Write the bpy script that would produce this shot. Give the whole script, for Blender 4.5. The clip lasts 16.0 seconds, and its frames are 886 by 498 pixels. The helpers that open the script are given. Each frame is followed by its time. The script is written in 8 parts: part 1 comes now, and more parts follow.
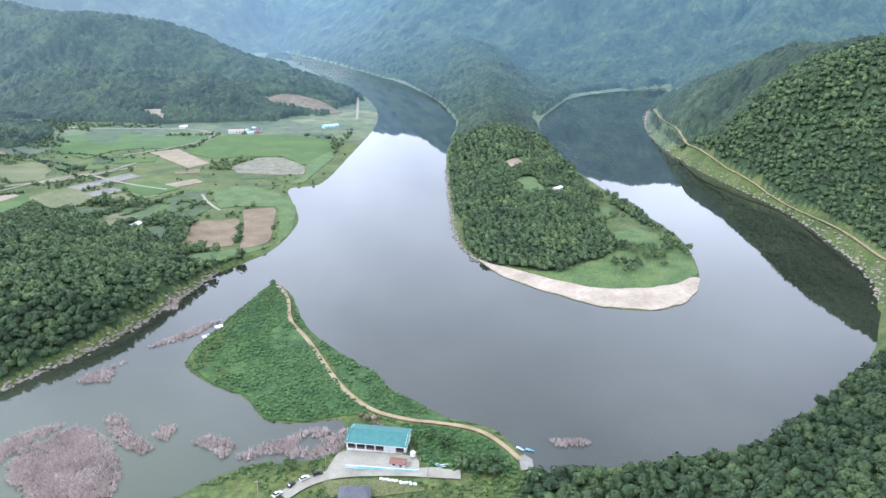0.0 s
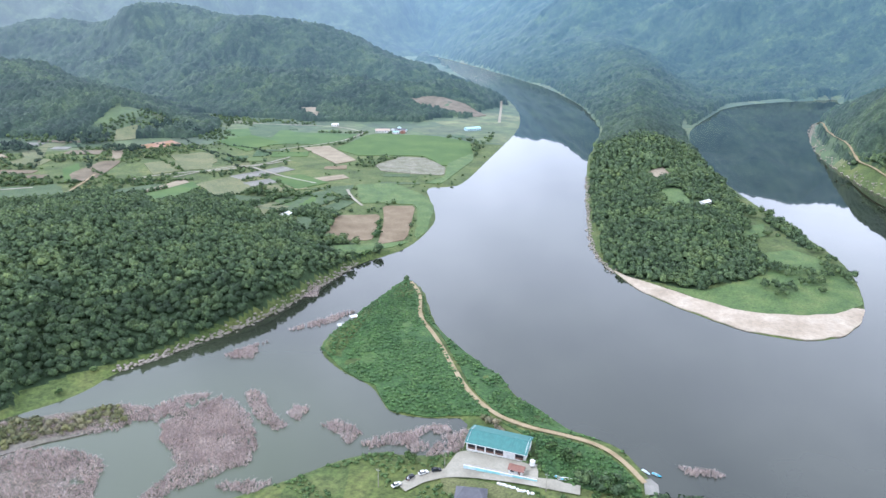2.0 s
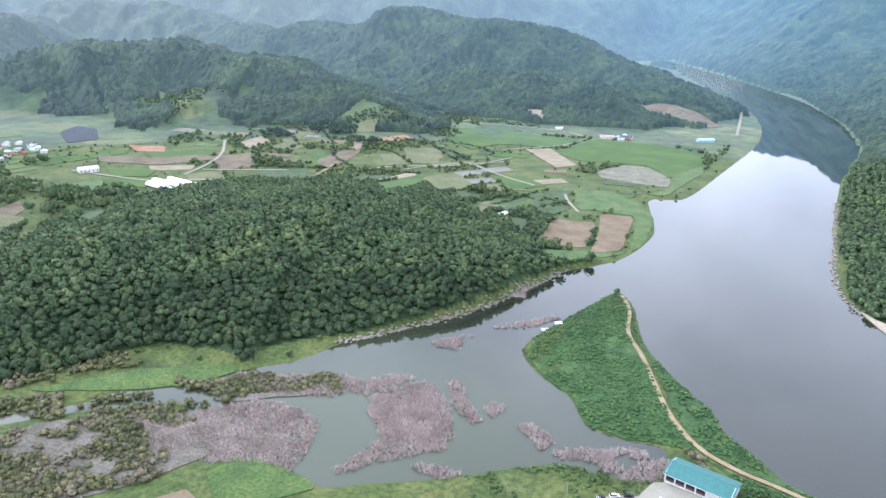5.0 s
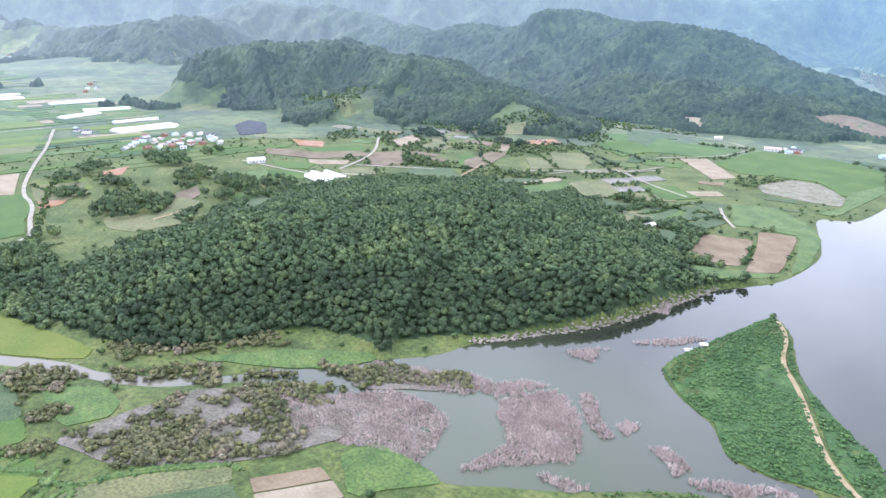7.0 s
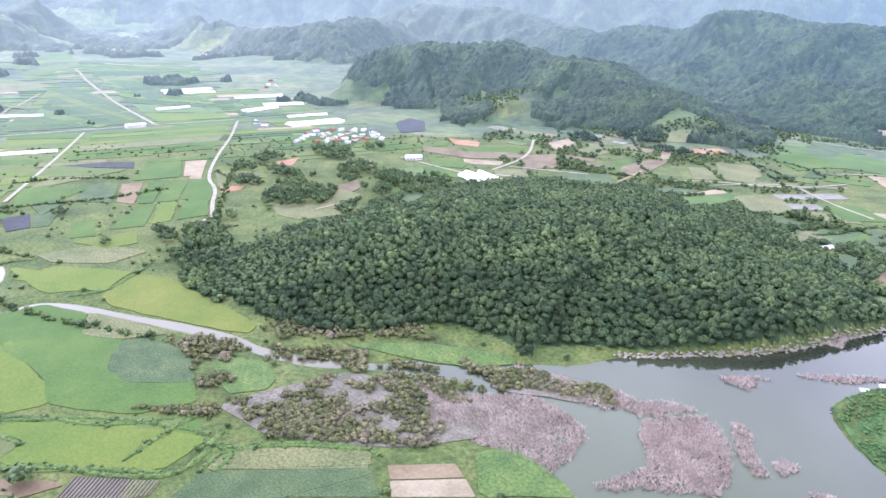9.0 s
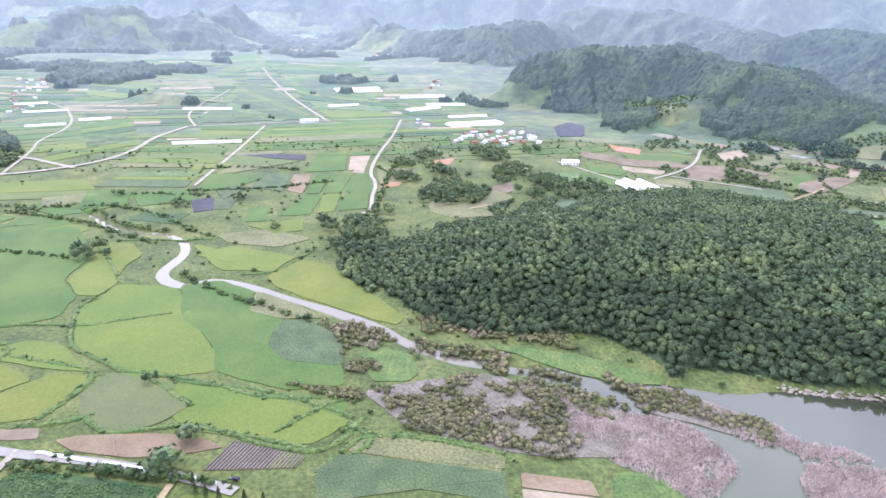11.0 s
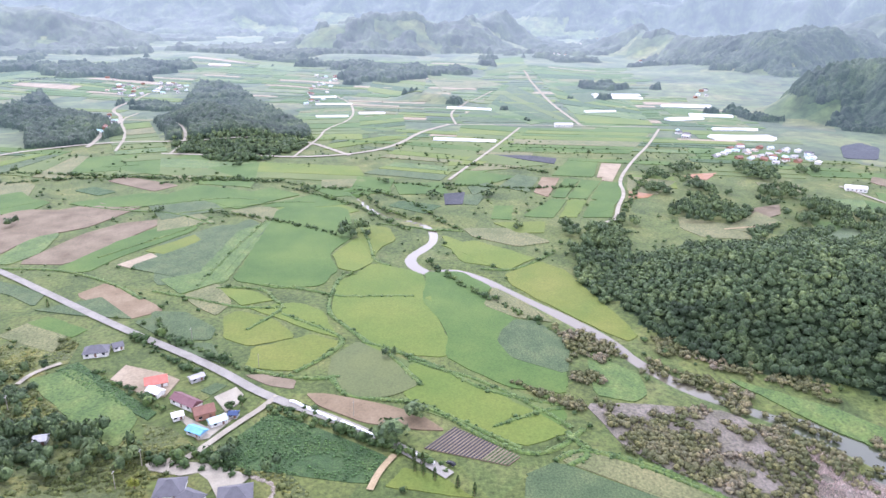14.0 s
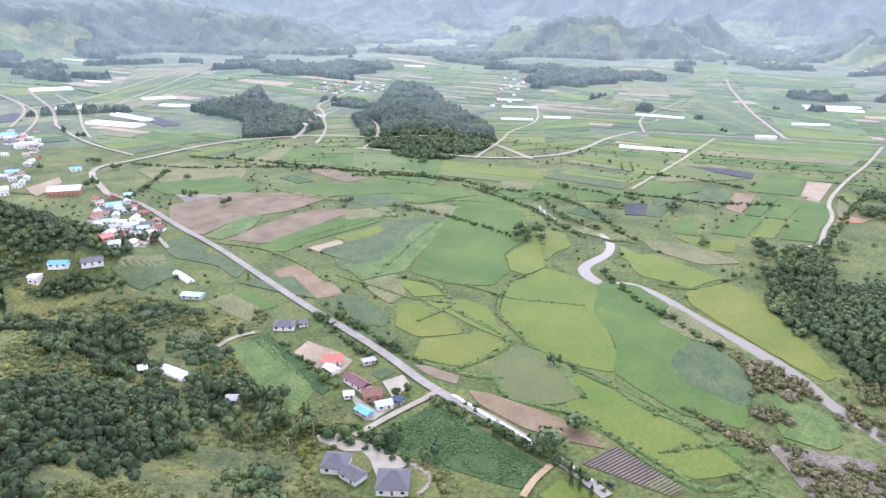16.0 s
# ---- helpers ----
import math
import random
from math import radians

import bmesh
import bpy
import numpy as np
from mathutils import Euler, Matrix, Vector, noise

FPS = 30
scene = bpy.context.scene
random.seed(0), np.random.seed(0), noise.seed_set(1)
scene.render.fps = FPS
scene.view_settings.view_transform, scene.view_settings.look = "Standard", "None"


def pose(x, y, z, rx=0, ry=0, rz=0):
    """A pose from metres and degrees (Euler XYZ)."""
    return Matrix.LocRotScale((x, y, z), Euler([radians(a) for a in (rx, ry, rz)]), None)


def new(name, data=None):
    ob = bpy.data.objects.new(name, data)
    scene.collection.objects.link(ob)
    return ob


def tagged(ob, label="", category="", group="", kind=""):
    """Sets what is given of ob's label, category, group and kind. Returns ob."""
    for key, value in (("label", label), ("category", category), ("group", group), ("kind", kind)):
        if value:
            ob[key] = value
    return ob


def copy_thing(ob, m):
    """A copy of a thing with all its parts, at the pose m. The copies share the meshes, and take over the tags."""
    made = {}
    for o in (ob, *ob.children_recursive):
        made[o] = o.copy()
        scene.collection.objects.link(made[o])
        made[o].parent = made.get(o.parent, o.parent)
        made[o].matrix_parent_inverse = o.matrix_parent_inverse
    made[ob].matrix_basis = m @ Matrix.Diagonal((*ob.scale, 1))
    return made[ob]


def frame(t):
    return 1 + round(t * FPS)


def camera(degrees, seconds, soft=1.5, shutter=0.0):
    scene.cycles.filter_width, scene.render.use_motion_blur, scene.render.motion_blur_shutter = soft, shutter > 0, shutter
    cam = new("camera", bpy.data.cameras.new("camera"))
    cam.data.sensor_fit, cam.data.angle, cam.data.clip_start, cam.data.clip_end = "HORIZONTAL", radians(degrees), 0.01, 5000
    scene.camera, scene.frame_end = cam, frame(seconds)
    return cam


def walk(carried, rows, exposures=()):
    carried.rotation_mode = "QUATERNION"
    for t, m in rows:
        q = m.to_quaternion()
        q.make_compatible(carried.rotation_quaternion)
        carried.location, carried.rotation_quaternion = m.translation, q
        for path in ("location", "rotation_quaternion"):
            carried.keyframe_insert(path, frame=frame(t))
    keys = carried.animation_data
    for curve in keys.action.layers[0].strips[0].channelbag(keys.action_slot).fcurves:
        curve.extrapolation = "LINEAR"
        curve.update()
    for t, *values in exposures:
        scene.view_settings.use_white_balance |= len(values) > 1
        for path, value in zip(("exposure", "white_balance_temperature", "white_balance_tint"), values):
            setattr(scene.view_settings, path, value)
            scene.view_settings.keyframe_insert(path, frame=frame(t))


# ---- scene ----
# ---------------------------------------------------------------- camera
cam = camera(66.65, 16.0)
ROWS = [
    (0.0, -0, -0, 185.703, 0, -19.029, 0.743),
    (0.5, 0.208, 0.484, 185.356, 2.883, -18.958, 0.766),
    (1.0, 0.274, 0.911, 185.018, 5.801, -18.895, 0.787),
    (1.5, 0.061, 1.291, 184.754, 8.807, -18.846, 0.817),
    (2.0, -0.421, 1.619, 184.581, 11.917, -18.812, 0.867),
    (2.5, -0.802, 1.855, 184.534, 15.055, -18.801, 0.927),
    (3.0, -1.112, 2.058, 184.653, 18.188, -18.805, 0.987),
    (3.5, -1.537, 2.263, 184.922, 21.303, -18.819, 1.028),
    (4.0, -1.957, 2.407, 185.167, 24.397, -18.854, 1.056),
    (6.5, -3.677, 2.361, 185.415, 39.882, -18.897, 1.124),
    (7.0, -3.828, 2.443, 185.563, 43.027, -18.909, 1.108),
    (7.5, -4.238, 2.401, 185.657, 46.228, -18.928, 1.094),
    (8.0, -4.858, 2.254, 185.771, 49.494, -18.956, 1.089),
    (8.5, -5.371, 2.113, 185.894, 52.785, -18.995, 1.085),
    (9.0, -5.914, 2.14, 186.029, 56.088, -19.027, 1.087),
    (11.5, -9.099, 2.893, 185.067, 72.799, -19.021, 1.068),
    (12.0, -9.614, 3.061, 184.841, 76.255, -19.019, 1.071),
    (12.5, -10.141, 3.178, 184.721, 79.733, -19.004, 1.071),
    (13.0, -10.599, 3.137, 184.581, 83.277, -18.989, 1.073),
    (13.5, -11.039, 2.958, 184.344, 86.905, -18.989, 1.07),
    (14.0, -11.564, 2.775, 184.145, 90.603, -18.987, 1.063),
    (14.5, -12.195, 2.661, 183.915, 94.363, -18.98, 1.053),
    (15.0, -12.852, 2.366, 183.64, 98.212, -18.965, 1.041),
    (15.5, -13.43, 2.014, 183.35, 102.118, -18.948, 1.037),
    (16.0, -13.935, 1.692, 183.021, 106.038, -18.941, 1.039),
]
walk(cam, [(t, pose(x, y, z, 90 + pitch, 0, yaw) @ pose(0, 0, 0, 0, 0, roll)) for t, x, y, z, yaw, pitch, roll in ROWS],
     exposures=[(0.0, 0.53, 5370, 16), (3.5, 0.43, 5370, 16), (6.5, 0.65, 5400, 20), (9.0, 0.84, 5440, 26), (12.5, 0.83, 5520, 30), (16.0, 0.6, 5620, 29)])

# ---------------------------------------------------------------- sky and sun
SUN_UP, SUN_TURN = 52.0, 250.0
world = bpy.data.worlds.new("overcast_sky")
scene.world = world
world.use_nodes = True
wn, wl = world.node_tree.nodes, world.node_tree.links
sky = wn.new("ShaderNodeTexSky")
sky.sky_type, sky.sun_disc = "NISHITA", False
sky.sun_elevation, sky.sun_rotation = radians(SUN_UP), radians(SUN_TURN)
sky.altitude, sky.air_density, sky.dust_density, sky.ozone_density = 200, 1.0, 3.0, 1.0
deck = wn.new("ShaderNodeTexNoise")
deck.inputs["Scale"].default_value, deck.inputs["Detail"].default_value = 2.2, 5.0
way_up = wn.new("ShaderNodeTexCoord")
wl.new(way_up.outputs["Generated"], deck.inputs["Vector"])
cloud = wn.new("ShaderNodeValToRGB")
cloud.color_ramp.elements[0].position, cloud.color_ramp.elements[0].color = 0.3, (6.6, 6.75, 6.9, 1)
cloud.color_ramp.elements[1].position, cloud.color_ramp.elements[1].color = 0.66, (11.6, 11.6, 11.4, 1)
wl.new(deck.outputs["Fac"], cloud.inputs[0])
height = wn.new("ShaderNodeSeparateXYZ")
wl.new(way_up.outputs["Generated"], height.inputs[0])
rise = wn.new("ShaderNodeMapRange")
rise.inputs["From Min"].default_value, rise.inputs["From Max"].default_value = 0.6, 1.0
rise.inputs["To Min"].default_value, rise.inputs["To Max"].default_value = 2.2, 0.5
wl.new(height.outputs["Z"], rise.inputs["Value"])
milky = wn.new("ShaderNodeMix")
milky.data_type, milky.blend_type = "RGBA", "MULTIPLY"
milky.inputs[0].default_value = 1.0
wl.new(cloud.outputs[0], milky.inputs[6])
wl.new(rise.outputs[0], milky.inputs[7])
cover = wn.new("ShaderNodeMix")
cover.data_type = "RGBA"
cover.inputs[0].default_value = 0.9
wl.new(sky.outputs[0], cover.inputs[6])
wl.new(milky.outputs[2], cover.inputs[7])
wl.new(cover.outputs[2], wn["Background"].inputs[0])
wn["Background"].inputs[1].default_value = 0.1
sun = new("sun", bpy.data.lights.new("sun", "SUN"))
sun.data.energy, sun.data.angle, sun.data.color = 1.9, radians(10), (1.0, 0.96, 0.9)
sun.matrix_world = pose(0, 0, 400, 90 - SUN_UP, 0, 180 - SUN_TURN)


def fold(a, n=2):
    """Rounds an open line by cutting its corners n times."""
    a = np.array(a, float)
    for _ in range(n):
        b = np.empty((2 * len(a), 2))
        b[0], b[-1] = a[0], a[-1]
        b[1:-1:2] = a[:-1] * 0.75 + a[1:] * 0.25
        b[2:-1:2] = a[:-1] * 0.25 + a[1:] * 0.75
        a = b
    return a


def vnoise(x, y, seed=0):
    """Smooth value noise from -1 to 1, one lattice step a unit."""
    xi, yi = np.floor(x).astype(np.int64), np.floor(y).astype(np.int64)
    fx, fy = x - xi, y - yi
    fx, fy = fx * fx * (3 - 2 * fx), fy * fy * (3 - 2 * fy)

    def at(i, j):
        n = (i * 374761393 + j * 668265263 + seed * 974634777) & 0xFFFFFFFF
        n = ((n ^ (n >> 13)) * 1274126177) & 0xFFFFFFFF
        return ((n ^ (n >> 16)) & 0xFFFF) / 32767.5 - 1

    a = at(xi, yi) * (1 - fx) + at(xi + 1, yi) * fx
    b = at(xi, yi + 1) * (1 - fx) + at(xi + 1, yi + 1) * fx
    return a * (1 - fy) + b * fy


def fbm(x, y, size, seed=0, octaves=4):
    out, amp, tot = 0, 1.0, 0
    for k in range(octaves):
        out = out + amp * vnoise(x / size * 2 ** k + 17.3 * k, y / size * 2 ** k - 9.1 * k, seed + k)
        tot += amp
        amp *= 0.5
    return out / tot


def gap(x, y, line):
    """Distance from points to an open line, and the line's parameter (in its points) at the nearest place."""
    best, par = np.full(x.shape, 1e9), np.zeros(x.shape)
    for i in range(len(line) - 1):
        ax, ay = line[i][:2]
        bx, by = line[i + 1][:2]
        dx, dy = bx - ax, by - ay
        s = np.clip(((x - ax) * dx + (y - ay) * dy) / (dx * dx + dy * dy + 1e-9), 0, 1)
        d = np.hypot(x - ax - s * dx, y - ay - s * dy)
        m = d < best
        best[m] = d[m]
        par[m] = (i + s)[m]
    return best, par


def inside(x, y, loop):
    """True where points lie within a closed loop."""
    r = np.zeros(x.shape, bool)
    for i in range(len(loop)):
        ax, ay = loop[i - 1]
        bx, by = loop[i]
        if ay == by:
            continue
        r ^= ((ay > y) != (by > y)) & (x < (bx - ax) * (y - ay) / (by - ay) + ax)
    return r


def step(a, b, v):
    s = np.clip((v - a) / (b - a), 0, 1)
    return s * s * (3 - 2 * s)


def shore_gap(x, y):
    """Signed distance to the water's edge, worked out exactly: above 0 on land."""
    out = np.full(x.shape, 4000.0)
    m = (x > -1050) & (x < 950) & (y > -40) & (y < 4200)
    u, v = x[m], y[m]
    d, _ = gap(u, v, SHORE)
    out[m] = np.where(inside(u, v, SHORE[:-1]), -d, d)
    m = (x > -800) & (x < -200) & (y > -200) & (y < 260)
    u, v = x[m], y[m]
    e, _ = gap(u, v, STREAM)
    out[m] = np.minimum(out[m], e - (4.3 + 1.9 * fbm(u, v, 40, 77, 2)))
    return out


WET_GRIDS = []


def wet(x, y):
    """Signed distance to the water's edge, read from two ready grids, the finer one near by."""
    if not WET_GRIDS:
        for x0, x1, y0, y1, d in ((-1090, 990, -240, 4240, 9.0), (-820, 430, -210, 780, 3.0)):
            gx, gy = np.meshgrid(np.arange(x0, x1 + d, d), np.arange(y0, y1 + d, d), indexing="ij")
            WET_GRIDS.append((x0, y0, d, shore_gap(gx.ravel(), gy.ravel()).reshape(gx.shape)))
    out = np.full(x.shape, 4000.0)
    for x0, y0, d, grid in WET_GRIDS:
        u, v = (x - x0) / d, (y - y0) / d
        m = (u > 0) & (v > 0) & (u < grid.shape[0] - 1) & (v < grid.shape[1] - 1)
        u, v = u[m], v[m]
        i, j = u.astype(int), v.astype(int)
        u, v = u - i, v - j
        out[m] = (grid[i, j] * (1 - u) + grid[i + 1, j] * u) * (1 - v) + (grid[i, j + 1] * (1 - u) + grid[i + 1, j + 1] * u) * v
    return out


def hills(x, y):
    """Height of the hills alone, from crest lines of (x, y, height, half width)."""
    out = np.zeros(x.shape)
    for rough, pts in RIDGES:
        far = max(p[3] for p in pts)
        m = (x > min(p[0] for p in pts) - far) & (x < max(p[0] for p in pts) + far)
        m &= (y > min(p[1] for p in pts) - far) & (y < max(p[1] for p in pts) + far)
        if not m.any():
            continue
        u, v = x[m], y[m]
        d, s = gap(u, v, pts)
        z = np.interp(s, range(len(pts)), [p[2] for p in pts])
        w = np.interp(s, range(len(pts)), [p[3] for p in pts])
        q = np.clip(d / w * (1 + 0.3 * rough * fbm(u / w, v / w, 0.9, 5, 3)), 0, 1)
        big = np.minimum(1, far / 300)
        c = z * (0.5 + 0.5 * np.cos(np.pi * q)) * (1 + 0.42 * rough * (0.8 - np.abs(fbm(u, v, 40 + far * 0.45, 9, 4)) * 3.0) * np.minimum(1, q * 2.5) * big)
        # spurs and gullies running down from the crest
        way = np.concatenate([[0], np.cumsum([math.dist(p[:2], o[:2]) for p, o in zip(pts[:-1], pts[1:])])])
        arc = np.interp(s, range(len(pts)), way) + far * 0.35 * fbm(u, v, far * 0.8, 15, 2)
        spur = np.cos(arc * 6.283 / (70 + 0.38 * far)) * 0.7 + np.cos(arc * 6.283 / (40 + 0.21 * far) + 1.0) * 0.3
        c = c * (1 + 0.09 * rough * big * np.cos(arc * 6.283 / (60 + 0.5 * far) + 0.6) * 0.6)
        c = c * (1 - 0.4 * rough * big * (0.5 - 0.5 * spur) * step(0.04, 0.5, q))
        out[m] = (out[m] ** 5 + np.maximum(c, 0) ** 5) ** 0.2
    return out


def lie(x, y, edge=None, h=None):
    """Height of the ground."""
    x, y = np.atleast_1d(np.asarray(x, float)), np.atleast_1d(np.asarray(y, float))
    if edge is None:
        edge = wet(x, y)
    r = np.hypot(x, y)
    west = step(-350, -900, x) * step(1500, 900, y)
    low = 1.2 * (1 - np.exp(-np.maximum(edge, 0) / 5)) + 1.6 * step(8, 80, edge)
    low = low + np.maximum(r - 500, 0) * 0.012 * west + np.maximum(r - 1500, 0) * 0.02 * west
    low = low + 0.25 * fbm(x, y, 60, 3, 3) * step(4, 40, edge)
    low = low + 22 * np.maximum(fbm(x, y, 420, 23, 3) + 0.1, 0) * step(1250, 2100, r) * west
    h = hills(x, y) if h is None else h
    z = low + h * (1 - np.exp(-1.9 * np.maximum(edge, 0) / (h + 3)))
    return np.where(edge < 0, -3 * (1 - np.exp(edge / 12)), z)


# ---------------------------------------------------------------- plan of the valley, in metres; the water's level is z = 0
WEST_SHORE = [(-862, 3460), (-681, 3077), (-434, 2334), (-211, 1740), (-145, 1465), (-118, 1213), (-132, 936), (-139, 766), (-155, 749), (-180, 745), (-156, 677), (-139, 626), (-136, 598), (-138, 548), (-145, 519), (-161, 494), (-171, 477), (-177, 445), (-185, 410), (-191, 380), (-200, 355), (-215, 329), (-228, 305), (-241, 283), (-243, 258), (-262, 232), (-290, 196), (-306, 170), (-300, 158), (-272, 186), (-262, 192)]
MARSH_BANK = [(-244, 153), (-223, 162), (-210, 171), (-187, 177), (-169, 177), (-161, 178), (-147, 191), (-128, 205), (-110, 222), (-93, 241), (-73, 251), (-74, 247), (-55, 251), (-48, 254), (-47, 267), (-45, 278)]
SPIT = [(-50, 283), (-65, 279), (-85, 279), (-93, 291), (-102, 303), (-123, 313), (-144, 334), (-145, 350), (-142, 366), (-133, 412), (-127, 447), (-123, 458), (-106, 437), (-94, 404), (-83, 379), (-60, 352), (-45, 335), (-35, 328), (-27, 310), (-10, 297), (3, 284), (19, 280), (28, 274), (33, 264), (37, 258), (39, 248)]
EAST_SHORE = [(45, 244), (70, 246), (110, 256), (150, 264), (211, 316), (249, 348), (273, 378), (305, 431), (330, 479), (343, 541), (358, 670), (343, 793), (333, 915), (340, 1085), (383, 1305), (443, 1477), (607, 1839)]
PENINSULA = [(640, 1995), (462, 1864), (313, 1712), (246, 1505), (179, 1302), (159, 1125), (163, 897), (181, 770), (207, 632), (214, 579), (209, 533), (199, 487), (188, 458), (167, 426), (139, 414), (107, 421), (72, 448), (46, 475), (30, 506), (15, 540), (8, 605), (3, 852), (7, 1011), (24, 1225), (21, 1326), (-10, 1582), (-110, 1979), (-299, 2483), (-580, 3142), (-844, 3691)]
STREAM_BED = [(-264, 204), (-282, 188), (-298, 167), (-317, 142), (-336, 124), (-358, 109), (-375, 104), (-410, 82), (-451, 49), (-480, 27), (-496, 7), (-487, -12), (-503, -26), (-524, -30), (-552, -15), (-575, -10), (-599, -14), (-622, -29), (-630, -48), (-651, -70), (-679, -86), (-717, -99), (-743, -114)]
RIDGES = [
    (0.4, [(-442, 246, 28, 150), (-435, 277, 30, 200), (-422, 322, 32, 260), (-395, 383, 32, 290), (-366, 411, 33, 290), (-313, 422, 28, 270), (-254, 413, 22, 220), (-216, 406, 18, 150)]),  # wooded hill by the marsh
    (0.9, [(-1327, 750, 84, 190), (-1309, 820, 100, 280), (-1256, 898, 108, 340), (-1152, 968, 98, 380), (-998, 1016, 78, 380), (-818, 1016, 48, 260), (-725, 999, 26, 150)]),  # ridge behind the farms
    (1, [(-1755, 1787, 112, 450), (-1362, 1734, 152, 500), (-1170, 1749, 201, 620), (-1039, 1784, 168, 600), (-892, 1794, 176, 600), (-694, 1773, 130, 480), (-501, 1732, 74, 330), (-388, 1679, 44, 200)]),  # western mountain
    (0.6, [(95, 560, 6, 75), (85, 700, 14, 100), (80, 850, 22, 100), (80, 1050, 24, 100), (90, 1350, 26, 100), (115, 1700, 48, 150), (104, 2097, 75, 250), (23, 2600, 118, 400), (-75, 3199, 211, 700)]),  # peninsula
    (1, [(491, 1449, 27, 90), (447, 1330, 50, 120), (466, 1240, 92, 180), (485, 1110, 135, 230), (508, 1010, 165, 270), (512, 880, 180, 300), (515, 770, 192, 310), (535, 640, 205, 330), (600, 520, 190, 340), (680, 400, 160, 340)]),  # eastern mountain
    (1, [(-1859, 3878, 274, 600), (-1474, 3826, 261, 700), (-1255, 4322, 302, 600), (-860, 4417, 419, 600), (-498, 4271, 458, 800), (277, 3288, 443, 1100), (605, 3040, 449, 1100), (869, 2767, 428, 900), (1225, 2628, 439, 800), (1418, 2298, 426, 800)]),  # northern range
    (1, [(503, 2296, 60, 380), (714, 2500, 185, 500), (936, 2745, 349, 600)]),  # northern spur
    (1, [(730, 1915, 68, 250), (996, 2073, 219, 450), (1326, 2236, 356, 600)]),  # north-eastern spur
    (1, [(-905, 4411, 310, 500), (-1048, 4276, 286, 600), (-1349, 4086, 354, 700), (-1978, 3708, 428, 900), (-2422, 3062, 446, 900), (-2598, 2641, 400, 800), (-3058, 2427, 456, 900), (-3555, 2051, 422, 900), (-3985, 1628, 410, 900)]),  # far north-western range
    (1, [(-4294, 986, 405, 900), (-4260, 1141, 473, 800), (-4385, 473, 461, 800), (-4505, -201, 386, 700), (-4303, -963, 371, 700), (-4050, -1481, 442, 800), (-3952, -2175, 342, 600), (-3577, -2580, 338, 600), (-3173, -2916, 331, 700), (-2661, -3259, 329, 700)]),  # far western range
    (1, [(-2861, 1444, 140, 500), (-2576, 1547, 200, 520), (-2333, 1730, 205, 520), (-1912, 1769, 149, 450), (-1641, 1618, 110, 350)]),  # hill behind the ridge
    (1, [(-2647, -1213, 39, 180), (-2609, -1293, 83, 300), (-2412, -1629, 121, 420), (-2335, -1899, 158, 420), (-1996, -1976, 127, 400), (-1741, -2073, 134, 400)]),  # south-western hills
    (1, [(-2272, 1286, 136, 350), (-2086, 994, 94, 200), (-2362, 851, 71, 140), (-2820, 722, 93, 200)]),  # western foothill
    (1, [(-2669, -468, 83, 220), (-2800, -240, 123, 300), (-2810, -7, 95, 250), (-3105, 186, 124, 250)]),  # valley-head hill
    (0.6, [(-918, -256, 4, 70), (-1020, -332, 17, 100), (-1132, -405, 26, 100)]),  # grove hill
    (0.6, [(-1005, -519, 5, 60), (-1096, -643, 13, 90), (-1119, -738, 16, 80)]),  # second grove hill
    (0.6, [(-1460, -7, 16, 60), (-1509, -67, 17, 70)]),  # third grove hill
    (0.9, [(-760, 1390, 62, 230), (-620, 1400, 58, 250), (-470, 1370, 50, 230), (-360, 1420, 42, 180), (-300, 1560, 36, 130)]),  # foot of the western mountain
    (0.5, [(-230, -300, 26, 90), (-150, -210, 44, 110), (-60, -100, 60, 140), (60, 20, 45, 150), (130, 120, 26, 120), (215, 195, 40, 120), (330, 300, 70, 170), (420, 380, 90, 200)]),  # hillside under the eye
    (0.4, [(-357, -441, 53, 100), (-369, -412, 44, 95), (-378, -384, 33, 70)]),  # village knoll
]
SHORE = np.concatenate([fold(WEST_SHORE), fold(MARSH_BANK), fold(SPIT), fold(EAST_SHORE), fold(PENINSULA)])
SHORE = np.concatenate([SHORE, SHORE[:1]])
STREAM = fold(STREAM_BED)

# ---------------------------------------------------------------- fields and roads, corner by corner
FIELDS = []
ROADS = []
BLOCKS = []
FIELDS.append(('veg', [(-309, -122), (-317, -117), (-315, -110), (-305, -115)], 'small vegetable garden behind the house'))
FIELDS.append(('lawn', [(-304, -122), (-308, -121), (-303, -115), (-299, -118)], 'small lawn beside the house'))
FIELDS.append(('net', [(-923, 51), (-943, 58), (-905, 143), (-871, 135)], 'dark shade netting over a crop'))
FIELDS.append(('net', [(-970, -806), (-1001, -797), (-948, -712), (-924, -726)], 'dark shade netting over a crop'))
FIELDS.append(('net', [(-908, -1040), (-936, -1027), (-884, -966), (-853, -978)], 'dark shade netting over a crop'))
FIELDS.append(('till', [(-212, 513), (-229, 592), (-193, 612), (-179, 559), (-176, 531)], 'freshly tilled light brown field by the river'))
FIELDS.append(('till', [(-199, 642), (-168, 655), (-148, 546), (-167, 521), (-182, 589)], 'tilled light brown field beside a hedge'))
FIELDS.append(('tan', [(-406, 920), (-377, 948), (-302, 856), (-318, 825)], 'bare pale tan field among rice'))
FIELDS.append(('scrub', [(-268, 832), (-250, 897), (-216, 897), (-177, 849), (-170, 803), (-213, 796), (-250, 799)], 'pale dry weedy patch in the meadow'))
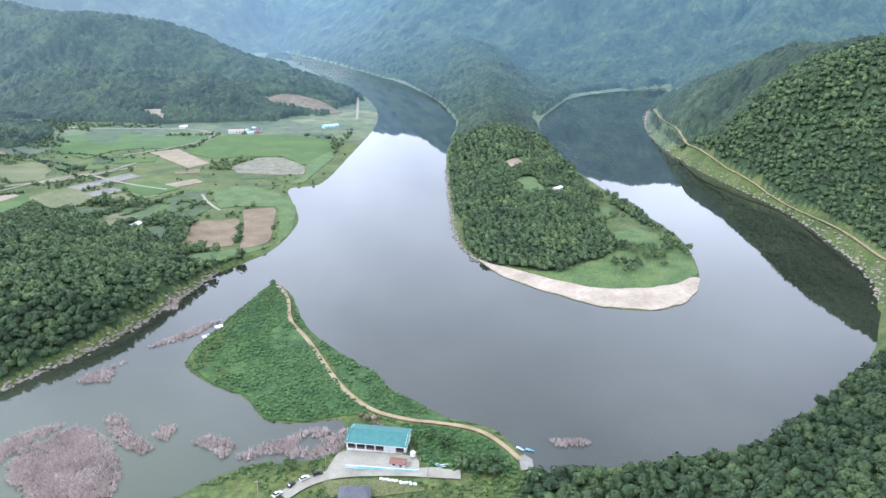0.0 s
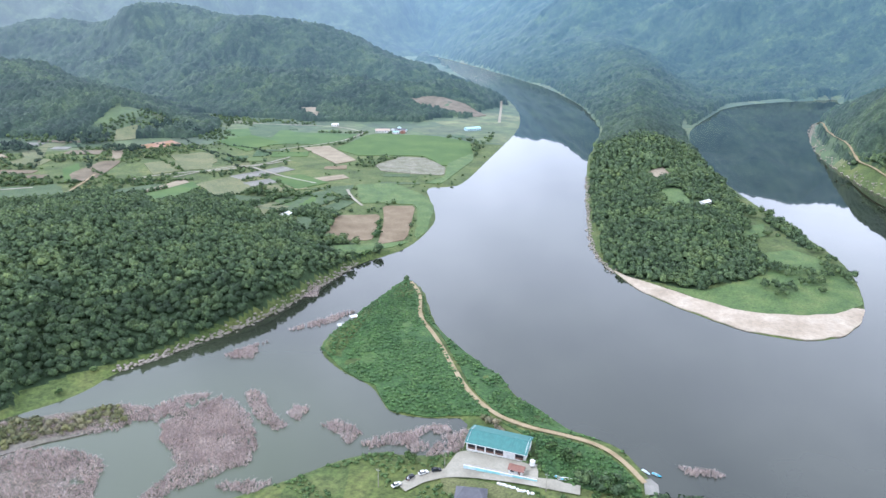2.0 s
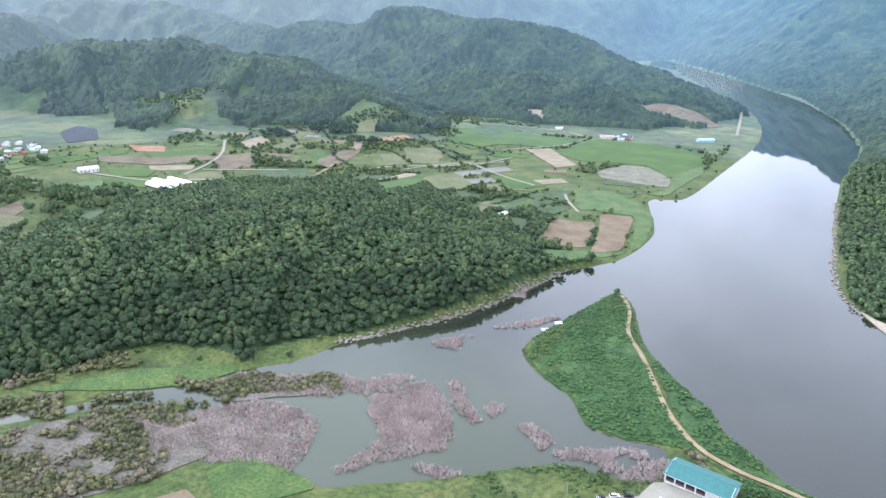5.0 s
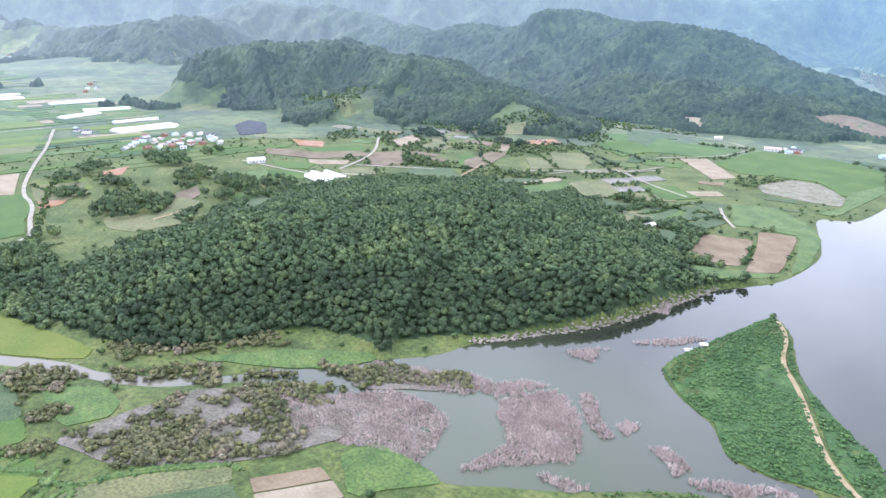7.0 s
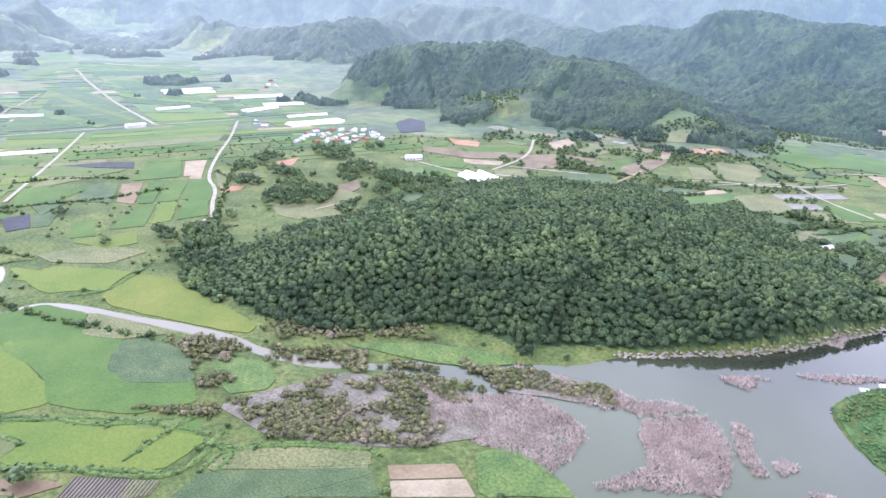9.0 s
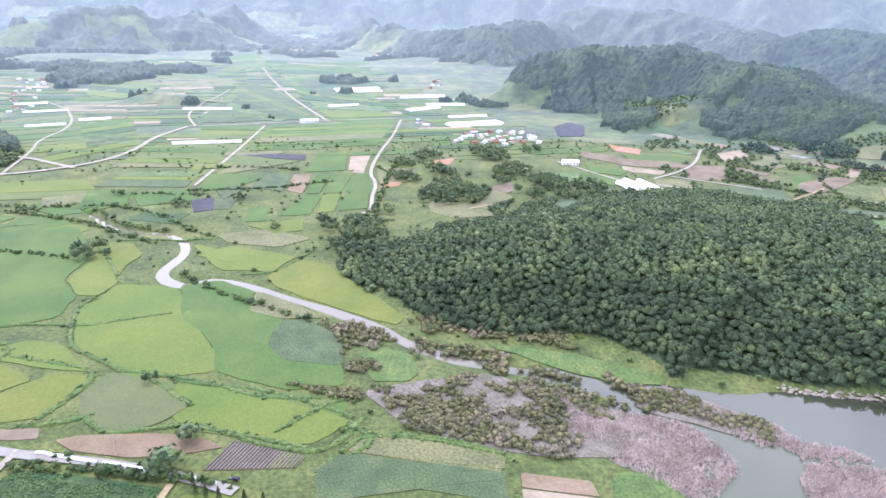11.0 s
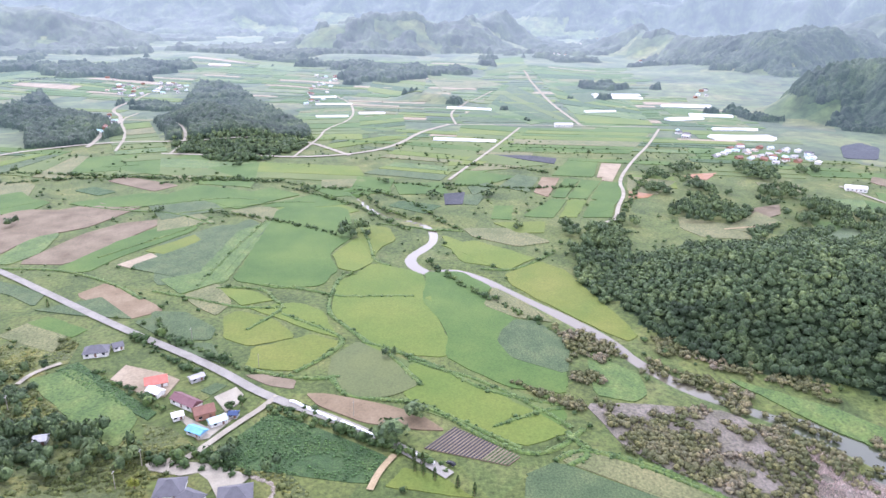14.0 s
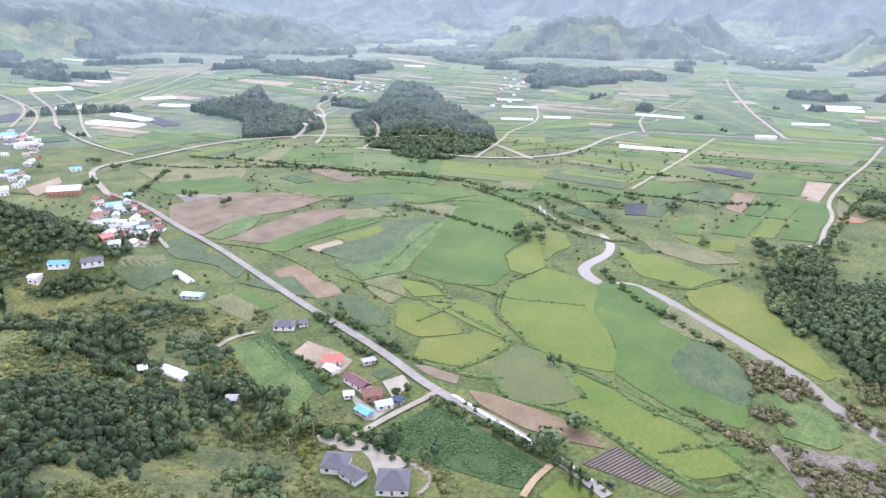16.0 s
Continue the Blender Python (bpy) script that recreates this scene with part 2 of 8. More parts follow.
FIELDS.append(('rice', [(-360, 926), (-353, 1073), (-247, 1084), (-179, 1046), (-157, 941), (-181, 852), (-221, 910), (-259, 905), (-309, 888)], 'wide bright green rice field'))
FIELDS.append(('rice', [(-593, 1017), (-518, 1089), (-475, 1043), (-368, 1063), (-379, 958), (-486, 933)], 'bright green rice field under the mountain'))
FIELDS.append(('veg', [(-578, 1082), (-550, 1144), (-479, 1071), (-517, 1047)], 'dull green vegetable field'))
FIELDS.append(('grey', [(-415, 721), (-378, 792), (-356, 779), (-394, 710)], 'plastic-mulched grey field'))
FIELDS.append(('tan', [(-323, 731), (-289, 768), (-275, 753), (-312, 708)], 'narrow bare tan plot'))
FIELDS.append(('olive', [(-429, 672), (-410, 718), (-356, 671), (-370, 609)], 'pale olive grass field'))
FIELDS.append(('tan', [(-463, 618), (-459, 693), (-442, 680), (-450, 617)], 'small bare tan plot'))
FIELDS.append(('rice', [(-451, 592), (-443, 669), (-417, 660), (-400, 579)], 'small green plot beside the hill'))
FIELDS.append(('olive', [(-545, 812), (-519, 845), (-471, 796), (-471, 743), (-508, 752)], 'olive yellow plot on a low rise'))
FIELDS.append(('red', [(-629, 857), (-611, 906), (-580, 884), (-602, 834)], 'reddish bare soil plot'))
FIELDS.append(('soil', [(-596, 674), (-608, 747), (-587, 760), (-554, 671), (-560, 638)], 'brown soil plot beside a farm track'))
FIELDS.append(('veg', [(-312, 635), (-276, 691), (-254, 656), (-270, 564)], 'green vegetable plots in rows'))
FIELDS.append(('veg', [(-258, 611), (-245, 653), (-231, 646), (-238, 592)], 'striped green vegetable plot'))
FIELDS.append(('rice', [(-366, 725), (-338, 755), (-289, 722), (-311, 684)], 'green paddy plot'))
FIELDS.append(('olive', [(-305, 558), (-308, 617), (-281, 597), (-275, 530)], 'pale grass plot'))
FIELDS.append(('veg', [(-257, 560), (-242, 574), (-224, 513), (-239, 518)], 'dark green plot by the wood'))
FIELDS.append(('lush', [(-200, 495), (-175, 521), (-142, 544), (-176, 480), (-188, 473)], 'lush green grass by the water'))
FIELDS.append(('grey', [(-385, 694), (-361, 730), (-339, 722), (-368, 677)], 'grey mulched plot'))
FIELDS.append(('olive', [(-358, 685), (-324, 711), (-300, 689), (-332, 661)], 'pale olive plot'))
FIELDS.append(('tan', [(-882, 198), (-877, 221), (-801, 197), (-802, 176)], 'pale bare tan plot between paddies'))
FIELDS.append(('rice', [(-893, 156), (-886, 195), (-803, 172), (-808, 123)], 'bright green paddy'))
FIELDS.append(('till', [(-797, 110), (-795, 131), (-709, 106), (-727, 93)], 'bare brown plot beside a track'))
FIELDS.append(('rice', [(-792, 137), (-790, 154), (-707, 123), (-709, 109)], 'bright green young rice paddy'))
FIELDS.append(('rice', [(-790, 156), (-785, 177), (-705, 147), (-707, 126)], 'bright green young rice paddy'))
FIELDS.append(('rice', [(-785, 179), (-777, 204), (-718, 186), (-704, 166), (-705, 150)], 'bright green young rice paddy'))
FIELDS.append(('rice', [(-702, 108), (-700, 125), (-634, 101), (-637, 72)], 'bright green young rice paddy'))
FIELDS.append(('paddy', [(-700, 126), (-699, 146), (-639, 125), (-637, 108)], 'yellowish green paddy'))
FIELDS.append(('rice', [(-698, 149), (-696, 174), (-639, 159), (-638, 130)], 'bright green young rice paddy'))
FIELDS.append(('yellow', [(-615, 43), (-622, 92), (-587, 87), (-584, 64)], 'yellow-green grassy plot'))
FIELDS.append(('net', [(-714, -5), (-723, 18), (-676, 15), (-673, -3)], 'dark netted plot'))
FIELDS.append(('veg', [(-747, 21), (-765, 44), (-749, 53), (-711, 26)], 'green vegetable plot'))
FIELDS.append(('veg', [(-712, 17), (-721, 42), (-673, 30), (-675, 16)], 'green vegetable plot'))
FIELDS.append(('rice', [(-672, 47), (-674, 67), (-625, 60), (-628, 41)], 'bright green plot'))
FIELDS.append(('paddy', [(-482, -66), (-504, -56), (-489, -18), (-445, -10), (-411, -6), (-373, 4), (-351, 2), (-355, -39), (-385, -58), (-406, -72), (-457, -78)], 'wide ripening yellow-green rice field'))
FIELDS.append(('rice', [(-491, -16), (-494, 11), (-465, 34), (-427, 24), (-389, 36), (-374, 29), (-384, 8), (-411, -6), (-451, -10)], 'bright green rice field beside the stream'))
FIELDS.append(('rice', [(-371, 5), (-408, -4), (-382, 10), (-374, 31), (-351, 39), (-334.1, 68.2), (-314.5, 63.9), (-319.3, 35.3), (-341.0, 12.8)], 'deep green rice field'))
FIELDS.append(('veg', [(-389, 36), (-406, 45), (-405, 59), (-376, 76), (-335.5, 68.4), (-352, 39), (-374, 32)], 'darker green rice patch'))
FIELDS.append(('olive', [(-465, 35), (-436, 56), (-404, 70), (-406, 60), (-410, 45), (-427, 26)], 'pale green rice strip by the stream bank'))
FIELDS.append(('pond', [(-348, -62), (-368, -50), (-354, -33), (-320.2, -9.7), (-306.8, -27.2), (-307.3, -48.5), (-327.7, -60.8)], 'flooded grey-green paddy with thin shoots'))
FIELDS.append(('paddle', [(-354, -32), (-337.3, -5.4), (-326.5, 18.1), (-303.6, 59.5), (-295.0, 44.4), (-284.7, 31.6), (-280.0, 15.3), (-305.0, -21.7), (-320.0, -8.2)], 'olive green flooded paddy'))
FIELDS.append(('rice', [(-276.8, 28.1), (-293.4, 45.0), (-300.2, 60.3), (-292.6, 61.8), (-276.0, 49.2), (-269.2, 35.1)], 'green paddy in the corner of the bunds'))
FIELDS.append(('yellow', [(-396, -139), (-407, -133), (-394, -104), (-372, -87), (-359, -111), (-368, -130)], 'yellowing rice field'))
FIELDS.append(('yellow', [(-357, -110), (-370, -86), (-375, -79), (-367, -58), (-330.3, -79.1), (-334, -106)], 'yellowing rice field'))
FIELDS.append(('paddy', [(-412, -129), (-422, -97), (-410, -78), (-387, -69), (-372, -60), (-379, -79), (-397, -105)], 'olive green rice field'))
FIELDS.append(('rice', [(-649, -166), (-661, -100), (-567, -80), (-521, -94), (-485, -81), (-453, -87), (-445, -115), (-459, -153), (-510, -156)], 'pale green rice field'))
FIELDS.append(('paddy', [(-564, -78), (-553, -61), (-506, -57), (-484, -68), (-489, -82), (-519, -91)], 'yellowish rice field'))
FIELDS.append(('yellow', [(-610, -85), (-595, -53), (-564, -43), (-540, -55), (-514, -57), (-567, -78)], 'yellow-green rice field'))
FIELDS.append(('lush', [(-451, -174), (-524, -173), (-600, -171), (-593, -153), (-511, -158), (-453, -156)], 'pale green weedy strip'))
FIELDS.append(('veg', [(-533, -239), (-588, -205), (-593, -180), (-513, -178), (-451, -176), (-446, -204)], 'green bean field with faint rows'))
FIELDS.append(('rice', [(-675, -296), (-728, -276), (-705, -205), (-648, -205), (-626, -267)], 'green paddy terrace'))
FIELDS.append(('olive', [(-611, -270), (-622, -234), (-597, -212), (-566, -252)], 'pale grass terrace'))
FIELDS.append(('rice', [(-651, -184), (-709, -137), (-673, -99), (-650, -141)], 'green paddy terrace'))
FIELDS.append(('veg', [(-403, -187), (-403, -163), (-368, -135), (-365, -155), (-374, -175)], 'dark green bean field'))
FIELDS.append(('paddy', [(-444, -158), (-440, -132), (-425, -114), (-415, -133)], 'olive rice field'))
FIELDS.append(('till', [(-308.7, -68.4), (-309.2, -58.0), (-301.1, -29.4), (-293.3, -10.6), (-279.2, 2.9), (-279.4, -10.4), (-284.2, -35.8), (-297.9, -60.1)], 'tilled reddish brown strip field'))
FIELDS.append(('corn', [(-251.1, -101.7), (-262.8, -95.7), (-291.7, -80.8), (-275.5, -49.4), (-258.9, -21.8), (-249.8, -25.8), (-240.0, -28.4)], 'dense dark green bean field'))
FIELDS.append(('yellow', [(-239.0, -21.8), (-251.6, -14.5), (-246.2, 1.7), (-233.4, 14.8)], 'yellow-green grass plot by the road'))
FIELDS.append(('soil', [(-325.8, -104.8), (-327.0, -94.5), (-321.7, -76.0), (-312.8, -75.6), (-315.7, -89.3)], 'bare soil by the road'))
FIELDS.append(('olive', [(-259.2, 54.1), (-268.4, 63.7), (-256.3, 95.0), (-235.0, 119.7), (-225.2, 114.2), (-245.7, 76.3)], 'olive green flooded paddy'))
FIELDS.append(('veg', [(-237.6, 35.4), (-247.8, 36.8), (-258.0, 53.3), (-244.2, 75.9), (-223.8, 113.6), (-219.5, 111.7), (-230.4, 34.4)], 'green vegetable field in fine rows'))
FIELDS.append(('till', [(-221.5, 120.1), (-207.4, 146.0), (-197.5, 144.1), (-212.5, 116.4)], 'bare pink-brown field'))
FIELDS.append(('tan', [(-211.5, 115.9), (-196.3, 143.9), (-184.7, 140.7), (-202.4, 111.3)], 'bare pale field'))
FIELDS.append(('lush', [(-208.6, 157.6), (-206.7, 175.5), (-187.4, 179.0), (-166.4, 177.5), (-165.1, 174.6), (-183.8, 142.3)], 'bright green weedy bank field'))
FIELDS.append(('olive', [(-259.0, 53.6), (-268.8, 64.4), (-233.7, 118.2), (-223.4, 111.5)], 'olive green flooded paddy'))
FIELDS.append(('veg', [(-249.2, 36.5), (-258.4, 50.4), (-220.4, 112.1), (-204.8, 107.4)], 'green vegetable field in fine rows'))
FIELDS.append(('paddy', [(-345.2, -17.8), (-325.9, 15.5), (-289.9, 53.1), (-279.8, 61.0), (-268.2, 37.4), (-307.3, -19.0)], 'olive rice paddy'))
FIELDS.append(('rice', [(-488, -14), (-477, 20), (-424, 39), (-356, 69), (-318.9, 65.6), (-329.6, 23.3), (-352, 1), (-387, 3), (-429, -15)], 'green rice field'))
FIELDS.append(('yellow', [(-488, 44), (-514, 74), (-496, 92), (-388, 120), (-379, 111), (-464, 49)], 'yellow-green field between stream and wood'))
FIELDS.append(('paddy', [(-564, 25), (-521, 71), (-494, 46), (-554, -5)], 'yellow-green rice plot'))
FIELDS.append(('lush', [(-365, 83), (-340, 108), (-318.5, 107.3), (-310.2, 97.6), (-314.7, 78.5)], 'bright green reed meadow'))
FIELDS.append(('lush', [(-339, 153), (-309, 198), (-274, 229), (-264.7, 228.3), (-275.4, 202.4), (-308, 174)], 'bright green reed meadow strip'))
FIELDS.append(('till', [(-426, -249), (-449, -238), (-414, -189), (-404, -180), (-390, -196)], 'bare reddish brown field'))
FIELDS.append(('rice', [(-607, -511), (-677, -474), (-651, -392), (-613, -392), (-588, -461)], 'green rice field'))
FIELDS.append(('veg', [(-460, -368), (-474, -357), (-454, -320), (-426, -322), (-434, -344)], 'dark green crop plot'))
FIELDS.append(('veg', [(-371, -344), (-423, -335), (-402, -309), (-366, -314)], 'green crop plot'))
FIELDS.append(('veg', [(-425, -294), (-429, -339), (-448, -316), (-428, -269), (-405, -264)], 'green crop plot'))
FIELDS.append(('lush', [(-481, -345), (-556, -347), (-555, -330), (-507, -318), (-479, -327)], 'bright green crop strip'))
FIELDS.append(('soil', [(-553, -434), (-622, -402), (-622, -335), (-648, -296), (-574, -315), (-543, -345), (-480, -349), (-513, -403)], 'bare brown field'))
FIELDS.append(('soil', [(-622, -368), (-651, -344), (-632, -308), (-599, -323)], 'bare reddish brown field'))
FIELDS.append(('grey', [(-590, -455), (-612, -429), (-594, -397), (-567, -424)], 'grey mulched field'))
FIELDS.append(('soil', [(-481, -323), (-555, -311), (-588, -293), (-607, -253), (-542, -270), (-482, -286)], 'bare brown field'))
FIELDS.append(('rice', [(-469, -289), (-545, -271), (-599, -244), (-579, -218), (-506, -252), (-467, -262)], 'green crop field'))
FIELDS.append(('yellow', [(-517, -241), (-561, -217), (-546, -206), (-508, -221)], 'yellow crop plot'))
FIELDS.append(('tan', [(-484, -248), (-512, -234), (-504, -225), (-478, -235)], 'tan bare plot'))
FIELDS.append(('veg', [(-479, -239), (-543, -205), (-611, -184), (-581, -158), (-482, -171), (-461, -191)], 'green bean field with faint rows'))
FIELDS.append(('lush', [(-452, -181), (-572, -183), (-609, -161), (-458, -163)], 'light green weedy strip'))
FIELDS.append(('rice', [(-645, -374), (-692, -316), (-678, -244), (-650, -271), (-632, -340)], 'light green field'))
FIELDS.append(('olive', [(-764, -319), (-805, -298), (-789, -277), (-744, -289)], 'pale olive plot'))
FIELDS.append(('rice', [(-659, -561), (-717, -533), (-715, -453), (-654, -473), (-634, -495)], 'green field'))
FIELDS.append(('rice', [(-802, -499), (-856, -443), (-873, -399), (-777, -418), (-762, -458)], 'green rice field'))
FIELDS.append(('rice', [(-787, -391), (-889, -329), (-839, -303), (-767, -336)], 'green rice field'))
FIELDS.append(('till', [(-852, -350), (-843, -312), (-839, -271), (-796, -294)], 'pale tan bare field'))
FIELDS.append(('rice', [(-807, -291), (-848, -228), (-817, -176), (-751, -228)], 'green field'))
FIELDS.append(('corn', [(-325, -205), (-335, -198), (-287.8, -135.3), (-281.5, -136.9)], 'dark green orchard rows on the slope'))
FIELDS.append(('lush', [(-315, -214), (-328, -196), (-285.5, -142.1), (-259.1, -140.6), (-276.7, -169.2)], 'light green weedy slope'))
FIELDS.append(('olive', [(-363, -261), (-387, -252), (-372, -222), (-345, -218)], 'green plot beside houses'))
FIELDS.append(('rice', [(-381, -255), (-392, -247), (-375, -213), (-364, -217)], 'green plot beside houses'))
FIELDS.append(('olive', [(-275, -263), (-307, -246), (-286, -232), (-266, -249)], 'yellowish grass terrace'))
FIELDS.append(('olive', [(-385, -344), (-432, -347), (-413, -327), (-373, -339)], 'yellowish grass plot'))
FIELDS.append(('olive', [(-670, -570), (-722, -537), (-718, -447), (-643, -415), (-645, -481), (-624, -502)], 'rough grass by the village road'))
FIELDS.append(('rice', [(-628, -491), (-683, -441), (-647, -404), (-594, -444)], 'green crop field'))
FIELDS.append(('veg', [(-648, -296), (-667, -240), (-637, -216), (-599, -262)], 'green crop field with faint rows'))
FIELDS.append(('rice', [(-665, -245), (-723, -193), (-700, -155), (-640, -205)], 'light green field'))
FIELDS.append(('paddy', [(-646, -171), (-680, -120), (-651, -86), (-602, -126)], 'yellowish rice terrace'))
FIELDS.append(('olive', [(-633, -209), (-654, -180), (-618, -135), (-595, -162)], 'pale grass terrace'))
FIELDS.append(('rice', [(-740, -158), (-766, -85), (-723, -61), (-698, -124)], 'green field near the stream'))
FIELDS.append(('olive', [(-429, -178), (-453, -161), (-419, -140), (-398, -144), (-412, -162)], 'pale green rice field'))
FIELDS.append(('veg', [(-387, -192), (-405, -168), (-381, -138), (-365, -136), (-364, -162)], 'dark green bean field'))
FIELDS.append(('veg', [(-361, -160), (-361, -134), (-336, -118), (-347, -140)], 'dark green bean field'))
FIELDS.append(('lush', [(-457, -204), (-479, -170), (-461, -155), (-431, -179)], 'green weedy field beside the road'))
FIELDS.append(('veg', [(-400, -261), (-423, -229), (-391, -194), (-394, -230)], 'green bean strip beside the road'))
FIELDS.append(('olive', [(-648, 225), (-623, 267), (-580, 274), (-583, 228), (-610, 215)], 'pale terraced grass slope'))
FIELDS.append(('lush', [(-728, 370), (-720, 447), (-668, 453), (-675, 403)], 'bright green grassy rise among fields'))
FIELDS.append(('olive', [(-792, 360), (-784, 407), (-745, 393), (-752, 354)], 'pale green grassy rise among fields'))
FIELDS.append(('rice', [(-797, 561), (-759, 634), (-724, 615), (-756, 550)], 'green strip field'))
FIELDS.append(('rice', [(-720, 447), (-668, 485), (-646, 453), (-685, 433)], 'green plot by the farm road'))
FIELDS.append(('veg', [(-495, 621), (-467, 674), (-458, 627), (-460, 567)], 'green crop plot'))
FIELDS.append(('rice', [(-549, 925), (-527, 992), (-457, 949), (-469, 869)], 'green rice field'))
FIELDS.append(('olive', [(-466, 748), (-430, 801), (-416, 776), (-447, 731)], 'pale strip'))
FIELDS.append(('veg', [(-304, 684), (-258, 722), (-246, 661), (-276, 691)], 'green bean plot'))
FIELDS.append(('lush', [(-258, 722), (-216, 745), (-168, 700), (-149, 660), (-137, 577), (-141, 548), (-167, 659), (-202, 655), (-222, 644)], 'rank green grass by the cove'))
FIELDS.append(('lush', [(-180, 871), (-161, 958), (-151, 909), (-163, 759), (-184, 757), (-167, 794)], 'rank green grass on the shore'))
FIELDS.append(('paddy', [(-583, -6), (-541, 31), (-516, 65), (-501, 46), (-512, 11)], 'yellow-green rice plot'))
FIELDS.append(('olive', [(-600, 14), (-599, 60), (-562, 91), (-547, 60), (-574, 23)], 'pale weedy plot'))
FIELDS.append(('rice', [(-757, -62), (-762, -6), (-714, -0), (-711, -53)], 'green field'))
FIELDS.append(('rice', [(-788, -107), (-776, -63), (-724, -65), (-748, -108)], 'green field'))
FIELDS.append(('olive', [(-767, -146), (-776, -106), (-742, -108), (-732, -140)], 'pale grass field'))
FIELDS.append(('rice', [(-763, -298), (-745, -216), (-723, -215), (-733, -277)], 'green terrace'))
FIELDS.append(('veg', [(-809, 81), (-797, 107), (-728, 88), (-749, 56)], 'green field'))
FIELDS.append(('rice', [(-829, 14), (-800, 80), (-757, 44), (-749, 6)], 'green field'))
FIELDS.append(('olive', [(-811, 215), (-790, 267), (-727, 227), (-742, 198)], 'pale terrace'))
FIELDS.append(('olive', [(-612, 256), (-669, 310), (-635, 320), (-601, 275)], 'pale terrace'))
FIELDS.append(('veg', [(-553, 307), (-623, 376), (-570, 363), (-504, 301)], 'green plot behind the hill'))
FIELDS.append(('olive', [(-553, 811), (-504, 842), (-455, 751), (-481, 736)], 'olive plot on a low rise'))
FIELDS.append(('olive', [(-552, 754), (-533, 779), (-478, 743), (-504, 702)], 'pale grass plot on a rise'))
FIELDS.append(('veg', [(-619, 599), (-563, 623), (-516, 573), (-585, 563)], 'dark green crop field in rows'))
FIELDS.append(('rice', [(-434, 578), (-442, 685), (-413, 661), (-379, 523)], 'green plot behind the wood'))
FIELDS.append(('olive', [(-431, 679), (-410, 726), (-351, 666), (-385, 625)], 'pale olive grass field'))
FIELDS.append(('veg', [(-366, 637), (-321, 638), (-299, 581), (-328, 580)], 'green vegetable plot in rows'))
FIELDS.append(('rice', [(-313, 623), (-279, 659), (-262, 619), (-279, 578)], 'green vegetable plot in rows'))
FIELDS.append(('rice', [(-567, 969), (-502, 974), (-441, 945), (-488, 893)], 'green rice field under the mountain'))
FIELDS.append(('veg', [(-567, 1062), (-510, 1073), (-486, 980), (-526, 993)], 'dull green field under the mountain'))
FIELDS.append(('olive', [(-710, 913), (-685, 935), (-662, 892), (-683, 868)], 'pale grassy clearing on the slope'))
FIELDS.append(('olive', [(-738, 759), (-730, 795), (-689, 739), (-699, 716)], 'pale terrace on the slope'))
FIELDS.append(('tan', [(-653, 828), (-648, 848), (-599, 773), (-599, 754)], 'pale bare terrace'))
FIELDS.append(('rice', [(-622, 694), (-625, 727), (-571, 664), (-569, 635)], 'green plot among trees'))
FIELDS.append(('lawn', [(-241.1, -103.8), (-247.6, -97.2), (-239.6, -89.6), (-226.9, -92.5), (-230.8, -104.4)], 'clipped green lawn before a house'))
FIELDS.append(('lawn', [(-243.6, -77.4), (-240.1, -63.7), (-223.9, -67.1), (-222.2, -72.4)], 'clipped lawn behind a stone wall'))
FIELDS.append(('grass', [(-49.4, 234.7), (-33.0, 236.3), (-9.0, 232.2), (-5.4, 228.0), (-27.0, 224.3), (-45.3, 224.3)], 'mown grass yard'))
FIELDS.append(('rice', [(-780, 177), (-775, 190), (-755, 201), (-670, 166), (-648, 142)], 'bright green paddy'))
FIELDS.append(('tan', [(-876, 203), (-877, 223), (-781, 190), (-787, 179)], 'pale tan plot'))
FIELDS.append(('paddy', [(-820, 220), (-812, 270), (-756, 258), (-764, 214)], 'olive plot'))
FIELDS.append(('red', [(-747, 201), (-732, 225), (-716, 214), (-710, 192)], 'reddish soil plot'))
FIELDS.append(('red', [(-827, 295), (-836, 331), (-799, 306), (-812, 282)], 'reddish soil plot'))
FIELDS.append(('soil', [(-681, 310), (-697, 346), (-662, 331), (-630, 288)], 'brown plot on the rise'))
FIELDS.append(('net', [(-1027, 585), (-1058, 631), (-1015, 637), (-929, 584), (-938, 542)], 'dark netted orchard on the slope'))
FIELDS.append(('soil', [(-831, 519), (-762, 555), (-729, 609), (-699, 593), (-727, 529), (-799, 498)], 'pale brown strip field'))
FIELDS.append(('red', [(-862, 583), (-813, 608), (-784, 583), (-815, 565)], 'reddish soil strip'))
FIELDS.append(('rice', [(-756, 479), (-706, 513), (-687, 486), (-716, 461)], 'green plot'))
FIELDS.append(('rice', [(-646, 351), (-622, 385), (-589, 364), (-605, 341)], 'green plot behind the wood'))
FIELDS.append(('soil', [(-718, 599), (-694, 652), (-629, 595), (-647, 558)], 'brown soil plot beside a track'))
FIELDS.append(('tan', [(-731, 519), (-691, 557), (-677, 538), (-708, 506)], 'tan strip'))
FIELDS.append(('veg', [(-608, 580), (-576, 629), (-532, 592), (-556, 540)], 'dark green crop plot'))
FIELDS.append(('olive', [(-662, 516), (-647, 558), (-606, 530), (-628, 497)], 'olive plot'))
FIELDS.append(('tan', [(-759, 689), (-771, 749), (-730, 727), (-718, 674)], 'tan plot'))
FIELDS.append(('soil', [(-441, 1662), (-409, 1672), (-350, 1675), (-290, 1690), (-262, 1640), (-282, 1560), (-340, 1600), (-382, 1625), (-427, 1635)], 'bare logged slope with stumps'))
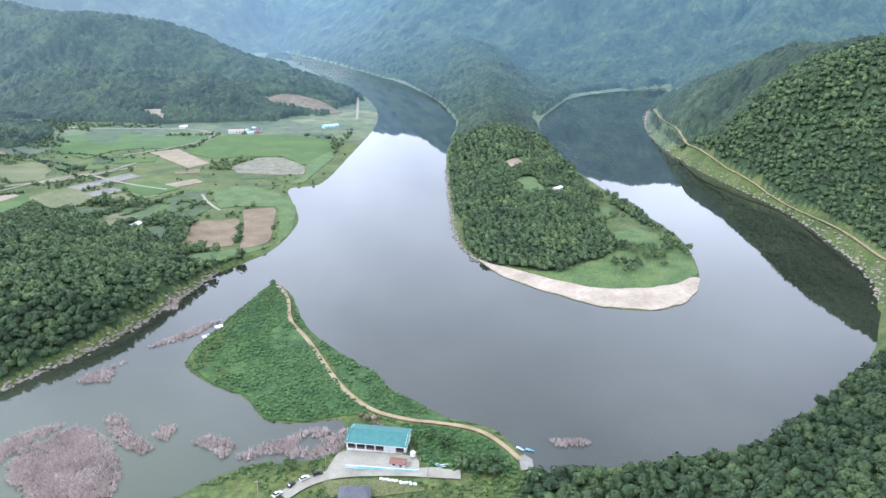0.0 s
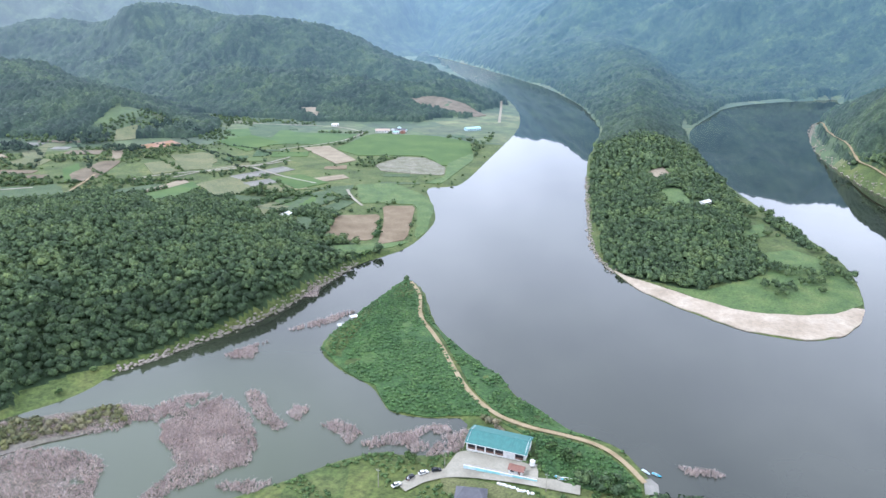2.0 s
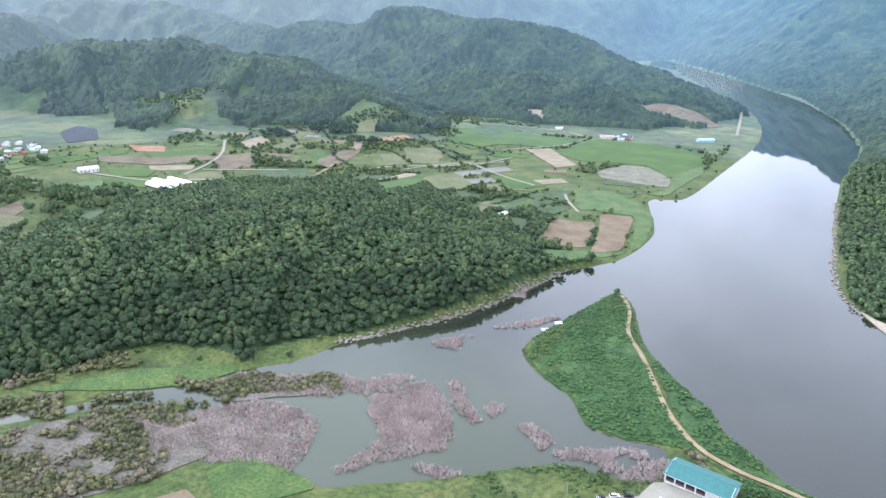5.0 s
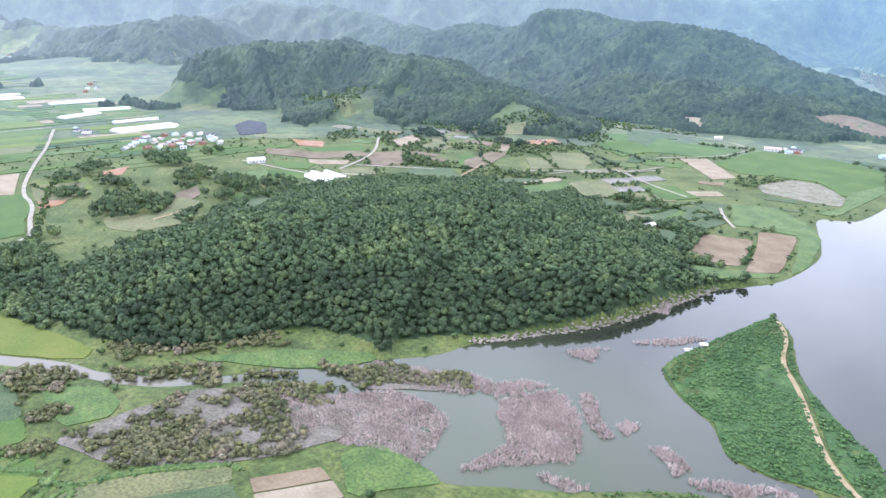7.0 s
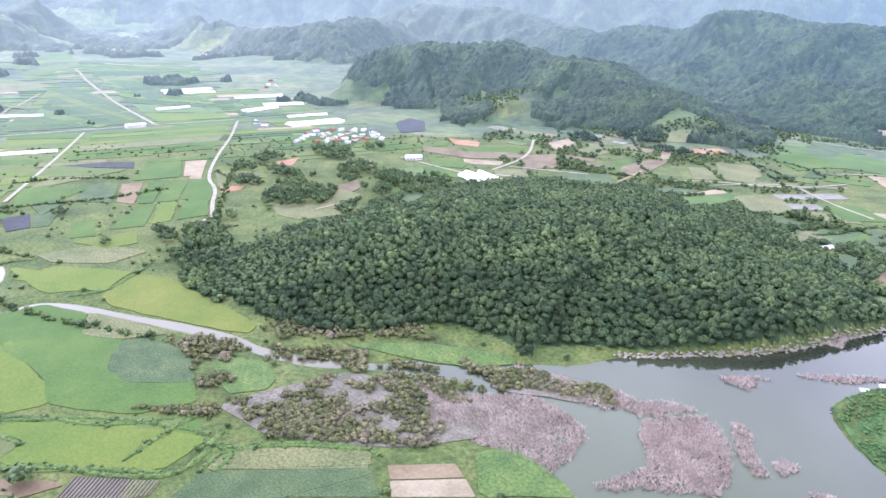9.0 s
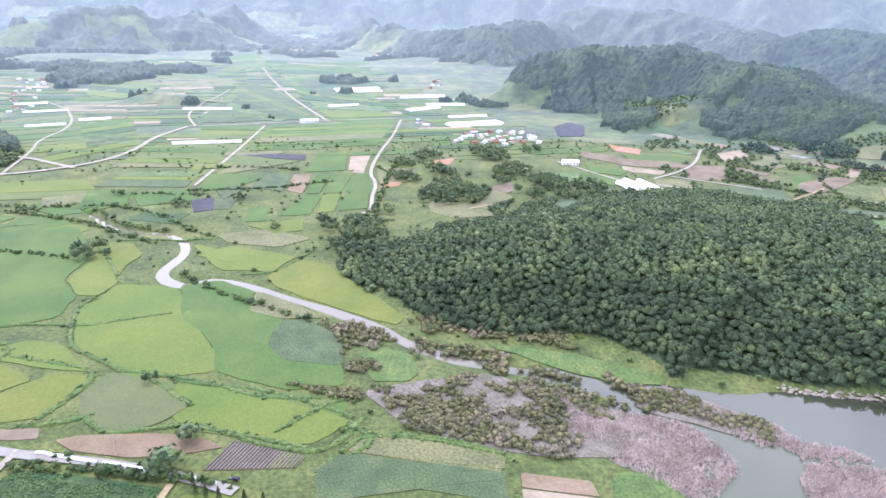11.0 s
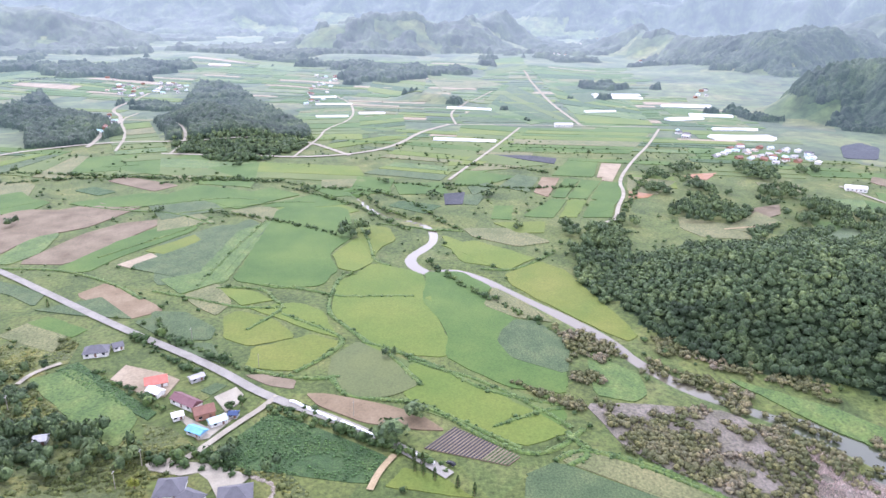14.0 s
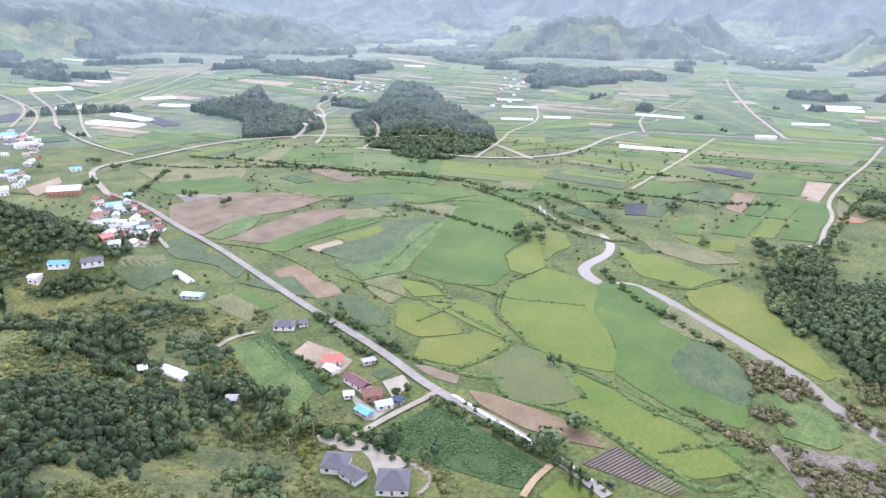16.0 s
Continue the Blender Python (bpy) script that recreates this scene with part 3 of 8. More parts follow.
FIELDS.append(('soil', [(-368, 1341), (-327, 1391), (-290, 1422), (-243, 1400), (-200, 1362), (-216, 1322), (-272, 1328), (-338, 1333)], 'bare logged slope'))
FIELDS.append(('tan', [(-548, 1231), (-506, 1240), (-508, 1218), (-491, 1207), (-490, 1182), (-514, 1193), (-538, 1218)], 'pale quarry scar'))
FIELDS.append(('lush', [(77, 726), (101, 741), (108, 688), (89, 669), (81, 689)], 'bright green clearing in the peninsula wood'))
FIELDS.append(('tan', [(71, 799), (90, 824), (98, 800), (77, 762)], 'pale bare clearing'))
FIELDS.append(('lush', [(144, 649), (173, 678), (166, 634), (141, 607)], 'grassy clearing in the peninsula wood'))
FIELDS.append(('mud', [(-305.8, 71.7), (-308.7, 100.1), (-304.5, 143.3), (-266.1, 170.2), (-244.3, 198.2), (-192.8, 197.6), (-218.6, 171.4), (-223.8, 143.3), (-245.1, 108.5), (-270.2, 83.4)], 'brown-grey marsh mud with dead weeds'))
FIELDS.append(('mud', [(-268.0, 216.7), (-249.7, 234.2), (-215.3, 255.5), (-201.9, 241.0), (-226.6, 221.5), (-250.3, 199.1)], 'brown-grey marsh mud with dead weeds'))
FIELDS.append(('sand', [(27, 513), (40, 500), (65, 481), (84, 466), (103, 454), (124, 449), (150, 453), (173, 462), (189, 477), (196, 478), (188, 458), (167, 428), (139, 416), (107, 423), (72, 450), (46, 476), (30, 507)], 'pale sand beach round the point'))
FIELDS.append(('spit', [(-119, 448), (-107, 430), (-97, 389), (-80, 364), (-62.5, 328.4), (-49.1, 303.8), (-34.7, 286.2), (-49.7, 284.2), (-65.5, 280.1), (-84.7, 280.4), (-92.5, 291.4), (-101.3, 302.7), (-122.6, 314.3), (-143, 335), (-144, 350), (-140, 363), (-130, 405), (-125, 439)], 'dense green creeper covering the spit'))
FIELDS.append(('spit', [(-104, 429), (-95, 404), (-84, 379), (-61, 353), (-44.8, 335.4), (-35.1, 327.5), (-27.5, 309.9), (-10.7, 297.1), (2.2, 283.8), (18.5, 279.3), (-1.4, 280.5), (-16.6, 283.6), (-33.3, 291.1), (-48.1, 308.9), (-60.0, 331.8), (-77, 367), (-94, 390)], 'dense green creeper along the dirt track'))
FIELDS.append(('spit', [(-30.8, 283.2), (-16.2, 276.7), (0.0, 275.1), (16.0, 270.4), (25.9, 261.1), (33.7, 249.1), (34.1, 241.1), (17.2, 241.0), (-4.6, 242.8), (-9.9, 255.1), (-11.8, 268.4), (-16.0, 273.9)], 'rank green weeds behind the shed'))
FIELDS.append(('lush', [(149, 536), (152, 580), (180, 600), (203, 570), (204, 520), (198, 486), (173, 462), (150, 453), (124, 449), (103, 454), (84, 467), (62, 485), (91, 482), (126, 509)], 'rough green grass on the point'))
BLOCKS.append(([(-1285, -1457), (-1284, -1260), (-1169, -1179), (-1147, -1304)], 4, 0))
BLOCKS.append(([(-1207, -1063), (-1504, -1057), (-1398, -961), (-1150, -967)], 5, 0))
BLOCKS.append(([(-1086, -1084), (-1156, -1053), (-1082, -923), (-1007, -944)], 4, 0))
BLOCKS.append(([(-828, -906), (-846, -866), (-778, -769), (-745, -799)], 3, 0))
BLOCKS.append(([(-761, -566), (-859, -524), (-851, -457), (-737, -427)], 4, 0))
BLOCKS.append(([(-835, -475), (-880, -360), (-791, -315), (-740, -410)], 4, 0))
BLOCKS.append(([(-876, -350), (-853, -245), (-764, -218), (-768, -291)], 4, 0))
BLOCKS.append(([(-2404, 134), (-2484, 244), (-2104, 226), (-1920, 85)], 4, 0))
BLOCKS.append(([(-1941, -211), (-1863, -70), (-1486, -64), (-1596, -196)], 5, 0))
BLOCKS.append(([(-1701, -1158), (-1865, -1093), (-1659, -956), (-1492, -1009)], 4, 0))
BLOCKS.append(([(-1733, 123), (-1733, 194), (-1197, 215), (-1196, 7)], 7, 0))
BLOCKS.append(([(-2011, 241), (-1591, 402), (-1194, 352), (-1202, 231)], 9, 0))
BLOCKS.append(([(-1147, 126), (-1141, 334), (-942, 248), (-950, 67)], 7, 1))
BLOCKS.append(([(-1009, -55), (-968, 50), (-860, 14), (-889, -92)], 4, 0))
BLOCKS.append(([(-1506, -301), (-1474, -222), (-1274, -181), (-1212, -252)], 7, 0))
BLOCKS.append(([(-1222, -171), (-1270, -89), (-1036, -65), (-926, -174)], 6, 0))
BLOCKS.append(([(-927, 54), (-867, 127), (-826, 48), (-779, 13)], 3, 0))
BLOCKS.append(([(-861, -69), (-841, 11), (-770, -10), (-799, -102)], 3, 0))
BLOCKS.append(([(-853, -367), (-843, -242), (-769, -228), (-765, -332)], 2, 0))
BLOCKS.append(([(-843, -238), (-835, -113), (-763, -92), (-764, -221)], 2, 0))
BLOCKS.append(([(-1439, 437), (-1344, 542), (-1163, 514), (-1238, 411)], 4, 0))
BLOCKS.append(([(-1792, 151), (-1282, 240), (-1182, 137), (-1363, 65)], 6, 0))
BLOCKS.append(([(-1184, 20), (-1145, 132), (-934, 72), (-962, 2)], 5, 1))
BLOCKS.append(([(-936, 2), (-910, 63), (-832, 29), (-810, -3)], 3, 0))
BLOCKS.append(([(-1287, -284), (-1330, -182), (-1011, -130), (-986, -241)], 8, 0))
BLOCKS.append(([(-1123, -575), (-1181, -529), (-892, -373), (-862, -429)], 7, 0))
BLOCKS.append(([(-2061, -96), (-1910, 57), (-1765, 132), (-1613, -21)], 4, 0))
BLOCKS.append(([(-1675, -1871), (-1829, -1402), (-1631, -1271), (-1551, -1750)], 4, 0))
BLOCKS.append(([(-1512, -1707), (-1618, -1427), (-1326, -1189), (-1212, -1376)], 5, 0))
BLOCKS.append(([(-1658, -1366), (-1830, -1244), (-1413, -1040), (-1265, -1105)], 4, 0))
BLOCKS.append(([(-1196, -1132), (-1388, -1084), (-1301, -944), (-950, -880)], 5, 0))
BLOCKS.append(([(-788, -744), (-867, -643), (-847, -600), (-732, -630)], 3, 0))
BLOCKS.append(([(-1845, -1063), (-1777, -882), (-1645, -849), (-1565, -999)], 3, 0))
BLOCKS.append(([(-1121, -1261), (-1201, -1210), (-1069, -1041), (-1001, -1090)], 3, 0))
BLOCKS.append(([(-2104, 226), (-2016, 371), (-1640, 459), (-1473, 281)], 7, 0))
BLOCKS.append(([(-1225, 238), (-1165, 352), (-972, 261), (-1043, 193)], 5, 1))
BLOCKS.append(([(-2226, -604), (-2164, -449), (-1884, -420), (-1934, -542)], 3, 0))
ROADS.append(('concrete', [(-907, -489), (-1084, -532), (-1167, -562), (-1241, -621), (-1387, -635), (-1472, -647)], 6, 'lane past the hamlet'))
ROADS.append(('concrete', [(-1076, -1225), (-1026, -1119), (-951, -1028), (-829, -930)], 5, 'farm lane'))
ROADS.append(('concrete', [(-983, -1059), (-1135, -1059), (-1331, -1100), (-1576, -1177), (-1812, -1241)], 6, 'farm road across the valley'))
ROADS.append(('concrete', [(-1136, -1218), (-1018, -1038), (-863, -877)], 5, 'farm lane'))
ROADS.append(('concrete', [(-863, -877), (-773, -739), (-731, -623)], 5, 'farm lane'))
ROADS.append(('concrete', [(-1102, -971), (-1294, -997), (-1495, -1027)], 4, 'farm track'))
ROADS.append(('concrete', [(-1168, 9), (-1303, -4), (-1425, 26), (-1644, 95)], 4, 'farm track'))
ROADS.append(('asphalt', [(-246.7, 5.0), (-263.0, -13.7), (-285.8, -48.2), (-305.0, -87.9), (-326.1, -114.2), (-346, -143), (-378, -196), (-428, -269), (-468, -328), (-495, -378), (-552, -466), (-567, -519)], 5.6, 'two-lane asphalt road with pale edges'))
ROADS.append(('concrete', [(-567, -519), (-650, -625), (-708, -602), (-801, -586), (-875, -553), (-949, -472), (-962, -403), (-950, -291), (-1001, -218), (-895, -132)], 7, 'valley road'))
ROADS.append(('concrete', [(-879, -377), (-879, -315), (-876, -224), (-887, -160), (-928, -103), (-993, -70), (-1082, -50), (-1166, -3)], 7, 'valley road'))
ROADS.append(('concrete', [(-2055, 208), (-1519, 208), (-1184, 223)], 6, 'straight farm road'))
ROADS.append(('concrete', [(-1166, 0), (-1172, 117), (-1177, 221), (-1175, 354)], 5, 'farm road'))
ROADS.append(('concrete', [(-1148, 116), (-943, 55), (-775, -0)], 4, 'farm track'))
ROADS.append(('concrete', [(-1157, 351), (-1015, 296), (-893, 240), (-783, 197), (-730, 193), (-680, 174), (-631, 161), (-622, 149)], 4, 'farm track'))
ROADS.append(('concrete', [(-874, -204), (-1017, -195), (-1091, -202), (-1210, -170), (-1407, -204), (-1522, -259)], 4, 'farm track'))
ROADS.append(('concrete', [(-882, -366), (-956, -374), (-1020, -398), (-1071, -433)], 4, 'farm track'))
ROADS.append(('concrete', [(-512, 670), (-492, 709), (-424, 762), (-385, 828)], 3.5, 'farm lane'))
ROADS.append(('concrete', [(-412, 775), (-359, 740), (-302, 715)], 3.5, 'farm lane'))
ROADS.append(('concrete', [(-643, 1030), (-607, 1015)], 3.5, 'farm lane'))
ROADS.append(('concrete', [(-627, 1105), (-565, 1100), (-482, 1120), (-415, 1121), (-363, 1076)], 4, 'farm road under the mountain'))
ROADS.append(('concrete', [(-363, 1076), (-370, 986), (-411, 926), (-431, 896)], 3, 'farm lane'))
ROADS.append(('concrete', [(-778, 451), (-707, 463), (-656, 476), (-624, 520), (-529, 504), (-528, 577)], 4, 'farm road'))
ROADS.append(('concrete', [(-662, 516), (-682, 569), (-717, 624), (-786, 690)], 4, 'farm road'))
ROADS.append(('concrete', [(-666, 546), (-613, 585), (-585, 607)], 4, 'farm road'))
ROADS.append(('concrete', [(-257, 696), (-242, 666), (-219, 635)], 3, 'farm track'))
ROADS.append(('track', [(-528, 577), (-553, 647), (-567, 682)], 3, 'dirt track'))
ROADS.append(('concrete', [(-221, 1732), (-190, 1498), (-164, 1270)], 5, 'riverside road'))
ROADS.append(('concrete', [(-473, 696), (-459, 736), (-435, 774), (-409, 789), (-395, 850)], 3, 'farm lane'))
ROADS.append(('track', [(-608, 255), (-619, 294), (-633, 316)], 3, 'dirt track'))
ROADS.append(('track', [(-117, 443), (-105, 425), (-97, 387), (-81, 366), (-62.5, 328.4), (-49.9, 304.9), (-33.4, 287.1), (-16.4, 280.1), (0.0, 278.5), (16.1, 274.4), (26.2, 265.6), (35.2, 251.4)], 2.6, 'pale dirt track with two wheel ruts'))
ROADS.append(('concrete', [(-63.5, 224.1), (-56.2, 233.5), (-43.1, 240.1), (-19.0, 240.6), (-2.1, 239.1), (8.7, 239.0)], 6, 'concrete road past the shed'))
ROADS.append(('track', [(425, 1415), (358, 1101), (345, 855), (354, 758), (358, 648), (353, 559), (342, 487)], 4, 'pale riverside track'))
ROADS.append(('concrete', [(-254, -108), (-261, -104), (-278, -96), (-297, -85), (-306, -83)], 3.4, 'lane beside the bean field'))
ROADS.append(('track', [(-236.4, -27.4), (-248.6, -24.8), (-260.0, -19.4)], 3, 'dirt path'))
ROADS.append(('concrete', [(-474, -388), (-441, -348), (-457, -366)], 3, 'lane'))
ROADS.append(('concrete', [(-333, -206), (-322, -215), (-310, -216)], 3, 'lane'))
ROADS.append(('concrete', [(-998, -930), (-1175, -1001), (-1406, -1051), (-1764, -1200), (-1867, -1279)], 5, 'farm road'))
ROADS.append(('concrete', [(-1048, -1153), (-960, -1009), (-845, -903), (-768, -853)], 4, 'farm road'))
ROADS.append(('concrete', [(-1138, -1149), (-1043, -1003), (-874, -839), (-805, -759)], 4, 'farm road'))
ROADS.append(('concrete', [(-1211, -554), (-1133, -552), (-999, -477), (-887, -441)], 4, 'farm road'))
REEDS, SHRUBS, BUNDS, GROVES = [], [], [], []
REEDS.append([(-77, 262), (-73, 266), (-63, 267), (-59, 261), (-59, 253), (-67, 250), (-73, 254)])
REEDS.append([(-58, 259), (-56, 265), (-49, 271), (-43, 274), (-42, 265), (-45, 257), (-49, 253), (-59, 251)])
REEDS.append([(-61, 274), (-55, 275), (-53, 269), (-59, 266)])
SHRUBS.append([(-46, 286), (-43, 287), (-28, 277), (-25, 272), (-32, 272), (-39, 276)])
REEDS.append([(-278, 167), (-258, 181), (-236, 212), (-219, 217), (-195, 212), (-183, 195), (-183, 180), (-196, 176), (-211, 165), (-228, 159), (-243, 154)])
REEDS.append([(-185, 251), (-173, 275), (-160, 265), (-143, 244), (-136, 227), (-146, 210), (-163, 189), (-167, 191), (-162, 215), (-169, 228), (-181, 232)])
REEDS.append([(-165, 282), (-156, 284), (-143, 271), (-131, 259), (-134, 252), (-147, 260)])
REEDS.append([(-135, 267), (-132, 275), (-123, 274), (-125, 262)])
REEDS.append([(-114, 265), (-107, 268), (-94, 259), (-98, 252)])
REEDS.append([(-93, 253), (-76, 267), (-58, 275), (-72, 256), (-87, 251)])
REEDS.append([(-138, 206), (-129, 216), (-115, 220), (-124, 208)])
REEDS.append([(-265, 226), (-236, 242), (-218, 255), (-199, 257), (-203, 237), (-219, 229), (-244, 219)])
REEDS.append([(-171, 352), (-155, 379), (-140, 395), (-154, 363)])
REEDS.append([(-195, 315), (-179, 339), (-179, 314), (-188, 310)])
REEDS.append([(-187, 406), (-182, 429), (-176, 406)])
REEDS.append([(-204, 244), (-195, 261), (-185, 263), (-190, 246)])
REEDS.append([(-188, 248), (-179, 258), (-169, 274), (-154, 265), (-138, 243), (-131, 224), (-168, 224), (-180, 234)])
REEDS.append([(-199, 258), (-191, 271), (-179, 274), (-184, 258), (-193, 249)])
REEDS.append([(51, 267), (68, 266), (73, 263), (57, 261)])
SHRUBS.append([(-293, 81), (-302, 113), (-303, 134), (-259, 168), (-240, 149), (-242, 127), (-251, 100), (-271, 84)])
SHRUBS.append([(-401, 76), (-375, 101), (-336, 119), (-337, 99), (-363, 81)])
SHRUBS.append([(-348, 72), (-337, 84), (-294, 79), (-305, 68)])
SHRUBS.append([(-287, 203), (-270, 221), (-249, 228), (-248, 219), (-271, 202)])
SHRUBS.append([(-358, 118), (-327, 154), (-284, 189), (-276, 187), (-314, 148), (-345, 117)])
SHRUBS.append([(-321, 144), (-281, 172), (-249, 202), (-246, 189), (-275, 155), (-305, 143)])
SHRUBS.append([(-304, 75), (-303, 98), (-297, 120), (-282, 132), (-266, 118), (-252, 123), (-238, 159), (-223, 146), (-249, 110), (-266, 90), (-287, 84)])
SHRUBS.append([(-298, 147), (-283, 159), (-256, 178), (-241, 188), (-248, 172), (-272, 150)])
SHRUBS.append([(-388, 125), (-365, 150), (-329, 202), (-309, 209), (-325, 184), (-368, 122)])
SHRUBS.append([(-406, 71), (-387, 78), (-352, 75), (-323, 75), (-327, 68), (-362, 71)])
SHRUBS.append([(-266, 207), (-261, 228), (-234, 236), (-217, 253), (-203, 242), (-228, 223), (-249, 202)])
SHRUBS.append([(-322, 40), (-313, 59), (-306, 76), (-296, 68), (-313, 46)])
BUNDS.append([(-444, -158), (-446, -126), (-424, -113), (-413, -103), (-379, -119)])
BUNDS.append([(-452, -128), (-444, -91), (-432, -71), (-438, -39), (-439, -21)])
BUNDS.append([(-479, -66), (-473, -77), (-447, -78), (-407, -76), (-385, -58), (-367, -44)])
BUNDS.append([(-403, -103), (-388, -81), (-371, -56), (-349, -65), (-330, -79)])
BUNDS.append([(-368, -47), (-352, -18), (-333, 6), (-319, 18), (-311, 34), (-304, 59)])
BUNDS.append([(-327, -59), (-306, -48), (-306, -30), (-301, -5), (-279, 15), (-270, 27), (-262, 42), (-270, 56), (-283, 67)])
BUNDS.append([(-319, -10), (-336, -20), (-353, -30)])
BUNDS.append([(-620, -256), (-645, -214), (-668, -170), (-673, -135)])
BUNDS.append([(-436, -200), (-423, -163), (-411, -134), (-413, -103)])
BUNDS.append([(-608, -64), (-591, 14)])
BUNDS.append([(-498, 28), (-494, 54), (-532, 86)])
BUNDS.append([(-284, 26), (-295, 44), (-302, 61)])
BUNDS.append([(-259, 50), (-269, 64), (-257, 95), (-237, 119), (-230, 121)])
BUNDS.append([(-333, -105), (-327, -92), (-323, -70), (-327, -54)])
BUNDS.append([(-446, -173), (-524, -173), (-607, -166)])
BUNDS.append([(-619, -87), (-553, -65), (-508, -57), (-501, -44)])
BUNDS.append([(-630, -313), (-656, -274), (-680, -225), (-673, -191)])
BUNDS.append([(-638, -357), (-626, -311), (-625, -261), (-591, -211)])
BUNDS.append([(-499, -269), (-541, -247), (-587, -222), (-614, -220)])
BUNDS.append([(-539, -630), (-542, -588)])
BUNDS.append([(-471, -327), (-472, -280), (-447, -232), (-421, -201)])
BUNDS.append([(-305, -19), (-291, 5), (-267, 37)])
BUNDS.append([(-269, 64), (-256, 91), (-236, 119)])
BUNDS.append([(-281, 59), (-264, 68), (-256, 56)])
BUNDS.append([(-347, -18), (-337, 0), (-325, 23), (-294, 54), (-284, 62)])
GROVES.append((-815, -817, 8, 5, 7))
GROVES.append((-792, -767, 8, 5, 7))
GROVES.append((-759, -495, 4, 4, 6))
GROVES.append((-560, -481, 6, 4, 6))
GROVES.append((-517, -453, 5, 4, 6))
GROVES.append((-587, -553, 10, 5, 7))
GROVES.append((-633, -671, 6, 4, 5))
GROVES.append((-731, -375, 4, 4, 5))
GROVES.append((-1209, 132, 8, 4, 5))
GROVES.append((-931, 189, 6, 4, 5))
GROVES.append((-279, -15, 17, 9, 7))
GROVES.append((-353, -30, 5, 3, 4))
GROVES.append((-749, 231, 24, 4, 5))
GROVES.append((-771, 279, 20, 5, 6))
GROVES.append((-661, 268, 37, 4, 6))
GROVES.append((-740, 296, 17, 4, 6))
GROVES.append((-650, 236, 30, 4, 6))
GROVES.append((-693, 331, 13, 4, 7))
GROVES.append((-745, 371, 29, 4, 6))
GROVES.append((-681, 385, 27, 4, 6))
GROVES.append((-644, 406, 30, 5, 7))
GROVES.append((-639, 341, 19, 5, 7))
GROVES.append((-601, 399, 12, 4, 6))
GROVES.append((-836, 381, 39, 5, 6))
GROVES.append((-847, 450, 16, 4, 6))
GROVES.append((-551, 127, 17, 5, 7))
GROVES.append((-620, 168, 14, 4, 6))
GROVES.append((-501, 116, 18, 5, 7))
GROVES.append((-333, 650, 14, 4, 6))
GROVES.append((-502, 1262, 12, 4, 6))
GROVES.append((-637, 623, 19, 5, 7))
GROVES.append((-634, 955, 39, 5, 7))
GROVES.append((-302, 641, 9, 3, 5))
GROVES.append((-307, 579, 8, 3, 5))
GROVES.append((-272, 807, 7, 4, 5))
GROVES.append((-629, 821, 31, 4, 5))
GROVES.append((-446, 799, 12, 4, 5))
GROVES.append((-755, 770, 28, 5, 6))
GROVES.append((-720, 854, 38, 5, 7))
GROVES.append((-592, 111, 16, 4, 6))
GROVES.append((-557, 130, 20, 5, 8))
GROVES.append((-530, 105, 12, 5, 7))
GROVES.append((-590, 132, 13, 5, 7))
GROVES.append((-808, 250, 18, 4, 5))
GROVES.append((-851, 294, 23, 5, 6))
GROVES.append((-686, 265, 29, 5, 7))
GROVES.append((-726, 349, 17, 5, 8))
GROVES.append((-674, 378, 30, 4, 7))
GROVES.append((-607, 373, 25, 4, 6))
GROVES.append((-710, 41, 9, 3, 4))
GROVES.append((-705, -18, 10, 3, 4))
GROVES.append((-598, 65, 8, 3, 4))
GROVES.append((-721, -152, 9, 3, 4))
GROVES.append((-822, -260, 9, 3, 4))
GROVES.append((-759, -74, 9, 3, 4))
GROVES.append((-443, -379, 18, 4, 7))
GROVES.append((-570, -384, 8, 4, 6))
GROVES.append((-587, -432, 9, 4, 6))
GROVES.append((-645, -481, 7, 4, 5))
GROVES.append((-677, -638, 11, 4, 5))
GROVES.append((-664, -589, 9, 4, 5))
GROVES.append((-621, -274, 8, 3, 4))
GROVES.append((-574, -79, 18, 5, 7))
GROVES.append((-322, -215, 7, 4, 6))
GROVES.append((-264, -229, 15, 4, 6))
GROVES.append((-269, -191, 14, 4, 6))
GROVES.append((-281, -295, 15, 5, 7))
GROVES.append((-279, -253, 16, 5, 7))
GROVES.append((-262, -265, 17, 5, 7))
GROVES.append((-254, -156, 18, 4, 6))
GROVES.append((-251, -136, 10, 4, 6))
GROVES.append((-228, -177, 12, 4, 6))
GROVES.append((-252, -90, 8, 4, 6))
GROVES.append((-246, -69, 7, 4, 6))
GROVES.append((79, 503, 18, 3, 4))
GROVES.append((145, 498, 12, 3, 4))
GROVES.append((171, 527, 15, 3, 4))
GROVES.append((196, 544, 15, 3, 4))
GROVES.append((151, 538, 10, 3, 4))
GROVES.append((120, 583, 16, 4, 6))
GROVES.append((169, 711, 19, 4, 6))
GROVES.append((12, 244, 9, 3, 4))
GROVES.append((22, 244, 8, 3, 4))
GROVES.append((5, 260, 5, 2.5, 3))
GROVES.append((36, 235, 6, 4, 6))
GROVES.append((172, 637, 9, 3, 4))
GROVES.append((156, 541, 5, 3, 4))
GROVES.append((170, 541, 6, 3, 4))
GROVES.append((190, 560, 6, 3, 4))
GROVES.append((201, 548, 7, 3, 4))
GROVES.append((201, 526, 5, 2.5, 3.5))
GROVES.append((138, 480, 4, 3, 4.5))
GROVES.append((146, 486, 5, 3, 4.5))
GROVES.append((165, 514, 6, 3, 4))
GROVES.append((173, 502, 5, 2.5, 3.5))
GROVES.append((80, 500, 7, 3.5, 5))
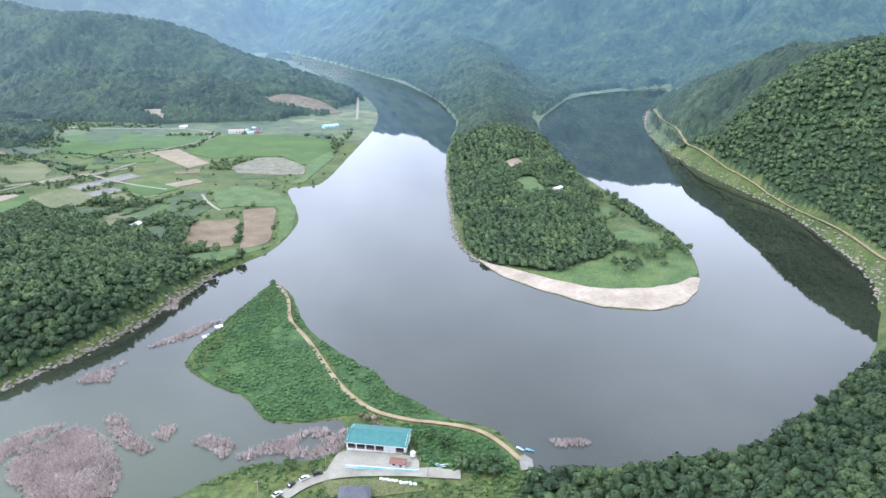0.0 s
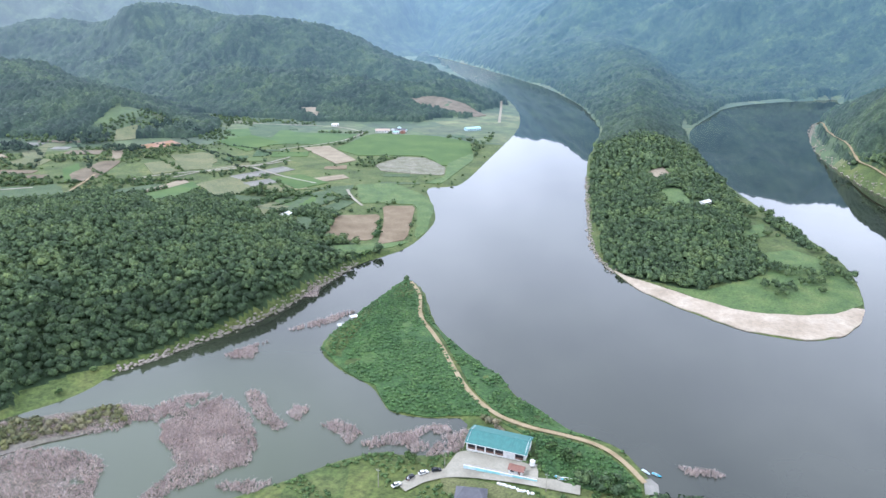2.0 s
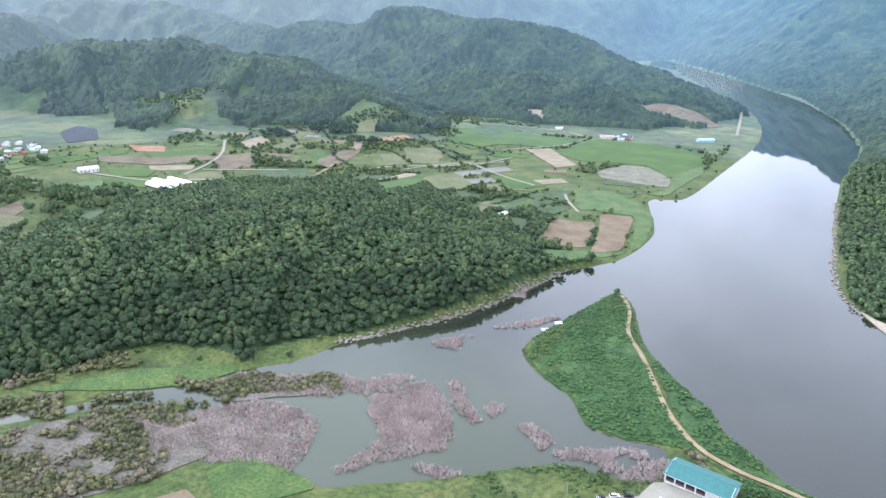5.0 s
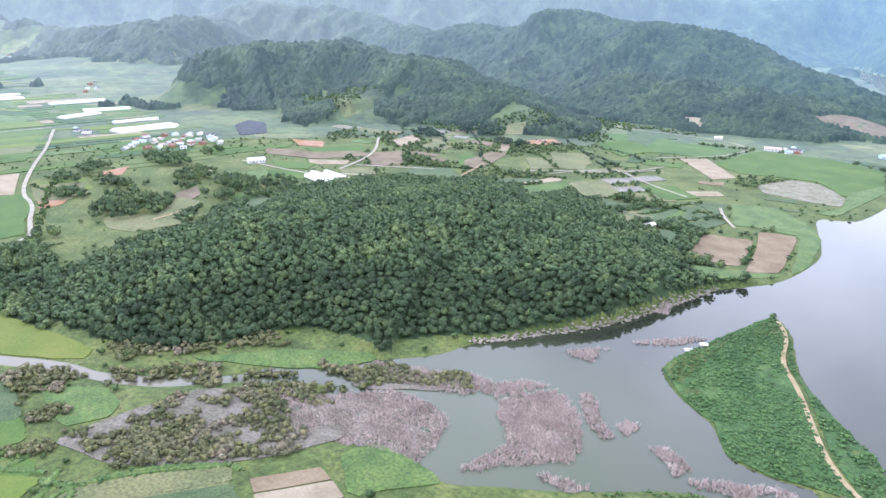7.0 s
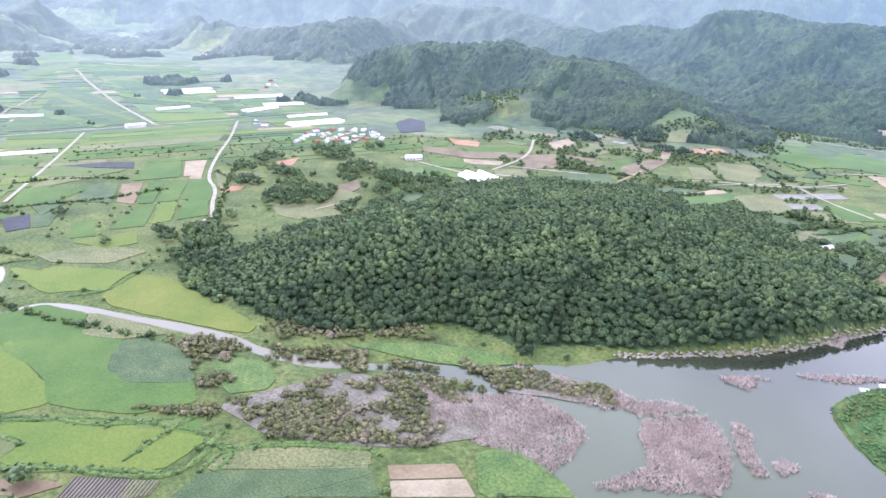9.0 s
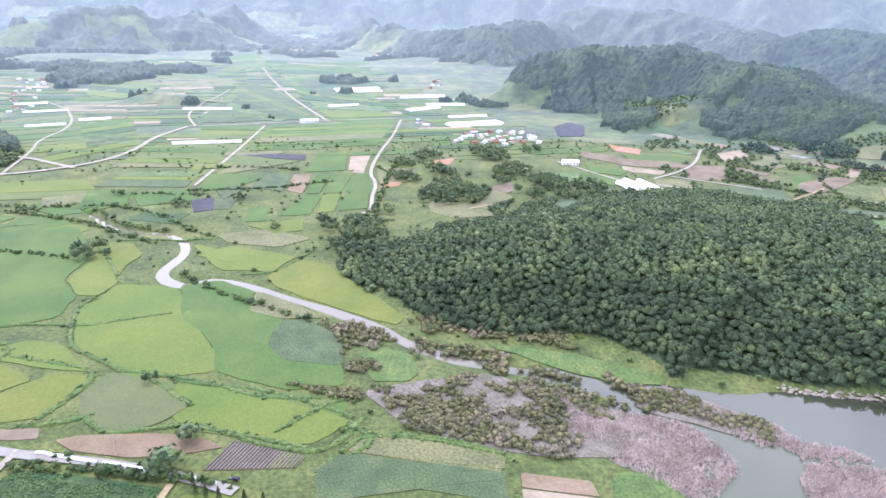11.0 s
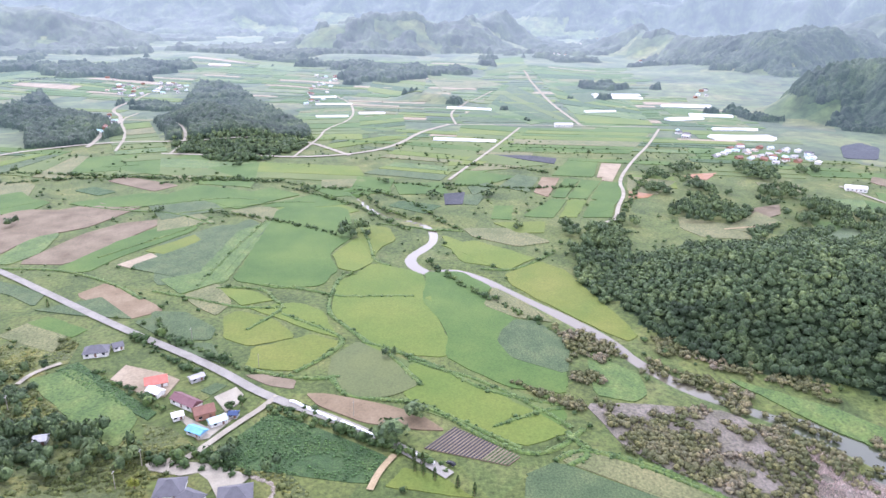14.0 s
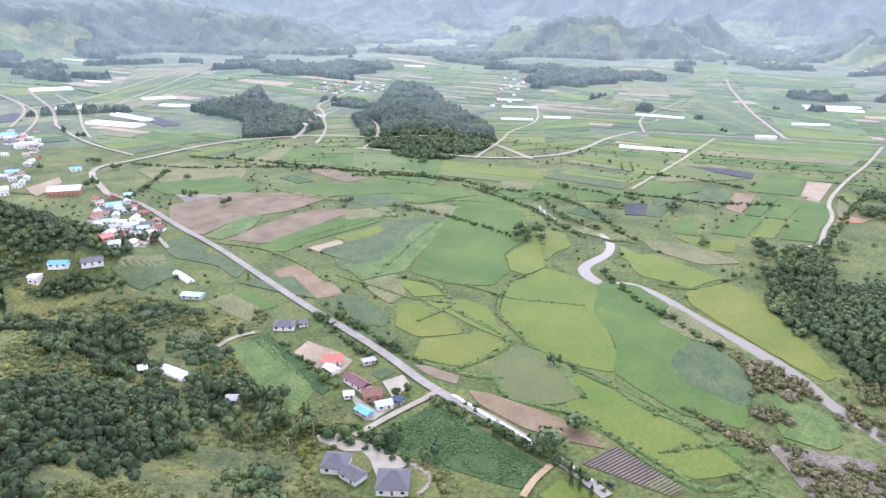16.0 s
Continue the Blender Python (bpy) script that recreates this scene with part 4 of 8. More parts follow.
GROVES.append((92, 488, 5, 3.5, 5))
GROVES.append((149, 647, 10, 3, 5))
GROVES.append((196, 600, 8, 2.5, 3.5))
GROVES.append((201, 577, 7, 2.5, 3.5))
HOUSES, CLUSTERS, TUNNELS, YARDS, YARD_KIND, HEDGES = [], [], [], [], [], []
HOUSES.append((-232.0, -106.1, 100, 10.8, 11, 3.0, 3.2, 'white', 'slate', 'hip'))
HOUSES.append((-227.2, -96.4, 67, 9.3, 7, 2.6, 2.2, 'white', 'slate', 'hip'))
HOUSES.append((-227.6, -78.9, 105, 12.8, 13, 3.2, 4.0, 'white', 'slate', 'hip'))
HOUSES.append((-296.0, -124.0, 60, 15.5, 6.4, 2.8, 1.8, 'white', 'purple', 'gable'))
HOUSES.append((-286.5, -112.0, 121, 9.0, 6.8, 3.6, 2.2, 'brick', 'rust', 'gable'))
HOUSES.append((-280.6, -103.6, 128, 7.6, 4.8, 2.6, 1.2, 'white', 'ice', 'gable'))
HOUSES.append((-272.0, -110.2, 65, 8.6, 4.6, 2.4, 1.0, 'grey', 'blue', 'gable'))
HOUSES.append((-284.0, -123.6, 120, 4.7, 4.2, 2.4, 0.9, 'white', 'white', 'gable'))
HOUSES.append((-286.8, -98.0, 91, 4.0, 3.6, 2.2, 0.8, 'grey', 'solar', 'gable'))
HOUSES.append((-313.9, -146.3, 115, 10.3, 8, 2.8, 2.2, 'white', 'red', 'gable'))
HOUSES.append((-304.6, -142.7, 63, 7.7, 5, 2.5, 1.2, 'white', 'white', 'gable'))
HOUSES.append((-319.5, -127.5, 132, 7.0, 4, 2.4, 0.9, 'grey', 'grey', 'gable'))
HOUSES.append((-345.2, -192.9, 108, 12.5, 9, 2.8, 2.6, 'white', 'slate', 'hip'))
HOUSES.append((-352.1, -184.3, 127, 5.1, 6, 2.4, 1.4, 'white', 'slate', 'gable'))
HOUSES.append((-262.7, -175.9, 105, 5.0, 5, 2.4, 1.2, 'grey', 'grey', 'gable'))
HOUSES.append((-266.7, -230.7, 135, 4.1, 6, 3.0, 0.6, 'white', 'white', 'gable'))
HOUSES.append((-336.1, -370.3, 107, 6.4, 7, 4.5, 0.6, 'white', 'white', 'gable'))
HOUSES.append((-364.2, -349.6, 133, 13.4, 8, 2.8, 2.2, 'white', 'slate', 'gable'))
HOUSES.append((-350.4, -364.1, 115, 12.1, 6, 2.6, 1.6, 'white', 'blue', 'gable'))
HOUSES.append((-366.7, -273.1, 100, 13.7, 7, 2.6, 1.2, 'grey', 'mint', 'gable'))
HOUSES.append((-555.4, -561.7, 127, 29.7, 22, 5.5, 3.0, 'brick', 'white', 'gable'))
HOUSES.append((-534.5, -618.8, 141, 8.3, 18, 6.0, 1.5, 'white', 'white', 'gable'))
HOUSES.append((-530.3, -479.3, 143, 14.2, 10, 4.0, 1.5, 'white', 'blue', 'gable'))
HOUSES.append((-482.0, -419.5, 144, 11.2, 9, 4.0, 1.0, 'ice', 'ice', 'gable'))
HOUSES.append((-500.7, -470.3, 145, 12.1, 9, 3.0, 1.8, 'white', 'rust', 'gable'))
HOUSES.append((-391.8, -361.8, 164, 9.4, 8, 2.8, 1.8, 'brick', 'red', 'gable'))
HOUSES.append((-465.2, -409.9, 86, 15.3, 8, 2.8, 1.6, 'grey', 'grey', 'gable'))
HOUSES.append((-464.2, -392.9, 137, 16.4, 9, 3.0, 1.4, 'white', 'grey', 'gable'))
HOUSES.append((-602.7, -681.3, 134, 13.8, 12, 4.0, 1.4, 'white', 'blue', 'gable'))
HOUSES.append((-640.4, -628.9, 138, 11.8, 8, 3.0, 1.5, 'white', 'blue', 'gable'))
HOUSES.append((-724.1, -789.4, 152, 27.2, 14, 6.0, 1.0, 'white', 'white', 'gable'))
HOUSES.append((-769.2, -867.7, 111, 19.2, 14, 5.0, 2.0, 'white', 'blue', 'gable'))
HOUSES.append((-1169.9, 192.0, 97, 30.0, 12, 5, 1, 'white', 'white', 'gable'))
HOUSES.append((-338.7, 1096.4, 19, 23.7, 12, 3.2, 2.4, 'white', 'tan', 'gable'))
HOUSES.append((-312.0, 1112.2, 5, 20.0, 9, 3, 2, 'white', 'slate', 'gable'))
HOUSES.append((-196.5, 1164.0, 36, 26.8, 12, 3.5, 2, 'ice', 'mint', 'gable'))
HOUSES.append((-761.5, 460.1, 70, 21.3, 12, 4, 2, 'white', 'white', 'gable'))
HOUSES.append((-264.1, 551.9, 79, 9.8, 6, 2.6, 1.2, 'white', 'white', 'gable'))
HOUSES.append((-438.9, 1137.4, 52, 11.1, 7, 3, 1.2, 'white', 'white', 'gable'))
HOUSES.append((121.6, 703.4, 49, 12.6, 6, 2.8, 1.2, 'white', 'white', 'gable'))
HOUSES.append((-438.9, 1132.5, 8, 9.1, 6, 3, 1.2, 'white', 'white', 'gable'))
CLUSTERS.append(([(-554, -522), (-577, -493), (-483, -386), (-394, -358)], 24))
CLUSTERS.append(([(-791, -910), (-839, -880), (-730, -764), (-688, -795)], 10))
CLUSTERS.append(([(-616, -715), (-638, -701), (-559, -607), (-548, -639)], 8))
CLUSTERS.append(([(-1048, -568), (-1126, -553), (-1002, -496), (-977, -527)], 10))
CLUSTERS.append(([(-1650, -839), (-1629, -623), (-1519, -567), (-1403, -643), (-1459, -737)], 20))
CLUSTERS.append(([(-917, 356), (-888, 412), (-896, 490), (-974, 512), (-1022, 416)], 34))
CLUSTERS.append(([(-1086, 360), (-1078, 376), (-1140, 394), (-1148, 377)], 4))
CLUSTERS.append(([(-378, -367), (-477, -393), (-534, -457), (-510, -495)], 14))
CLUSTERS.append(([(-385, -353), (-455, -373), (-473, -390), (-390, -364)], 7))
CLUSTERS.append(([(-616, -715), (-642, -692), (-785, -809), (-775, -892)], 10))
CLUSTERS.append(([(-1377, -292), (-1415, -253), (-1833, -302), (-1828, -369)], 22))
CLUSTERS.append(([(-1519, -632), (-1507, -576), (-1604, -611), (-1618, -671)], 8))
CLUSTERS.append(([(-2410, 279), (-2573, 467), (-3266, 618), (-2962, 390)], 26))
CLUSTERS.append(([(-3647, 674), (-2793, 667), (-3705, 852), (-3715, 701)], 8))
CLUSTERS.append(([(-972, -516), (-991, -489), (-1211, -601), (-1127, -591)], 11))
CLUSTERS.append(([(-1438, -698), (-1490, -608), (-1605, -669), (-1571, -761)], 14))
CLUSTERS.append(([(-1570, 548), (-1595, 592), (-1693, 618), (-1686, 590)], 5))
CLUSTERS.append(([(-2314, 635), (-2306, 752), (-2390, 737), (-2552, 655)], 6))
CLUSTERS.append(([(-320, 1084), (-291, 1098), (-311, 1155), (-336, 1141)], 5))
CLUSTERS.append(([(-2482, 284), (-2758, 606), (-2811, 686), (-3668, 682)], 14))
TUNNELS.append(((-1295, -1421), (-1291, -1229), 9, 1))
TUNNELS.append(((-1295, -1223), (-1298, -1158), 9, 1))
TUNNELS.append(((-1512, -1707), (-1543, -1637), 9, 2))
TUNNELS.append(((-1723, -1702), (-1696, -1594), 9, 1))
TUNNELS.append(((-1127, -1200), (-1192, -1156), 9, 3))
TUNNELS.append(((-996, -1013), (-1027, -967), 9, 3))
TUNNELS.append(((-1001, -924), (-934, -744), 9, 2))
TUNNELS.append(((-897, -855), (-893, -757), 9, 3))
TUNNELS.append(((-1163, -960), (-1211, -917), 9, 2))
TUNNELS.append(((-1110, -881), (-1120, -826), 9, 2))
TUNNELS.append(((-1961, -687), (-1957, -625), 8, 1))
TUNNELS.append(((-1550, 320), (-1545, 425), 9, 2))
TUNNELS.append(((-272, -230), (-267, -208), 8, 1))
TUNNELS.append(((-398, -313), (-386, -292), 6, 1))
TUNNELS.append(((-1362, -9), (-1343, 77), 9, 1))
TUNNELS.append(((-1019, -25), (-1010, 68), 9, 1))
TUNNELS.append(((-1586, 323), (-1598, 435), 9, 2))
TUNNELS.append(((-1336, 260), (-1349, 322), 9, 1))
TUNNELS.append(((-1474, -301), (-1490, -249), 8, 1))
TUNNELS.append(((-1369, -270), (-1382, -200), 8, 1))
TUNNELS.append(((-1211, -239), (-1223, -183), 8, 1))
TUNNELS.append(((-1260, -169), (-1272, -122), 8, 1))
TUNNELS.append(((-1431, 435), (-1446, 542), 9, 1))
TUNNELS.append(((-1246, 397), (-1272, 467), 9, 2))
TUNNELS.append(((-1061, 412), (-1075, 512), 9, 3))
TUNNELS.append(((-1157, 442), (-1157, 517), 9, 1))
TUNNELS.append(((-654, 457), (-578, 449), 9, 1))
TUNNELS.append(((-664, 472), (-594, 471), 9, 1))
TUNNELS.append(((-658, 488), (-595, 482), 8, 1))
TUNNELS.append(((-1069, 413), (-1064, 503), 9, 3))
TUNNELS.append(((-1307, 451), (-1293, 528), 9, 2))
TUNNELS.append(((-1432, 434), (-1419, 529), 9, 1))
YARDS.append([(-45.8, 254.6), (-41.9, 255.9), (-9.3, 251.7), (-9.0, 242.7), (-40.6, 241.6), (-45.2, 238.5), (-48.9, 240.4)])
YARD_KIND.append('concrete')
YARDS.append([(-9.0, 242.7), (-1.0, 243.7), (8.7, 239.0), (-8.0, 236.6)])
YARD_KIND.append('concrete')
YARDS.append([(-249.1, -123.9), (-253.8, -114.9), (-251.4, -112.4), (-251.0, -100.0), (-247.3, -85.2), (-242.6, -77.9), (-235.3, -80.8), (-234.6, -86.6), (-225.2, -83.9), (-240.2, -94.2), (-244.5, -99.9), (-242.2, -106.9), (-245.2, -120.6)])
YARD_KIND.append('concrete')
YARDS.append([(-303, -113), (-313, -105), (-306, -99), (-298, -99), (-290, -103), (-294, -106)])
YARD_KIND.append('concrete')
YARDS.append([(-325.6, -147.9), (-332.7, -170.9), (-317.5, -172.0), (-302.3, -147.1), (-302.3, -137.2), (-318.9, -136.4)])
YARD_KIND.append('sandlot')
YARDS.append([(-290.2, -127.9), (-267.1, -108.0), (-268.5, -103.8), (-288.1, -96.6), (-289.6, -103.8), (-277.4, -107.9), (-282.7, -116.1)])
YARD_KIND.append('concrete')
YARDS.append([(-556.6, -614.9), (-607.6, -620.8), (-588.5, -598.3), (-534.1, -576.8)])
YARD_KIND.append('sandlot')
YARDS.append([(34.9, 253.5), (37.7, 255.9), (40.8, 252.3), (40.8, 244.3), (34.9, 243.6)])
YARD_KIND.append('grey')
SCRUBS = []
SCRUBS.append([(-328, -389), (-355, -357), (-369, -334), (-356, -283), (-347, -239), (-324, -209), (-304, -182), (-262, -131), (-255, -110), (-245, -100), (-241, -109), (-238, -119), (-218, -108), (-217, -88), (-133, -164)])
SCRUBS.append([(-269, -110), (-261, -90), (-245, -61), (-230, -48), (-227, -59), (-240, -65), (-245, -79), (-252, -98)])
SCRUBS.append([(-382, -249), (-357, -209), (-334, -203), (-321, -218), (-343, -252)])
SCRUBS.append([(-278, -137), (-276, -123), (-258, -102), (-251, -102), (-255, -128)])
SCRUBS.append([(-342, -401), (-363, -367), (-382, -348), (-383, -331), (-352, -355), (-331, -392)])
WOODS = []
WOODS.append([(-156, -192), (-158, -182), (-137, -157), (-133, -164)])
WOODS.append([(190, 1360), (256, 1572), (324, 1776), (478, 1933), (648, 1924), (613, 2084), (358, 2067), (190, 1629)])
WOODS.append([(-665, 3311), (-304, 2531), (-115, 2067), (10, 1504), (-27, 1847), (-295, 2637)])
WOODS.append([(40, 240), (56, 254), (76, 254), (97, 257), (134, 260), (198, 294), (249, 338), (160, 200), (29, 226), (36, 234)])
WOODS.append([(-614, 133), (-618, 159), (-555, 157), (-453, 129), (-428, 107), (-473, 95)])
WOODS.append([(-648, 268), (-683, 307), (-631, 318), (-570, 269)])
WOODS.append([(10, 842), (21, 535), (38, 501), (60, 494), (76, 483), (91, 481), (100, 497), (125, 508), (144, 532), (149, 576), (132, 593), (122, 628), (150, 668), (157, 731), (150, 785), (130, 881), (128, 993), (37, 1000)])
WOODS.append([(-183, -221), (-204, -229), (-219, -216), (-215, -187), (-199, -168), (-171, -157), (-166, -168), (-160, -177), (-140, -163), (-133, -163), (-150, -200)])
WOODS.append([(-239, -213), (-257, -217), (-252, -199), (-237, -192), (-227, -197)])
WOODS.append([(-310, -329), (-301, -287), (-275, -256), (-252, -262), (-248, -276)])
WOODS.append([(192, 732), (202, 674), (204, 621), (190, 609), (176, 690)])
WOODS.append([(-192, -233), (-226, -235), (-241, -210), (-210, -163), (-170, -160), (-161, -183), (-142, -175)])
WOODS.append([(-262, -202), (-276, -189), (-251, -166), (-238, -178)])
WOODS.append([(-294, -293), (-325, -306), (-306, -260), (-264, -229), (-244, -237)])
WOODS.append([(-1067, -420), (-1086, -377), (-1378, -383), (-1098, -228), (-945, -191), (-891, -234), (-884, -298), (-965, -356)])
WOODS.append([(-1071, -756), (-1407, -841), (-1093, -608), (-997, -495), (-939, -495), (-887, -560), (-1036, -653)])
WOODS.append([(-1108, -464), (-1641, -597), (-1577, -488), (-1048, -229), (-858, -231), (-823, -297), (-895, -366)])
MULCH = [(-265.2, -6.7), (-282.2, 6.6), (-261.2, 35.7), (-254.7, 30.0)]
SPOT = {
    'shed_a': (-42.0, 256.8),
    'shed_b': (-15.4, 253.3),
    'wall_a': (-40.8, 242.8),
    'wall_b': (-9.1, 240.0),
    'hut_a': (-21.3, 245.4),
    'hut_b': (-15.1, 244.4),
    'tank': (-12.0, 250.0),
    'car0': (-62.1, 229.4),
    'car0b': (-60.7, 232.3),
    'car1': (-58.0, 234.2),
    'car1b': (-55.5, 236.1),
    'car2': (-53.0, 237.7),
    'car2b': (-50.6, 238.9),
    'car3': (-66.6, 223.7),
    'car3b': (-64.8, 225.8),
    'boat0': (34.8, 261.7),
    'boat0b': (38.0, 258.8),
    'boat1': (39.2, 260.1),
    'boat1b': (42.4, 258.5),
    'boat2': (-2.2, 245.3),
    'boat2b': (1.7, 243.5),
    'boat3': (-0.7, 243.8),
    'boat3b': (5.1, 244.9),
    'pole0': (-49.0, 242.4),
    'pole1': (-5.1, 235.2),
    'pole2': (-72.9, 223.1),
    'pole3': (-247.5, -124.5),
    'pole4': (-233.0, -128.8),
    'pole5': (-286.1, -205.4),
    'pole6': (-333.1, -98.7),
    'pole7': (-363.5, -146.2),
    'pole8': (-289.6, -41.3),
    'bale_a': (-300.8, -73.8),
    'bale_b': (-285.0, -49.5),
    'bale_c': (-283.6, -46.1),
    'bale_d': (-269.0, -22.8),
    'bale_e': (-263.2, -14.9),
    'bale_f': (-254.2, -1.7),
    'bag_a': (-25.3, 235.4),
    'bag_b': (-9.5, 231.5),
    'pav_a': (-40.3, 226.1),
    'pav_b': (-28.2, 227.1),
    'rock_a': (-241.4, 284.6),
    'rock_b': (-233.0, 298.2),
    'rock_c': (-220.7, 322.1),
    'rock_d': (-202.5, 358.5),
    'rock_e': (-197.3, 377.6),
    'stone_a': (-242.9, -76.9),
    'stone_b': (-237.8, -64.8),
    'stone_c': (-225.6, -67.2),
    'truck': (-253.0, 6.6),
    'truckb': (-254.8, 4.2),
    'ftank_a': (-142.2, 366.2),
    'ftank_b': (-135.3, 370.1),
    'cfr0': (-249.4, -9.8),
    'cfr1': (-246.7, -6.1),
    'cfr2': (-243.8, -1.3),
    'cfr3': (-239.6, 8.1),
    'cfr4': (-235.1, 14.9),
    'cfr5': (-256.1, -10.6),
    'cfr6': (-254.2, -6.9),
    'cfr7': (-404.7, -254.5),
}
HEDGES.append([(-295.5, -80), (-287.6, -65), (-280, -49.5), (-272, -35), (-266, -21.5)])
HEDGES.append([(-294.5, -80.5), (-286.6, -65.5), (-279, -50), (-271, -35.5), (-265, -22)])
HEDGES.append([(-261, -110), (-256, -103), (-252, -96), (-247, -86), (-243, -79)])
HEDGES.append([(-748, -551), (-758, -488), (-757, -408), (-751, -328), (-746, -269), (-754, -214)])
HEDGES.append([(-731, -181), (-692, -125), (-667, -91), (-625, -64), (-591, -35)])
HEDGES.append([(-758, -62), (-742, -15), (-735, 11)])
HEDGES.append([(-851, 9), (-853, 66), (-820, 123)])
HEDGES.append([(-1198, -1360), (-1201, -1210), (-1180, -1075)])
HEDGES.append([(-1444, -984), (-1604, -925), (-1716, -852)])
HEDGES.append([(-621, 873), (-554, 867), (-483, 837), (-428, 796)])
HEDGES.append([(-591, 705), (-494, 645), (-461, 670)])
HEDGES.append([(-392, 595), (-361, 640), (-340, 663)])
HEDGES.append([(-294, 520), (-331, 634), (-305, 660)])
HEDGES.append([(-790, 877), (-692, 820), (-591, 705)])
HEDGES.append([(-810, 817), (-711, 769), (-652, 682)])
HEDGES.append([(-695, 928), (-654, 909), (-597, 923)])
HEDGES.append([(-258, 673), (-269, 652), (-293, 663)])
HEDGES.append([(-523, 899), (-473, 898), (-426, 857)])
HEDGES.append([(-633, 613), (-583, 622), (-555, 649)])
HEDGES.append([(-732, -140), (-729, -89), (-708, -58), (-667, -28), (-620, -6), (-591, 14)])
HEDGES.append([(-760, -265), (-754, -190), (-721, -139)])
HEDGES.append([(-744, -114), (-692, -79), (-652, -65), (-625, -27)])
HEDGES.append([(-510, -12), (-465, 10), (-430, 39), (-386, 71)])
HEDGES.append([(-755, -6), (-741, 80), (-755, 147)])
HEDGES.append([(-612, 157), (-739, 206), (-841, 251)])
HEDGES.append([(-281, -49), (-271, -32), (-262, -15), (-250, 4)])
HEDGES.append([(-292, -81), (-295, -65), (-289, -53)])
HEDGES.append([(-693, -597), (-693, -509), (-740, -429), (-754, -345), (-756, -258), (-748, -200)])
HEDGES.append([(-577, -493), (-610, -504), (-679, -530)])
HEDGES.append([(-599, 921), (-466, 803), (-415, 759)])
HEDGES.append([(-535, 659), (-473, 682), (-444, 688)])
HEDGES.append([(-293, 586), (-293, 673), (-281, 703)])
HEDGES.append([(-263, 562), (-227, 577)])
HEDGES.append([(-184, 592), (-176, 538)])
HEDGES.append([(-181, 471), (-165, 496)])
HEDGES.append([(-337, 697), (-289, 639)])
HEDGES.append([(-612, 476), (-499, 460), (-517, 556)])
HEDGES.append([(-636, 587), (-594, 649)])
HEDGES.append([(-604, 782), (-549, 789), (-483, 729)])
HEDGES.append([(-807, 216), (-742, 223), (-735, 247)])
HEDGES.append([(-253, -152), (-252, -125), (-249, -86)])
HEDGES.append([(-289, -131), (-301, -150), (-325, -183)])
HEDGES.append([(-324, -120), (-330, -136), (-366, -182)])
HEDGES.append([(-627, -225), (-614, -174), (-591, -129), (-568, -96)])
HEDGES.append([(-857, 256), (-786, 289), (-692, 292)])
HEDGES.append([(-567, 126), (-592, 142), (-594, 172)])
HEDGES.append([(-728, -317), (-740, -290), (-753, -257)])
HEDGES.append([(-384, -180), (-361, -154), (-342, -123), (-328, -100)])


# ---------------------------------------------------------------- materials
def mat(name, rough=0.9):
    m = bpy.data.materials.new(name)
    m.use_nodes = True
    b = m.node_tree.nodes["Principled BSDF"]
    b.inputs["Roughness"].default_value = rough
    b.inputs["Specular IOR Level"].default_value = 0.25
    return m, m.node_tree.nodes, m.node_tree.links, b


def place(nodes, links, scale=(1, 1, 1)):
    g = nodes.new("ShaderNodeNewGeometry")
    mp = nodes.new("ShaderNodeMapping")
    mp.inputs["Scale"].default_value = scale
    links.new(g.outputs["Position"], mp.inputs["Vector"])
    return mp.outputs[0]


def grain(nodes, links, vec, size, detail=4.0, rough=0.6):
    n = nodes.new("ShaderNodeTexNoise")
    n.inputs["Scale"].default_value = 1.0 / size
    n.inputs["Detail"].default_value = detail
    n.inputs["Roughness"].default_value = rough
    links.new(vec, n.inputs["Vector"])
    return n.outputs["Fac"]


def ramp(nodes, links, fac, stops):
    r = nodes.new("ShaderNodeValToRGB")
    while len(r.color_ramp.elements) < len(stops):
        r.color_ramp.elements.new(0.5)
    for e, (p, c) in zip(r.color_ramp.elements, stops):
        e.position, e.color = p, (*c, 1)
    links.new(fac, r.inputs[0])
    return r.outputs[0]


def blend(nodes, links, a, b, fac, mode="MIX"):
    x = nodes.new("ShaderNodeMix")
    x.data_type, x.blend_type = "RGBA", mode
    for sock, v in ((x.inputs[6], a), (x.inputs[7], b), (x.inputs[0], fac)):
        if isinstance(v, (int, float)):
            sock.default_value = v
        elif isinstance(v, tuple):
            sock.default_value = (*v, 1)
        else:
            links.new(v, sock)
    return x.outputs[2]


def bump(nodes, links, b, fac, depth, strength=1.0):
    n = nodes.new("ShaderNodeBump")
    n.inputs["Distance"].default_value = depth
    n.inputs["Strength"].default_value = strength
    links.new(fac, n.inputs["Height"])
    links.new(n.outputs[0], b.inputs["Normal"])


